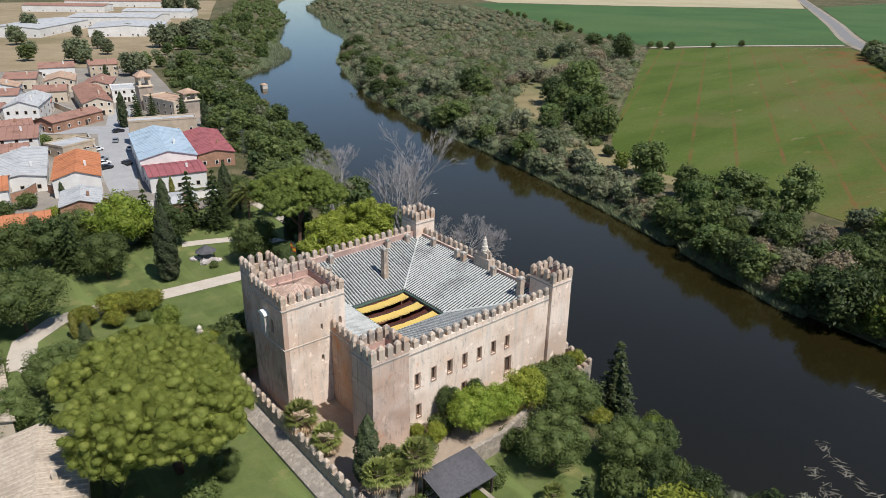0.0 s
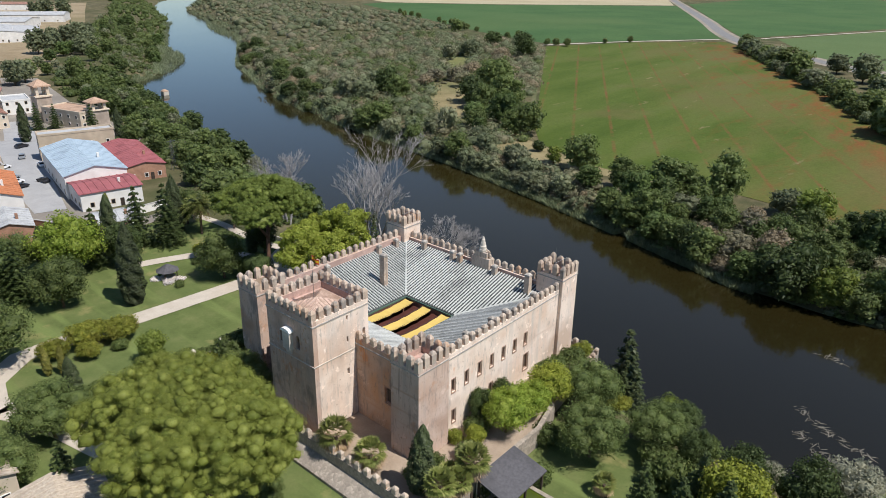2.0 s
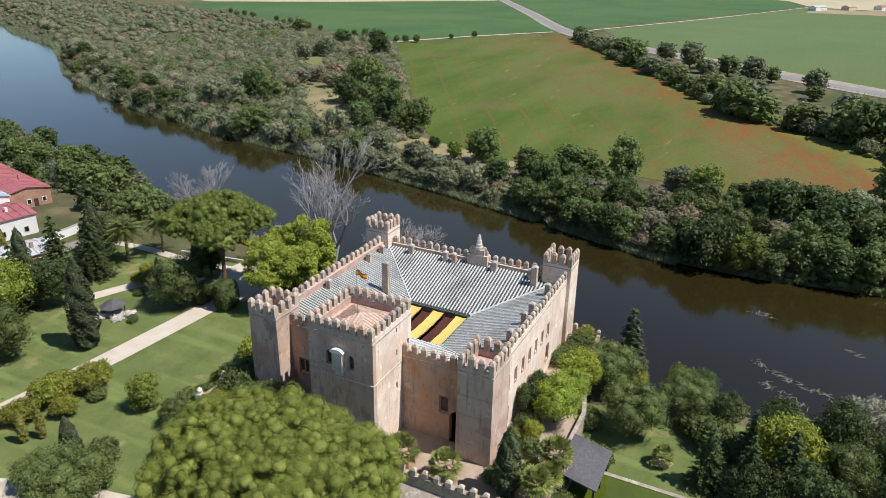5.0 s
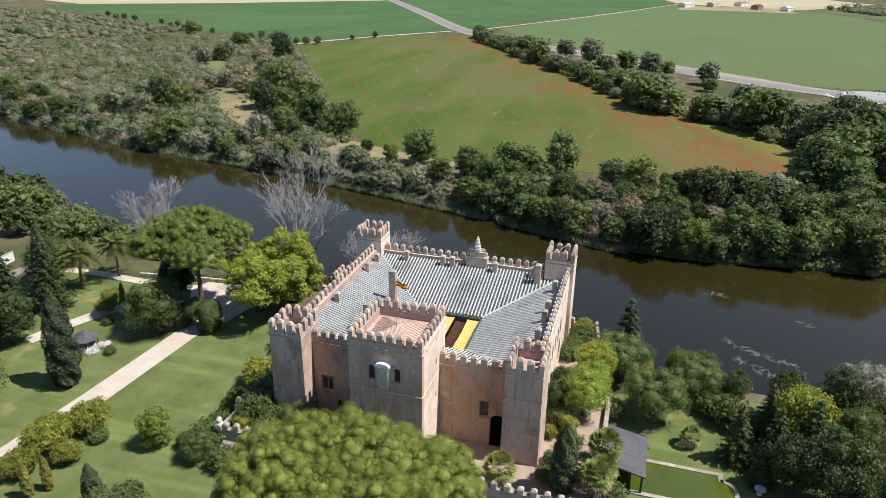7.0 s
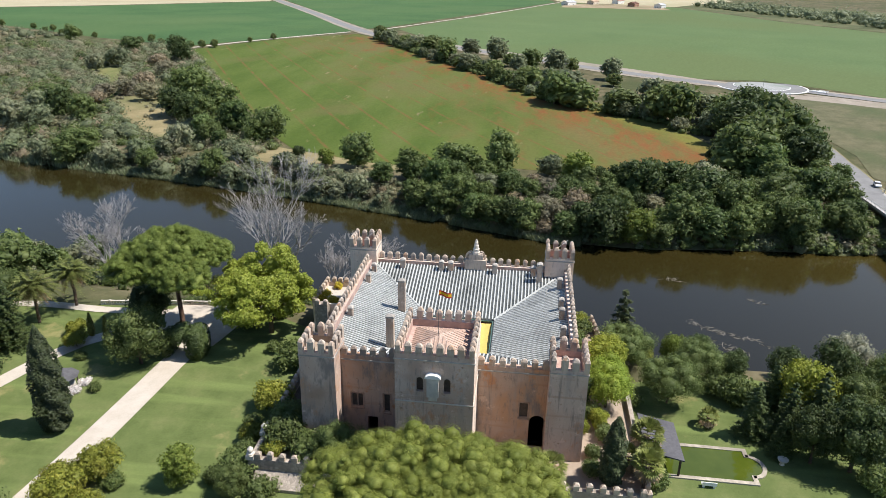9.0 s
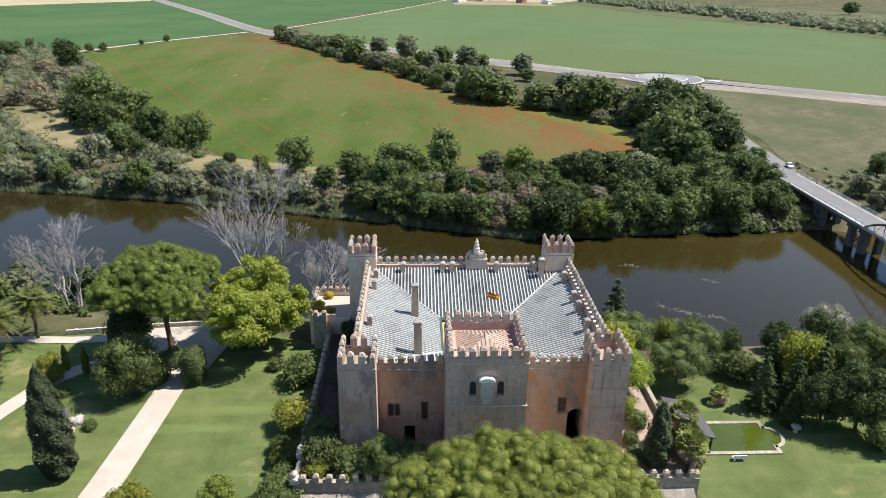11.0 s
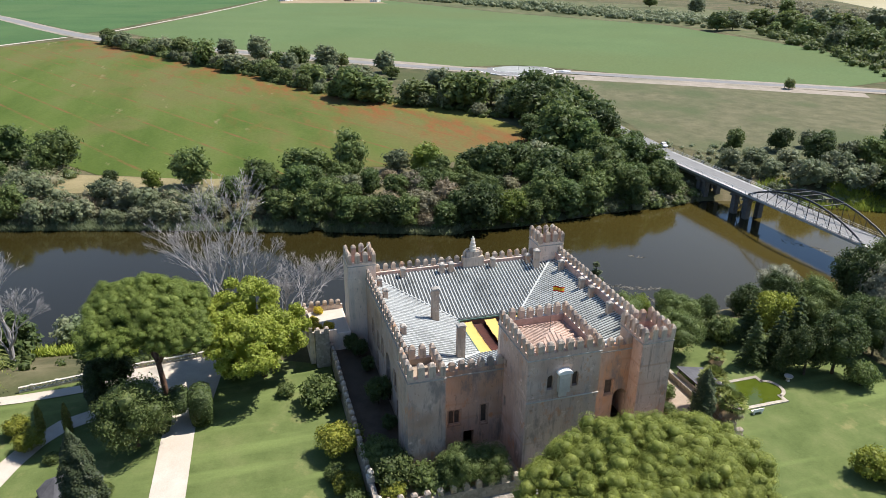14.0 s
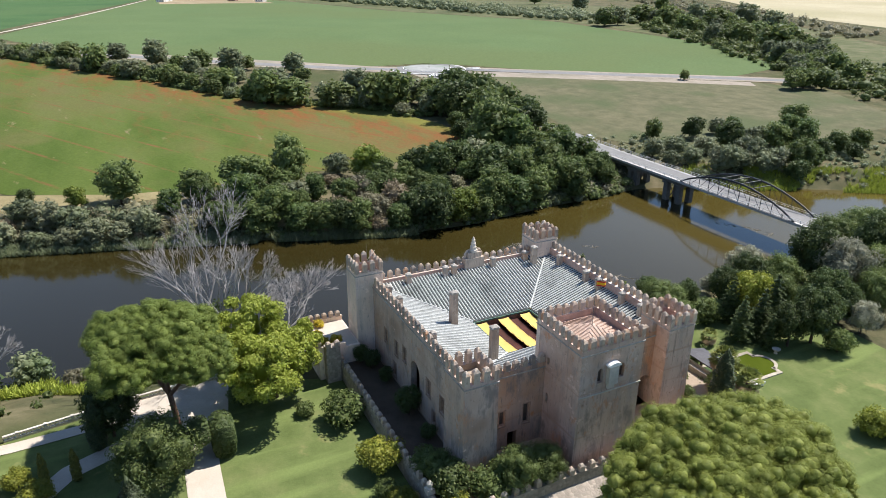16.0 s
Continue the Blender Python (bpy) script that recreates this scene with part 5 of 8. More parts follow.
def build_kiosk(x, y):
    t = thing("garden_kiosk", (x, y, 10), "small open kiosk with a dark shingled roof among white flowers", "kiosk")
    ring = lambda r, z: [(x + r * math.cos(math.pi / 4 + 2 * math.pi * k / 8), y + r * math.sin(math.pi / 4 + 2 * math.pi * k / 8), z) for k in range(8)]
    part("roof", Geo().add(ring(2.3, 11.9) + ring(2.2, 12.0) + ring(0.2, 13.2), [tuple(range(7, -1, -1)), tuple(range(16, 24))] + [(r * 8 + k, r * 8 + (k + 1) % 8, (r + 1) * 8 + (k + 1) % 8, (r + 1) * 8 + k) for r in (0, 1) for k in range(8)]), SLATE_DARK, t)
    for k in range(4):
        a = math.pi / 4 + k * math.pi / 2
        part("post", Geo().tube([(x + 1.8 * math.cos(a), y + 1.8 * math.sin(a), 10), (x + 1.8 * math.cos(a), y + 1.8 * math.sin(a), 11.95)], [0.1, 0.1], 6), DARKWOOD, t)
    part("low_wall", Geo().lathe(x, y, [(1.5, 10), (1.5, 10.6), (1.3, 10.7)], 10), ASHLAR, t)


build_kiosk(47.4, 136.6)


def build_bridge():
    """The road bridge: concrete approach spans, then one bowstring truss span."""
    y0, y1, z = -43.4, -34.4, 6.9
    t = thing("road_bridge", (120, -39, WATER), "road bridge with concrete approach and a dark steel bowstring truss", "bridge")
    part("deck", Geo().box(72, y0, z - 0.7, 189, y1, z), CONCRETE, t, "pale concrete bridge deck")
    part("carriageway", Geo().box(72, y0 + 1.2, z + 0.004, 189, y1 - 1.2, z + 0.06), ASPHALT, t)
    for y in (y0 + 1.2, y1 - 2.2):
        part("girder", Geo().box(135, y, z - 2.0, 188, y + 1.0, z - 0.7), CONCRETE_DARK, t)
    for x in (136.6, 142.2, 157.0, 160.0):
        for y in (y0 + 1.4, y1 - 3.0):
            part("pier", Geo().box(x - 0.9, y, WATER - 3, x + 0.9, y + 1.6, z - 2.0), CONCRETE_DARK, t)
        part("pier_cap", Geo().box(x - 1.1, y0 + 0.8, z - 2.6, x + 1.1, y1 - 0.8, z - 2.0), CONCRETE_DARK, t)
    part("pier_brace", Geo().tube([(137.5, y1 - 2.2, WATER + 0.6), (141.3, y1 - 2.2, z - 2.6)], [0.16, 0.16], 5).tube([(141.3, y1 - 2.2, WATER + 0.6), (137.5, y1 - 2.2, z - 2.6)], [0.16, 0.16], 5), CONCRETE_DARK, t)
    part("pier", Geo().box(83, y0 + 1, WATER - 3, 86.5, y1 - 1, z - 0.7), CONCRETE_DARK, t)
    part("abutment", Geo().box(178, y0, 0, 190, y1, z - 0.7), CONCRETE_DARK, t)
    a, b, rise, n = 93.0, 135.0, 5.4, 11
    for y in (y0 + 0.4, y1 - 0.4):
        arc = [(a + (b - a) * k / n, y, z + 0.1 + rise * math.sin(math.pi * k / n) ** 0.85) for k in range(n + 1)]
        part("arch_chord", Geo().tube(arc, [0.28] * (n + 1), 6), IRON, t, "dark steel arch chord")
        part("bottom_chord", Geo().box(a, y - 0.25, z - 0.6, b, y + 0.25, z + 0.05), IRON, t)
        for k in range(1, n):
            part("hanger", Geo().tube([(arc[k][0], y, z), arc[k]], [0.11, 0.11], 5), IRON, t)
            if k < n - 1:
                part("diagonal", Geo().tube([(arc[k][0], y, z), arc[k + 1]] if k < n / 2 else [arc[k], (arc[k + 1][0], y, z)], [0.07, 0.07], 4), IRON, t)
    for k in range(4, 8):
        x = a + (b - a) * k / n
        h = z + 0.1 + rise * math.sin(math.pi * k / n) ** 0.85
        part("cross_beam", Geo().tube([(x, y0 + 0.4, h), (x, y1 - 0.4, h)], [0.14, 0.14], 5), IRON, t)
    for y in (y0 + 0.1, y1 - 0.1):
        for zz in (0.5, 1.0):
            part("hand_rail", Geo().tube([(72, y, z + zz), (189, y, z + zz)], [0.05, 0.05], 4), WHITEWASH, t)
        for k in range(39):
            x = 73 + k * 3.0
            part("rail_post", Geo().box(x - 0.06, y - 0.06, z, x + 0.06, y + 0.06, z + 1.05), WHITEWASH, t)
    for k in range(9):
        x = 138 + k * 6
        part("lamp_standard", Geo().tube([(x, y0 + 0.5, z), (x, y0 + 0.5, z + 2.4)], [0.08, 0.06], 5), STEEL, t)


build_bridge()


def approach(x, y):
    return max(plain_height(x) + 0.2, 6.96 - max(0, x - 189) * 0.045)


ribbon("road", curve_through([(262, -49.5), (250, -49), (232, -47.5), (214, -45), (199, -42.2), (187, -39)], 5), 8, 0.2, ASPHALT, "pale grey road climbing to the bridge", height=approach)
bank = Geo()
pts = curve_through([(262, -49.5), (250, -49), (232, -47.5), (214, -45), (199, -42.2), (187, -39)], 5)
for p, q in zip(pts, pts[1:]):
    w = (q - p).normalized()
    s = Vector((-w.y, w.x))
    za, zb = approach(*p) - 0.12, approach(*q) - 0.12
    ring = [(p + s * 9, 3), (p + s * 4.6, za), (p - s * 4.6, za), (p - s * 9, 3), (q + s * 9, 3), (q + s * 4.6, zb), (q - s * 4.6, zb), (q - s * 9, 3)]
    bank.add([(v.x, v.y, h) for v, h in ring], [(0, 1, 5, 4), (1, 2, 6, 5), (2, 3, 7, 6)])
solid("road_embankment", bank, DRY, "grassy embankment under the road", "embankment", kind="structure")

# ---- plants ----
RNG = np.random.default_rng(7)


def ball(level):
    bm = bmesh.new()
    bmesh.ops.create_icosphere(bm, subdivisions=level, radius=1.0)
    bm.verts.ensure_lookup_table()
    v = np.array([p.co[:] for p in bm.verts])
    f = np.array([[q.index for q in p.verts] for p in bm.faces])
    bm.free()
    return v, f


BALL1, BALL2 = ball(1), ball(2)


class Foliage:
    """Many small leaf blades and their dark inner masses, gathered for one crown."""

    def __init__(self):
        self.v, self.f4, self.f3, self.n = [], [], [], 0

    def blades(self, centres, outward, size, loose=0.9, slim=0.6):
        k = len(centres)
        if k == 0:
            return self
        nrm = outward + np.array([0, 0, 0.4]) + RNG.normal(0, loose * 0.8, (k, 3))
        nrm /= np.linalg.norm(nrm, axis=1)[:, None] + 1e-9
        t = np.cross(nrm, RNG.normal(0, 1, (k, 3)))
        t /= np.linalg.norm(t, axis=1)[:, None] + 1e-9
        b = np.cross(nrm, t)
        s = (size * RNG.uniform(0.6, 1.4, k))[:, None]
        bend = nrm * s * 0.25
        leaf = np.stack([centres - t * s * 0.8 - b * s * slim * 1.15, centres - t * s * 0.8 + b * s * slim * 1.15, centres + t * s + bend], 1)
        self.v.append(leaf.reshape(-1, 3))
        self.f3.append(self.n + np.arange(3 * k).reshape(k, 3))
        self.n += 3 * k
        return self

    def mass(self, centre, radii, shrink=0.72, shape=BALL1, rough=0.12):
        v, f = shape
        r = np.array(radii) * shrink
        self.v.append(np.array(centre) + v * r * (1 + RNG.normal(0, rough, (len(v), 1))))
        self.f3.append(self.n + f)
        self.n += len(v)
        return self

    def lobe(self, centre, radii, count, size, core=True, low=-0.6, shape=BALL1, tight=False):
        """A rounded bough: blades over an egg, with a dark mass inside."""
        d = RNG.normal(0, 1, (int(count * 1.6), 3))
        d /= np.linalg.norm(d, axis=1)[:, None]
        d = d[d[:, 2] > low][:count]
        r = RNG.uniform(0.9, 1.1, (len(d), 1)) if tight else RNG.uniform(0.66, 1.2, (len(d), 1))
        self.blades(np.array(centre) + d * np.array(radii) * r, d, size, 0.8 if tight else 0.9, 0.38 if tight else 0.6)
        if core:
            self.mass(centre, radii, 0.9 if tight else 0.66, shape=shape)
        return self

    def tuft(self, centre, s, count, size):
        """A loose fluffy bunch of needles round a small heart."""
        d = RNG.normal(0, 1, (count, 3)) * RNG.uniform(0.8, 1.25, 3) + np.array([0, 0, 0.45])
        d /= np.linalg.norm(d, axis=1)[:, None]
        r = RNG.uniform(0.84, 1.1, (count, 1)) * s * np.array([1.05, 1.05, 0.92])
        self.blades(np.array(centre) + d * r, d, size, 0.62, 0.5)
        return self.mass(centre, (s, s, s * 0.85), 0.8, rough=0.12)

    def mesh(self, name, material):
        me = bpy.data.meshes.new(name)
        v = np.concatenate(self.v)
        q = np.concatenate(self.f4) if self.f4 else np.zeros((0, 4), int)
        t = np.concatenate(self.f3) if self.f3 else np.zeros((0, 3), int)
        me.vertices.add(len(v))
        me.vertices.foreach_set("co", v.astype(np.float32).ravel())
        me.loops.add(q.size + t.size)
        me.loops.foreach_set("vertex_index", np.concatenate([q.ravel(), t.ravel()]).astype(np.int32))
        me.polygons.add(len(q) + len(t))
        starts = np.concatenate([np.arange(len(q)) * 4, q.size + np.arange(len(t)) * 3])
        me.polygons.foreach_set("loop_start", starts.astype(np.int32))
        me.update(calc_edges=True)
        me.materials.append(material)
        return me


def limbs(height, crown_low, spread, count, base, seed, lean=(0, 0)):
    """A tapering trunk with limbs that reach into the crown."""
    r = random.Random(seed)
    g = Geo()
    lx, ly = lean
    top = (lx, ly, height * 0.8)
    g.tube([(0, 0, -0.4), (lx * 0.15, ly * 0.15, height * 0.2), (lx * 0.5, ly * 0.5, height * 0.5), top], [base * 1.25, base, base * 0.7, base * 0.25], 8)
    for k in range(count):
        a = 2 * math.pi * k / count + r.uniform(-0.4, 0.4)
        z = crown_low + (height * 0.62 - crown_low) * r.uniform(0, 0.8)
        f = z / height
        s = spread * r.uniform(0.55, 0.85)
        x, y = lx * f, ly * f
        g.tube([(x, y, z), (x + s * 0.4 * math.cos(a), y + s * 0.4 * math.sin(a), z + s * 0.35), (x + s * math.cos(a), y + s * math.sin(a), z + s * 0.55)], [base * 0.42, base * 0.28, base * 0.08], 5)
    return g


def broad_crown(radius, low, high, seed, count=2600, size=0.3, lobes=16, spread=0.62, core=True, fine=1.0, skirt=0.0):
    """A crown of many uneven boughs on an egg, over a dark inner mass."""
    global RNG
    RNG = np.random.default_rng(seed)
    fo = Foliage()
    mid, half = (low + high) / 2, (high - low) / 2
    per = int(count * 1.55) // lobes
    size *= 0.84
    big = (16 / max(lobes, 12)) ** 0.42
    reach = spread + 0.10 * (1 - big)
    for k in range(lobes):
        z = -0.85 + 1.75 * (k + 0.5) / lobes
        ring = math.sqrt(max(0.05, 1 - z * z))
        if z < 0:
            ring = max(ring, skirt)
        a = k * 2.39996 + RNG.uniform(-0.5, 0.5)
        rr = RNG.uniform(0.26, 0.54) * radius * fine * big
        out = RNG.uniform(0.78, 1.16)
        c = (ring * reach * radius * math.cos(a) * out, ring * reach * radius * math.sin(a) * out, mid + z * (half - rr * 0.6) * RNG.uniform(0.92, 1.05))
        fo.lobe(c, (rr * RNG.uniform(0.85, 1.25), rr * RNG.uniform(0.85, 1.25), rr * RNG.uniform(0.65, 0.95)), int(per * (rr / (0.4 * radius * fine * big)) ** 1.5), size, core, -0.75)
    if core:
        fo.mass((0, 0, mid), (radius * 0.62 * fine, radius * 0.62 * fine, half * 0.72 * fine))
    if skirt:
        fo.mass((0, 0, low + half * 0.45), (radius * 0.7, radius * 0.7, half * 0.5))
    return fo


PLANTS = {}


def clumped_tree(key, clumps, height, material, seed, label, name, count, size, lobes):
    """A tree of several distinct airy heads: clumps (dx, dy, radius, low, high)."""
    global RNG
    t = thing(name, (0, 0, -200), label, "tree")
    g = limbs(height * 0.8, height * 0.2, 3.0, 5, 0.4, seed)
    whole = Foliage()
    for i, (dx, dy, radius, low, high) in enumerate(clumps):
        g.tube([(0, 0, height * 0.18), (dx * 0.5, dy * 0.5, low), (dx, dy, (low + high) / 2)], [0.3, 0.2, 0.08], 6)
        fo = broad_crown(radius, low, high, seed + i, count // len(clumps), size, lobes, 0.84, True, 0.8)
        for v in fo.v:
            whole.v.append(v + np.array([dx, dy, 0]))
        whole.f4 += [f + whole.n for f in fo.f4]
        whole.f3 += [f + whole.n for f in fo.f3]
        whole.n += fo.n
    part("trunk", g, BARK, t, placed=Matrix(), smooth=True)
    part("crown", whole.mesh("crown", material), None, t, placed=Matrix())
    PLANTS[key] = t




def broad_tree(key, radius, height, material, seed, label, name="tree", count=2600, size=0.3, clear=0.22, lobes=16, category="tree", bark=BARK):
    """A broadleaved tree built once at the origin of its kind."""
    t = thing(name, (0, 0, -200), label, category)
    part("trunk", limbs(height * 0.92, height * clear, radius * 0.8, 6, max(0.12, height * 0.024), seed), bark, t, placed=Matrix(), smooth=True)
    part("crown", broad_crown(radius, height * clear, height, seed, count, size, lobes, skirt=0.9 if clear < 0.08 else 0.0).mesh("crown", material), None, t, placed=Matrix())
    PLANTS[key] = t
    return t


USED = set()


def plant(key, x, y, z=None, scale=1.0, turn=None, label="", group="", tall=1.0, wide=1.0):
    """Stands a plant of a kind at a place."""
    src = PLANTS[key]
    z = land(x, y) if z is None else z
    turn = random.uniform(0, 360) if turn is None else turn
    m = pose(x, y, z - 0.05, random.uniform(-2, 2), random.uniform(-2, 2), turn) @ Matrix.Diagonal((scale * wide, scale / wide, scale * tall, 1))
    if key in USED:
        ob = copy_thing(src, m @ Matrix.Diagonal([1 / v for v in src.scale] + [1]))
    else:
        USED.add(key)
        src.matrix_basis = m
        ob = src
    if label:
        ob["label"] = label
    if group:
        ob["group"] = group
    return ob


def spindle(key, radius, height, material, seed, label, count=2600, size=0.22, name="cypress"):
    """A column cypress."""
    global RNG
    RNG = np.random.default_rng(seed)
    t = thing(name, (0, 0, -200), label, "tree")
    part("trunk", Geo().tube([(0, 0, -0.4), (0, 0, height * 0.9)], [radius * 0.2, 0.04], 6), BARK, t, placed=Matrix())
    fo = Foliage()
    count = int(count * 1.4)
    u = RNG.uniform(0, 1, count)
    prof = np.interp(u, [0, 0.06, 0.25, 0.6, 0.85, 1.0], [0.55, 0.82, 1.0, 0.85, 0.5, 0.08])
    a = RNG.uniform(0, 2 * math.pi, count)
    wave = 1 + 0.12 * np.sin(a * 5 + u * 17) + 0.08 * np.sin(u * 40 + a * 3)
    r = radius * prof * wave * RNG.uniform(0.9, 1.05, count)
    c = np.stack([r * np.cos(a), r * np.sin(a), 0.3 + u * (height - 0.3)], 1)
    out = np.stack([np.cos(a), np.sin(a), 0.7 + 0 * a], 1)
    fo.blades(c, out, size, 0.6, 0.5)
    for k in range(9):
        h = (k + 0.5) / 9
        w = radius * float(np.interp(h, [0, 0.06, 0.25, 0.6, 0.85, 1.0], [0.55, 0.82, 1.0, 0.85, 0.5, 0.08]))
        fo.mass((0, 0, 0.3 + h * (height - 0.3)), (w, w, height / 11), 0.92)
    part("crown", fo.mesh("crown", material), None, t, placed=Matrix())
    PLANTS[key] = t


def fir(key, radius, height, material, seed, label, count=3000, name="conifer"):
    """A tiered conifer with drooping boughs."""
    global RNG
    RNG = np.random.default_rng(seed)
    t = thing(name, (0, 0, -200), label, "tree")
    part("trunk", Geo().tube([(0, 0, -0.4), (0, 0, height * 0.97)], [height * 0.022, 0.03], 6), BARK, t, placed=Matrix())
    fo = Foliage()
    tiers = 11
    for k in range(tiers):
        h = 0.1 + 0.88 * k / (tiers - 1)
        rr = radius * (1 - h) ** 0.8 + 0.25
        n = max(4, int(9 * (1 - h) + 4))
        for j in range(n):
            a = 2 * math.pi * (j + 0.5 * (k % 2)) / n + RNG.uniform(-0.2, 0.2)
            m = int(count * 1.5) // (tiers * 9)
            s = RNG.uniform(0.15, 1, m)
            reach = rr * RNG.uniform(0.8, 1.1)
            c = np.stack([np.cos(a) * reach * s, np.sin(a) * reach * s, h * height - 0.3 * reach * s + RNG.normal(0, 0.12, m)], 1)
            c[:, :2] += RNG.normal(0, 0.16 * reach * 0.6, (m, 2)) * s[:, None]
            fo.blades(c, np.tile([0, 0, 1.0], (m, 1)), 0.24, 0.55, 0.5)
        fo.mass((0, 0, h * height), (rr * 0.55, rr * 0.55, height / 22), 0.9)
    part("crown", fo.mesh("crown", material), None, t, placed=Matrix())
    PLANTS[key] = t


def stone_pine(name, x, y, z, domes, trunk_path, tuft, label, needles, blade=0.15, seed=5):
    """An umbrella pine: domes (dx, dy, z of rim, radius x, radius y, rise) covered with rounded needle tufts."""
    global RNG
    RNG = np.random.default_rng(seed)
    t = thing(name, (x, y, z), label, "tree")
    g = Geo()
    for path in trunk_path:
        n = len(path)
        g.tube([(x + p[0], y + p[1], z + p[2]) for p in path], [p[3] for p in path], 8)
    part("trunk", g, BARK_PINE, t, smooth=True)
    fo = Foliage()
    for dx, dy, rim, rx, ry, rise in domes:
        n = int(math.pi * rx * ry * 1.35 / (tuft * tuft * 1.1))
        fo.mass((x + dx, y + dy, z + rim - 0.3), (rx * 0.86, ry * 0.86, rise * 0.55), 1.0, BALL2, 0.05)
        others = [d for d in domes if d[:2] != (dx, dy)]
        for k in range(n):
            u = (k + 0.5) / n
            f = math.sqrt(u)
            a = k * 2.39996 + RNG.uniform(-1.0, 1.0)
            f *= RNG.uniform(0.92, 1.03)
            edge = 1 + 0.08 * math.sin(3 * a + seed) + 0.05 * math.sin(7 * a)
            px, py = f * rx * math.cos(a) * edge, f * ry * math.sin(a) * edge
            swell = noise.noise((px / 1.7 + seed, py / 1.7, rim)) + 0.4 * noise.noise((px / 0.9, py / 0.9 + seed, rim))
            pz = rise * math.sqrt(max(0.0, 1 - 0.97 * u)) + RNG.normal(0, tuft * 0.22) + (1.6 - 0.9 * u) * swell
            if u > 0.86:
                pz -= RNG.uniform(0, 0.35) * rise
            if any(((dx + px - d[0]) / d[3]) ** 2 + ((dy + py - d[1]) / d[4]) ** 2 + (max(0, rim + pz - d[2]) / d[5]) ** 2 < 0.6 for d in others):
                continue
            if noise.noise((px / 1.25, py / 1.25 + 9, rim + seed)) < -0.36:
                continue
            s = tuft * RNG.choice((0.5, 0.7, 0.9, 1.1, 1.4)) * RNG.uniform(0.85, 1.15)
            fo.tuft((x + dx + px, y + dy + py, z + rim + pz), s, int((205 if tuft > 0.64 else 115) * s * s / (tuft * tuft)) + 30, blade)
        rim_n = int(2 * math.pi * (rx + ry) / 2 / (tuft * 1.5))
        for k in range(rim_n):
            a = 2 * math.pi * k / rim_n + RNG.uniform(-0.1, 0.1)
            s = tuft * RNG.uniform(0.7, 1.25)
            f = RNG.uniform(0.72, 0.98)
            fo.tuft((x + dx + rx * f * math.cos(a), y + dy + ry * f * math.sin(a), z + rim - RNG.uniform(0.1, 1.0) * rise * 0.35), s, 150, blade)
    part("crown", fo.mesh("crown", needles), None, t)
    return t


def date_palm(key, height, length, seed, label):
    """A date palm: a ringed trunk, arching feather fronds of many leaflets and a short dry skirt."""
    global RNG
    RNG = np.random.default_rng(seed)
    t = thing("date_palm", (0, 0, -200), label, "palm")
    steps = 14
    part("trunk", Geo().tube([(0.06 * math.sin(k * 0.7), 0, height * k / steps - 0.3) for k in range(steps + 1)], [0.26 + 0.05 * (k % 2) for k in range(steps + 1)], 8), BARK, t, placed=Matrix())
    for name, mat, n, lo, hi in (("fronds", L_PALM, 64, -0.35, 1.35), ("dry_skirt", L_DRYPALM, 16, -1.0, -0.5)):
        fo = Foliage()
        for k in range(n):
            a, el = k * 2.39996 + RNG.uniform(-0.2, 0.2), lo + (hi - lo) * (k + 0.5) / n
            flat, side = np.array([math.cos(a), math.sin(a), 0]), np.array([-math.sin(a), math.cos(a), 0])
            reach = length * RNG.uniform(0.85, 1.1) * (1.0 if name == "fronds" else 0.6)
            u = np.repeat(np.linspace(0.12, 1, 15), 2)
            rib = np.array([0, 0, height]) + np.outer(u * reach * math.cos(el), flat) + np.outer(u * reach * math.sin(el) - 0.55 * reach * u * u * (0.6 + 0.4 * math.cos(el)), [0, 0, 1])
            hand = np.tile([1.0, -1.0], 15)
            leaf = 0.78 * np.sin(np.pi * np.clip(u * 0.86 + 0.1, 0, 1)) + 0.12
            tip = rib + side * (hand * leaf)[:, None] + np.outer(leaf * 0.45, flat) - np.outer(leaf * RNG.uniform(0.05, 0.5, 30), [0, 0, 1])
            wide = np.outer(np.full(30, 0.13), flat)
            fo.v.append(np.stack([rib - wide, rib + wide, tip], 1).reshape(-1, 3))
            fo.f3.append(fo.n + np.arange(90).reshape(30, 3))
            fo.n += 90
        tagged(part(name, fo.mesh(name, mat), None, t, placed=Matrix()), kind="stuff")
    PLANTS[key] = t


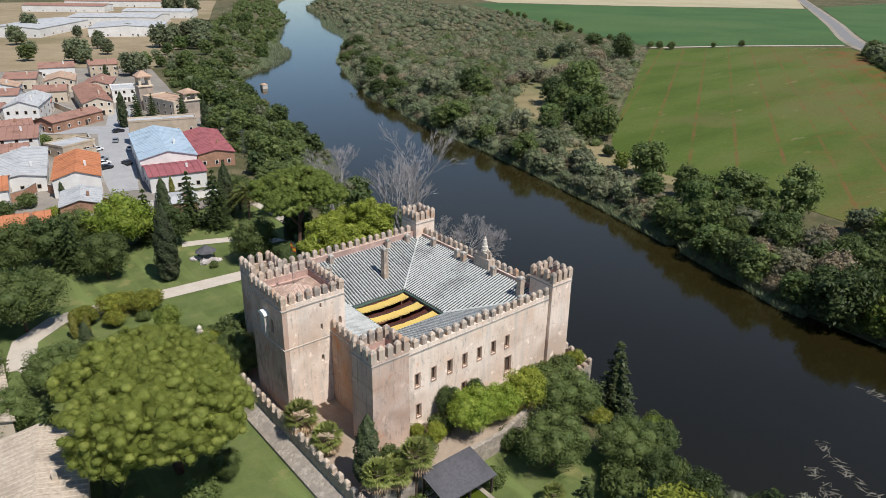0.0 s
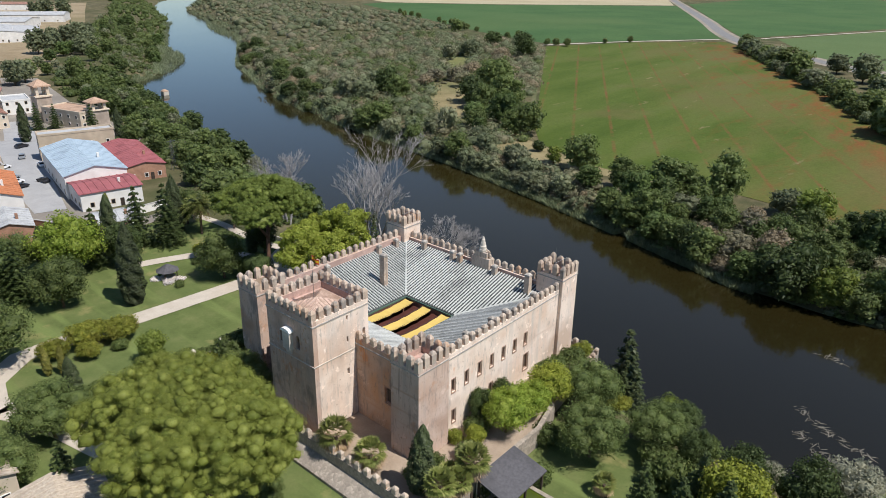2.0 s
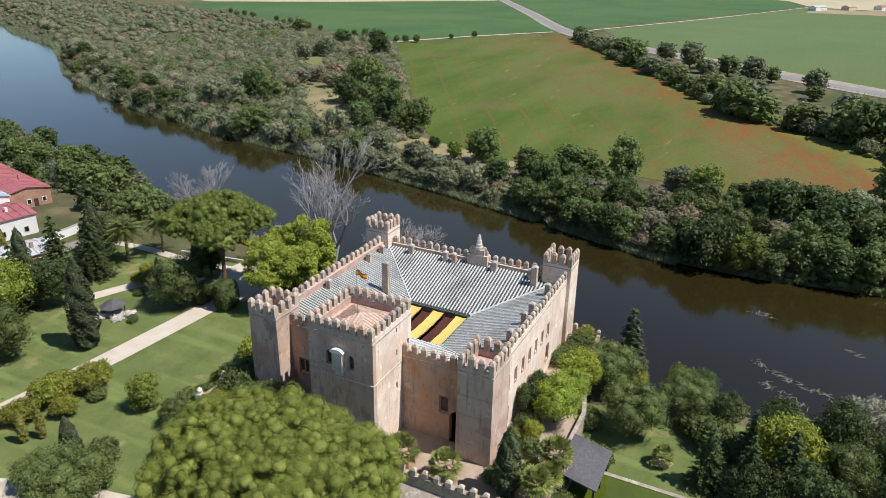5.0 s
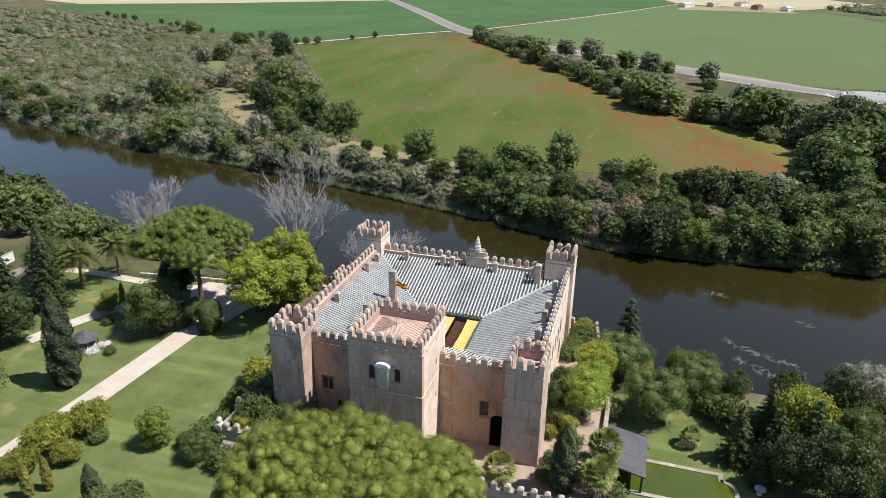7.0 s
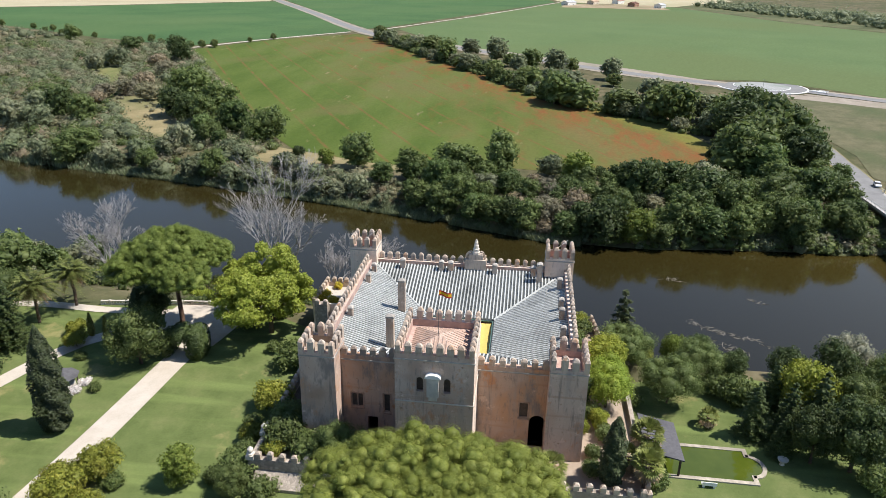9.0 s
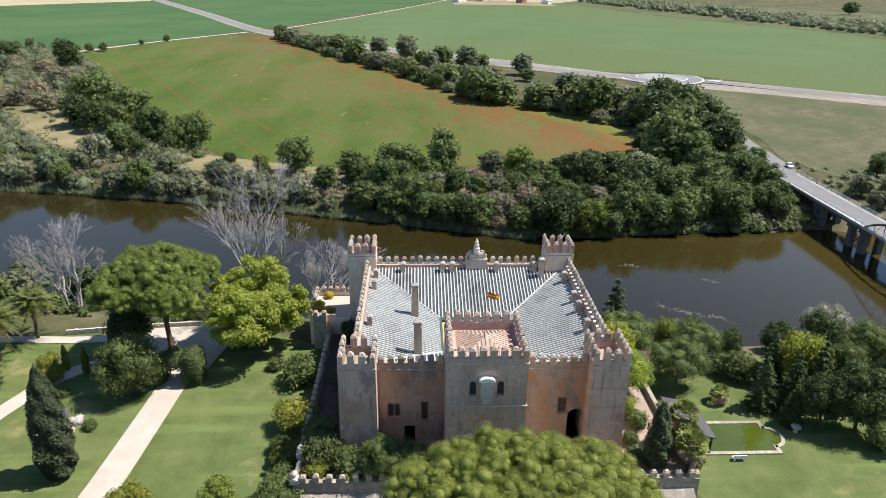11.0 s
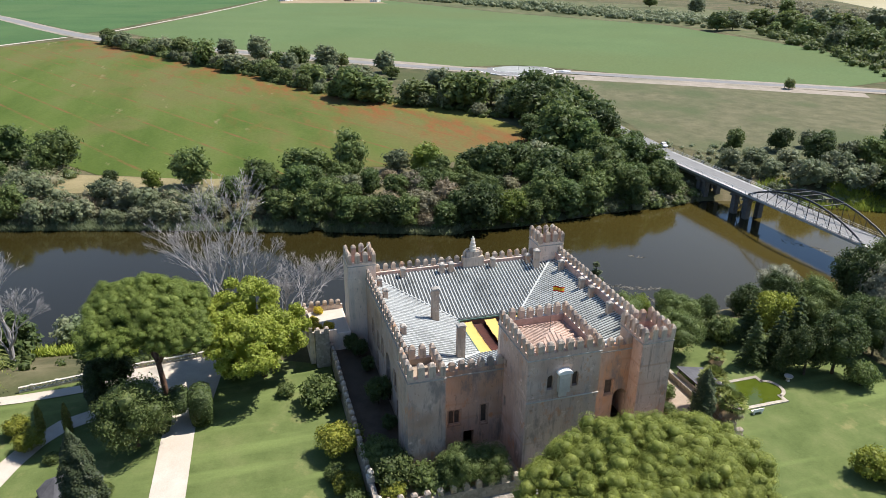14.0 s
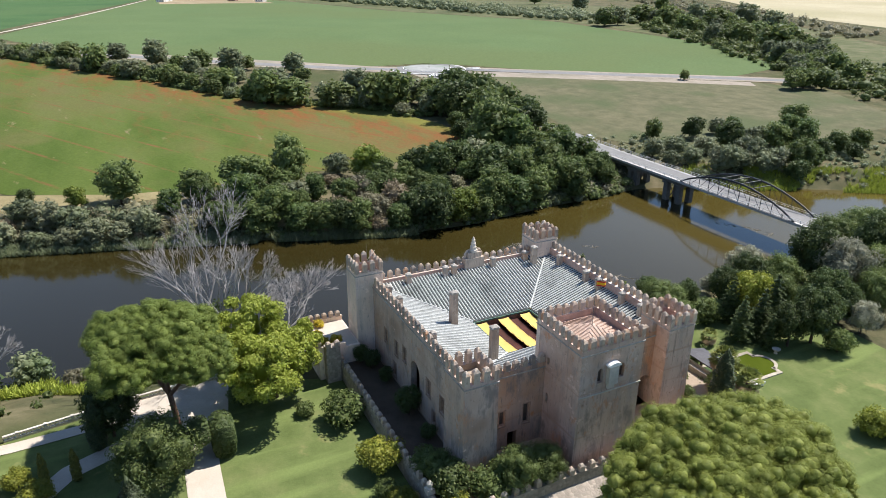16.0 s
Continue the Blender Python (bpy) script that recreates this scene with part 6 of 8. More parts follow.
def fan_palm(key, height, length, seed, label, fans=24):
    """A fan palm: a shaggy trunk, a skirt of dry fans and a head of green ones."""
    global RNG
    RNG = np.random.default_rng(seed)
    t = thing("fan_palm", (0, 0, -200), label, "palm")
    steps = 10
    part("trunk", Geo().tube([(0.1 * math.sin(k), 0, height * k / steps - 0.3) for k in range(steps + 1)], [0.3 + 0.05 * (k % 2) for k in range(steps + 1)], 8), BARK, t, placed=Matrix())
    for name, mat, n, lo, hi in (("fronds", L_PALM, fans, -0.35, 1.35), ("dry_skirt", L_DRYPALM, fans // 2, -1.2, -0.5)):
        fo = Foliage()
        for k in range(n):
            a = k * 2.4 + RNG.uniform(-0.2, 0.2)
            el = lo + (hi - lo) * (k + 0.5) / n
            w = np.array([math.cos(a) * math.cos(el), math.sin(a) * math.cos(el), math.sin(el)])
            hub = np.array([0, 0, height]) + w * length * 0.5
            side = np.cross(w, [0, 0, 1.0])
            side /= np.linalg.norm(side)
            up = np.cross(side, w)
            rib = np.array([[0, 0, height], hub - side * 0.03, hub + side * 0.03])
            fo.v.append(rib), fo.f3.append(fo.n + np.array([[0, 1, 2]]))
            fo.n += 3
            for j in range(9):
                ang = -1.2 + 2.4 * j / 8
                d = w * math.cos(ang) + side * math.sin(ang) + up * 0.12
                tip = hub + d * length * 0.55 * RNG.uniform(0.85, 1.1) - np.array([0, 0, 0.16 * length * RNG.uniform(0.5, 1.3) * (0.5 + abs(ang) * 0.4)])
                mid = hub + d * length * 0.34
                cr = np.cross(d, up)
                cr /= np.linalg.norm(cr) + 1e-9
                fo.v.append(np.array([hub, mid + cr * 0.13, tip, mid - cr * 0.13]))
                fo.f4.append(fo.n + np.array([[0, 1, 2, 3]]))
                fo.n += 4
        tagged(part(name, fo.mesh(name, mat), None, t, placed=Matrix()), kind="stuff")
    PLANTS[key] = t


def bare_tree(x, y, z, height, seed, label, lean=0.0, green=False):
    """A dead, bleached tree of forking branches."""
    r = random.Random(seed)
    t = thing("dead_tree", (x, y, z), label, "tree", "dead trees by the river")
    g, twigs = Geo(), Geo()

    def fork(p, way, length, radius, depth):
        mid = p + way * length * 0.5 + Vector((r.uniform(-1, 1), r.uniform(-1, 1), r.uniform(-0.3, 0.6))) * length * 0.07
        end = p + way * length + Vector((0, 0, -0.02 * length))
        if depth > 1:
            (g if depth > 3 else twigs).tube([p, mid, end], [radius, radius * 0.82, radius * 0.62], 6 if depth > 4 else 4, cap=False)
        else:
            twigs.tube([p, end], [max(radius, 0.020), max(radius * 0.5, 0.012)], 3, cap=False)
        if depth == 0:
            return
        for k in range(r.choice((2, 3, 3)) if depth > 1 else 3):
            tilt = Vector((r.gauss(0, 1), r.gauss(0, 1), r.gauss(0.25, 0.5))).normalized()
            w = (way * 1.3 + tilt * r.uniform(0.4, 0.8)).normalized()
            q = p + way * length * r.uniform(0.55, 1.0) if k else end
            fork(q, w, length * r.uniform(0.58, 0.8), radius * r.uniform(0.48, 0.62), depth - 1)
    for k in range(3):
        a = 2 * math.pi * k / 3 + seed
        w = Vector((0.17 * math.cos(a) + lean, 0.17 * math.sin(a) - lean, 1)).normalized()
        fork(Vector((x + 0.5 * math.cos(a), y + 0.5 * math.sin(a), z - 0.4)), w, height * 0.30 * r.uniform(0.8, 1.1), height * 0.0165, 7)
    part("trunk", g, DEADWOOD, t)
    part("twig_crown", twigs, DEADWOOD, t)
    if green:
        global RNG
        RNG = np.random.default_rng(seed)
        fo = Foliage()
        for k in range(12):
            h = 0.5 + k * 0.8
            fo.lobe((x + r.uniform(-0.4, 0.4), y + r.uniform(-0.4, 0.4), z + height * 0.12 + h), (0.8, 0.8, 0.9), 60, 0.2, False)
        part("ivy", fo.mesh("ivy", L_BROAD), None, t, "ivy on the trunk")
    return t

# ---- kinds of plants ----
for river, kind, wood, count, size in (("gallery", "riverside_tree", "tree on the far river bank", 1150, 0.39), ("town", "bank_tree", "tree on the town bank", 580, 0.56), ("hedge", "hedgerow_tree", "tree in the hedgerow", 410, 0.66)):
    # Hedgerow trees take paler leaves, with distance haze put into their colour.
    pale = river == "hedge"
    broad_tree(river + "_a", 4.6, 9.5, L_MID if pale else L_BROAD, 11, "leafy green broadleaved " + wood, kind, count, size, 0.05, lobes=24)
    broad_tree(river + "_b", 4.1, 8.6, L_BROAD if pale else L_DARK, 12, "dense dark green " + wood, kind, count, size, 0.05, lobes=22)
    broad_tree(river + "_d", 4.6, 9.8, L_DEEP, 16, "rich green leafy " + wood, kind, count, size, 0.05, lobes=26)
    broad_tree(river + "_c", 4.6, 10.4, L_SAGE if pale else L_BROAD, 13, "tall leafy green " + wood, kind, count, size, 0.06, lobes=26)
broad_tree("gallery_e", 4.6, 9.2, L_MIDGREEN, 17, "light green leafy tree on the far river bank", "riverside_tree", 1150, 0.39, 0.05, lobes=24)
broad_tree("hedge_w", 3.8, 7.0, L_WILLOW, 18, "grey-green willow in the hedgerow", "willow", 720, 0.46, 0.04, lobes=20)
broad_tree("willow_a", 3.6, 6.4, L_WILLOW, 14, "grey-green willow bush on the bank", "willow", 640, 0.355, 0.03, 20)
broad_tree("willow_b", 3.6, 6.0, L_SAGE, 19, "sage green willow bush on the bank", "willow", 640, 0.355, 0.03, 22)
broad_tree("tamarisk_a", 3.2, 5.4, L_OLIVE, 15, "brownish tamarisk bush on the bank", "tamarisk", 820, 0.3, 0.03, 20)
broad_tree("tamarisk_b", 3.2, 5.0, L_TAN, 20, "pale tan feathery tamarisk on the bank", "tamarisk", 820, 0.3, 0.03, 22)
broad_tree("round_dark", 5.4, 10.0, L_BROAD, 21, "dense rounded dark green garden tree", "garden_tree", 7600, 0.18, 0.12, 26)
clumped_tree("plane", [(-4.4, 2.2, 4.9, 3.6, 13.2), (6.4, 2.0, 5.0, 4.0, 15.0), (0.8, -3.0, 4.4, 3.4, 12.0), (2.0, 5.0, 4.2, 4.0, 13.0)], 14.0, L_PLANE, 22, "big bright green plane tree beside the castle", "plane_tree", 26000, 0.25, 26)
broad_tree("bright", 4.6, 9.0, L_BRIGHT, 23, "bright green leafy tree below the castle wall", "garden_tree", 6000, 0.18, 0.15, 22)
broad_tree("lime", 3.6, 8.0, L_LIME, 24, "lime green young garden tree", "garden_tree", 4200, 0.22, 0.14, 16)
broad_tree("feathery", 5.8, 9.5, L_BROAD, 25, "wide feathery mid-green garden tree", "garden_tree", 8000, 0.165, 0.22, 26)
broad_tree("shrub", 2.2, 3.2, L_BROAD, 26, "rounded leafy green garden shrub", "shrub", 1150, 0.21, 0.03, 11, "shrub")
broad_tree("gold_shrub", 3.4, 4.6, L_AUTUMN, 27, "spreading yellow-green garden shrub", "shrub", 3600, 0.2, 0.22, 18, "shrub")
broad_tree("lime_shrub", 2.2, 3.6, L_LIME, 28, "round lime yellow shrub on the lawn", "shrub", 2600, 0.17, 0.03, 13, "shrub")
broad_tree("dark_tree", 4.8, 10.5, L_DARK, 29, "dense dark evergreen garden tree", "evergreen_tree", 4900, 0.225, 0.12, 24)
broad_tree("silver", 4.6, 9.5, L_SILVER, 30, "silvery grey willow by the water", "willow", 5200, 0.2, 0.12, 24)
broad_tree("blossom", 1.1, 0.7, L_WHITE, 31, "low mound of white flowers", "flower_bed", 700, 0.12, 0.0, 8, "flowers")
broad_tree("yellow_ball", 0.9, 1.5, L_FLOWER, 32, "clipped golden ball shrub on the terrace", "shrub", 900, 0.12, 0.02, 9, "shrub")
broad_tree("bright_ball", 2.6, 5.6, L_MIDGREEN, 34, "round leafy green tree on the bank", "garden_tree", 3200, 0.18, 0.1, 16)
broad_tree("lawn_bush", 2.2, 5.6, L_MIDGREEN, 33, "tall rounded leafy bush on the lawn", "shrub", 2600, 0.18, 0.03, 14, "shrub")
spindle("cypress_tall", 2.2, 15.8, L_CYPRESS, 41, "tall dark column cypress on the lawn", 8500, 0.17)
spindle("cypress_small", 1.5, 9.6, L_CYPRESS, 42, "narrow dark green column cypress", 3600, 0.16)
spindle("cypress_thin", 0.6, 5.2, L_GOLDEN, 43, "slim young golden column cypress", 700, 0.16)
fir("fir", 3.3, 13.0, L_CYPRESS, 44, "dark spire-shaped conifer above the river", 6500)
fir("cedar", 4.2, 13.5, L_DARK, 45, "dark spreading garden conifer", 4600)
date_palm("date_palm", 7.4, 5.0, 51, "date palm with arching fronds")
fan_palm("fan_palm", 7.2, 2.5, 52, "tall fan palm with a shaggy dry skirt", 30)
fan_palm("fan_palm_low", 2.8, 2.7, 53, "low fan palm in the castle yard")

# ---- the big garden trees ----
stone_pine("stone_pine", 16.9, 74.7, 10, [(0.8, -2.6, 11.6, 10.0, 9.8, 3.8), (0.2, 6.5, 11.8, 8.4, 7.6, 3.3), (-5.0, -3.2, 8.8, 4.6, 5.0, 2.4), (2.6, -8.4, 10.8, 5.4, 4.2, 2.4), (3.0, 1.0, 12.0, 7.6, 8.4, 3.8)],
           [[(2, -1, -0.5, 0.62), (1.4, -1, 4, 0.5), (0, -1, 9, 0.36), (-1, -2, 13, 0.15)], [(1.4, -1, 4, 0.36), (4, 3, 8, 0.26), (5, 5, 12.5, 0.1)], [(1.4, -1, 4.5, 0.36), (-3, 3, 8, 0.26), (-4, 6, 12.5, 0.1)],
            [(1.4, -1, 4, 0.32), (-4, -4, 7.5, 0.22), (-6, -6, 11, 0.1)], [(1, -1, 5, 0.3), (5, -5, 9, 0.2), (6, -7, 13, 0.08)]],
           0.74, "huge spreading umbrella pine with rounded needle tufts", L_PINE, blade=0.062, seed=5)
stone_pine("stone_pine", 63.5, 125.2, 10, [(1.8, 1.6, 15.0, 7.2, 7.0, 3.6), (-3.6, -2.8, 13.8, 4.6, 4.8, 2.6), (6.6, 5.2, 14.2, 4.4, 4.4, 2.4), (-3.4, 5.6, 14.2, 4.0, 4.0, 2.2), (5.8, -3.0, 13.8, 4.2, 4.0, 2.2)],
           [[(0, 0, -0.5, 0.5), (0.6, 0.3, 4, 0.42), (1.2, 0.8, 8.5, 0.34), (1.8, 1.6, 15, 0.15)], [(1.0, 0.6, 7, 0.3), (4, 3, 11, 0.2), (5.5, 4, 13.5, 0.08)], [(1.0, 0.6, 7, 0.3), (-2, -1, 10.5, 0.2), (-3, -2, 12.5, 0.08)]],
           0.62, "umbrella pine with a leaning trunk near the river", L_RIVERPINE, blade=0.085, seed=8)
plant("plane", 68.2, 111.4, 10, 1.0, 0)
plant("round_dark", 55.2, 128.6, 10, 1.0, 0)
plant("cypress_tall", 37.6, 131.0, 10, 1.0, 0)
bare_tree(85.6, 116.4, 5.0, 37, 3, "tall bleached dead tree at the water's edge", green=True)
bare_tree(88.5, 152.5, 5.0, 25, 6, "pale leafless tree by the river")
bare_tree(88.0, 107.5, 4.0, 19, 9, "leaning bleached dead tree over the water", lean=0.45)


def hedge_arch():
    """Two clipped blocks joined over the path."""
    global RNG
    RNG = np.random.default_rng(61)
    t = thing("topiary_arch", (59.0, 122.6, 10), "dense clipped dark topiary arch over the path", "topiary")
    for name, y0, y1, z0, z1 in (("clipped_block", 118.9, 122.0, 10.0, 15.6), ("clipped_block", 124.6, 126.4, 10.0, 14.6), ("clipped_lintel", 122.0, 124.6, 12.9, 15.4)):
        fo = Foliage()
        x0, x1 = 56.6, 61.2
        n = 2600 if y1 - y0 > 2.7 else 1200
        p = RNG.uniform(-1, 1, (n, 3))
        ax = RNG.integers(0, 3, n)
        p[np.arange(n), ax] = np.sign(p[np.arange(n), ax])
        out = p / np.linalg.norm(p, axis=1)[:, None]
        p = p * (1 - 0.34 * np.clip(np.linalg.norm(p, axis=1) - 1, 0, 1))[:, None]
        c = np.array([(x0 + x1) / 2, (y0 + y1) / 2, (z0 + z1) / 2])
        half = np.array([(x1 - x0) / 2, (y1 - y0) / 2, (z1 - z0) / 2])
        fo.blades(c + p * half, out, 0.17, 0.5)
        fo.mass(c, half * 1.15, 0.9, BALL2, 0.02)
        part(name, fo.mesh(name, L_DARK), None, t)


hedge_arch()

GARDEN_A = [
    ("feathery", 11, 125, 1.2), ("dark_tree", 21, 152.5, 1.1), ("round_dark", 14, 153, 1.1), ("round_dark", 28, 138.8, 1), ("cedar", 23.5, 147, 0.9), ("round_dark", 2.5, 107, 0.8), ("feathery", 11.5, 101, 0.84), ("cypress_small", 17, 107, 0.8),
    ("shrub", 19.4, 105, 0.9), ("round_dark", 15.6, 101, 0.45), ("feathery", 12.5, 107.5, 0.5), ("cedar", 7.6, 86.4, 0.68), ("feathery", 3.6, 95, 0.72), ("bright", 35.4, 152, 1.45), ("cedar", 40.5, 153, 0.95), ("cedar", 56.6, 153, 1.08),
    ("cedar", 52, 157.5, 1.03), ("cypress_tall", 47, 160, 0.8), ("cypress_tall", 61.5, 158, 0.9), ("round_dark", 66.5, 162, 0.95), ("dark_tree", 44.5, 149, 0.94), ("cypress_small", 33, 160, 0.96), ("feathery", 2, 136, 1.44), ("round_dark", 4, 146, 1.2),
    ("dark_tree", -4, 118, 1.32), ("round_dark", 28, 160, 0.9), ("gold_shrub", 19.6, 121.4, 0.74), ("gold_shrub", 24.6, 121.6, 0.92), ("gold_shrub", 29.6, 119.6, 0.9), ("gold_shrub", 23.4, 117.6, 0.62), ("gold_shrub", 27.4, 123.2, 0.7), ("shrub", 28.2, 116.8, 0.6)]
GARDEN_B = [
    ("lawn_bush", 29.8, 109.1, 1), ("cypress_thin", 17, 117.2, 1), ("cypress_thin", 18.7, 115.9, 0.95), ("round_dark", 34, 90.2, 0.58), ("round_dark", 34, 86.4, 0.52), ("gold_shrub", 46.5, 102.9, 0.92), ("shrub", 58.3, 104.2, 1.35), ("shrub", 41.5, 104, 0.72),
    ("gold_shrub", 39, 103.2, 0.57), ("shrub", 35.5, 102.6, 0.81), ("shrub", 62, 108.5, 0.63), ("date_palm", 65.2, 153.7, 1), ("date_palm", 72.4, 151.2, 0.95), ("cypress_thin", 62.2, 141.6, 0.9), ("cypress_thin", 61, 138, 0.95), ("gold_shrub", 58.5, 142, 0.63),
    ("gold_shrub", 62.6, 144.6, 0.57), ("shrub", 55, 139, 0.45), ("shrub", 47, 131.5, 0.45), ("blossom", 46.2, 134.4, 1.1), ("blossom", 48.6, 134.2, 0.99), ("blossom", 45.2, 137.6, 0.99), ("dark_tree", 68.5, 133.5, 0.83), ("cypress_small", 66.6, 135.4, 0.8),
    ("shrub", 69.4, 116.4, 0.81), ("shrub", 74, 112, 0.9), ("fan_palm_low", 33.6, 69, 0.96), ("fan_palm_low", 34.2, 63.2, 0.86), ("cypress_small", 35.2, 55.9, 1), ("fan_palm", 34.2, 52.0, 0.87)]
GARDEN_C = [
    ("fan_palm", 36.6, 51.4, 0.78), ("fan_palm", 39.4, 51.6, 0.95), ("fan_palm_low", 38.0, 53.6, 0.75), ("shrub", 36.4, 58.0, 0.62), ("shrub", 39.8, 57.6, 0.55), ("shrub", 43.6, 55.6, 0.7), ("gold_shrub", 45.8, 56.4, 0.36), ("shrub", 38.0, 49.6, 0.7), ("bright_ball", 73.4, 41.2, 0.95), ("fir", 75.7, 49.8, 1.25), ("fan_palm_low", 51.6, 40.4, 0.62),
    ("lime_shrub", 23.2, 38.4, 1.12), ("shrub", 20.5, 36, 1.08), ("fan_palm_low", 22, 33.5, 0.77), ("round_dark", 29, 102, 0.42), ("shrub", 28.6, 98, 0.9), ("shrub", 34.6, 103.2, 0.81), ("shrub", 30.8, 104.6, 0.72), ("shrub", 19, 66.5, 0.99),
    ("round_dark", 23, 69, 0.42), ("shrub", 14.2, 64.6, 1.08), ("shrub", 12, 69, 0.81), ("cypress_small", 11, 74, 0.6), ("dark_tree", 66.5, 96.6, 0.32), ("dark_tree", 62.2, 96, 0.26), ("dark_tree", 53.2, 96.2, 0.44), ("dark_tree", 47, 96, 0.25),
    ("dark_tree", 69, 97.4, 0.3), ("shrub", 36.4, 97.6, 1.25), ("feathery", 39.4, 98.4, 0.42), ("gold_shrub", 34.4, 98.4, 0.5), ("shrub", 34.6, 94.2, 1.05), ("shrub", 36.4, 91.0, 0.9), ("shrub", 41.4, 98.8, 1.0), ("shrub", 32.0, 102.6, 1.1)]
SOUTH_GROVE = [
    ("bright", 51.2, 55, 0.76), ("bright", 56, 54.6, 0.64), ("lime", 61, 54.2, 0.8), ("feathery", 65.6, 51, 0.82), ("feathery", 56.6, 45.2, 0.8), ("feathery", 64.2, 39.4, 0.7), ("dark_tree", 63.2, 34.2, 0.5), ("dark_tree", 69.4, 38.4, 0.62),
    ("shrub", 60.4, 37.6, 1.1), ("shrub", 57.8, 34.8, 1.2), ("shrub", 66.4, 33.6, 0.9), ("cedar", 50, 35, 0.66), ("cedar", 49.6, 30.6, 0.7), ("cedar", 46.4, 32.2, 0.5), ("cedar", 56.2, 30.6, 0.66), ("lime", 55.2, 26.6, 1.02),
    ("silver", 65.6, 16.8, 0.82), ("silver", 68.6, 13.6, 0.5), ("silver", 66.4, 25.4, 0.36), ("dark_tree", 44.2, 24, 0.9), ("dark_tree", 45.2, 28.6, 0.72), ("cedar", 51, 26.4, 0.8), ("dark_tree", 60.4, 27.4, 0.72), ("round_dark", 59.8, 13.6, 0.75),
    ("silver", 53.6, 3, 1.15), ("dark_tree", 60.2, 3.6, 1.1), ("dark_tree", 57.4, -12, 1.2), ("shrub", 40.2, 22.4, 1.1), ("silver", 42.6, 12.9, 0.6), ("dark_tree", 61.4, 20.4, 0.8)]
SOUTH_TERRACE = [
    ("feathery", 73.6, -33, 0.95), ("feathery", 70.6, -18, 1), ("round_dark", 50.6, -3, 0.95), ("round_dark", 46, -12, 1), ("dark_tree", 56, -22, 1), ("dark_tree", 64, -26, 0.95), ("round_dark", 46.2, 4, 0.8), ("dark_tree", 49.6, 14, 0.85),
    ("round_dark", 55, 20, 0.7), ("dark_tree", 46.8, 13, 0.7), ("dark_tree", 55.2, 58.7, 0.33), ("dark_tree", 50.2, 58.6, 0.38), ("shrub", 57.8, 58.4, 0.7), ("shrub", 66.2, 58.6, 0.8), ("shrub", 69.2, 58.4, 0.75), ("shrub", 72.2, 57.4, 0.9),
    ("lime_shrub", 75.2, 57.4, 0.72), ("lime_shrub", 45.2, 58.8, 0.5), ("lime", 46.4, 56.6, 0.36), ("shrub", 48.2, 57.6, 0.8), ("shrub", 55.2, 51.2, 0.9), ("shrub", 48.6, 47.4, 0.7), ("shrub", 73.6, 52.4, 0.9), ("gold_shrub", 68.4, 47.2, 0.55),
    ("cedar", 69.8, 51.4, 0.45), ("shrub", 41.6, 51.6, 0.8)]
for key, x, y, s in GARDEN_A + GARDEN_B + GARDEN_C + SOUTH_GROVE + SOUTH_TERRACE:
    on_terrace = 32.6 < x < 76 and 52.3 < y < 100.2 and not (x > 54 and y < 53.6 + (x - 60) * 0.125)
    plant(key, x, y, YARD_Z if on_terrace else None, s, tall=1.5 if on_terrace and key == "dark_tree" and y < 60 else 1.5 if key == "bright_ball" else 1.2 if x > 40 and y < 35 and key != "cedar" else 1.0)
for x, y in ((71.5, 102.6), (74.0, 102.7), (77.4, 101.6), (71.2, 100.6)):
    plant("yellow_ball", x, y, 15.03, random.uniform(0.8, 1.1), group="terrace ball shrubs")


# ---- the near bank, north of the garden ----
def strew(keys, count, inside, scale, group, seed, gap=3.0, z=None):
    """Plants scattered over a stretch of land, not too near to one another."""
    r = random.Random(seed)
    made, tries = [], 0
    x0, x1, y0, y1 = inside[0]
    while len(made) < count and tries < count * 40:
        tries += 1
        x, y = r.uniform(x0, x1), r.uniform(y0, y1)
        if not inside[1](x, y) or any((x - a) ** 2 + (y - b) ** 2 < gap * gap for a, b in made):
            continue
        made.append((x, y))
        plant(r.choice(keys), x, y, None, r.uniform(*scale), r.uniform(0, 360), group=group)
    return made


strew(["town_a", "town_b", "town_c"], 46, ((72, 160, 160, 420), lambda x, y: near_bank(y) - 34 < x < near_bank(y) - 3 and not (y < 178 and x < 76)), (0.6, 1.05), "trees along the town bank", 71, 6.0)
strew(["willow_a", "tamarisk_a", "town_b"], 40, ((78, 180, 122, 440), lambda x, y: near_bank(y) - 12 < x < near_bank(y) - 1), (0.7, 1.2), "bushes along the town bank", 72, 4.0)
strew(["town_a", "town_d", "willow_a"], 30, ((140, 330, 420, 760), lambda x, y: near_bank(y) - 60 < x < near_bank(y) - 4), (0.7, 1.1), "trees along the town bank", 73, 8.0)
strew(["shrub", "willow_a"], 14, ((76, 86, 66, 118), lambda x, y: near_bank(y) - 6 < x < near_bank(y) - 1 and x > 79), (0.5, 0.8), "bushes under the castle", 74, 2.5)

strew(["town_a", "town_b", "willow_a"], 30, ((84, 190, 168, 460), lambda x, y: near_bank(y) - 30 < x < near_bank(y) - 5), (0.6, 1.0), "trees along the town bank", 76, 4.5)

# ---- the far bank ----
HEDGE_X, HEDGE_Y = (262, 289, 317, 357, 404, 444, 471, 514, 563), (-8, 8, 48, 71, 99, 122, 141, 167, 197)


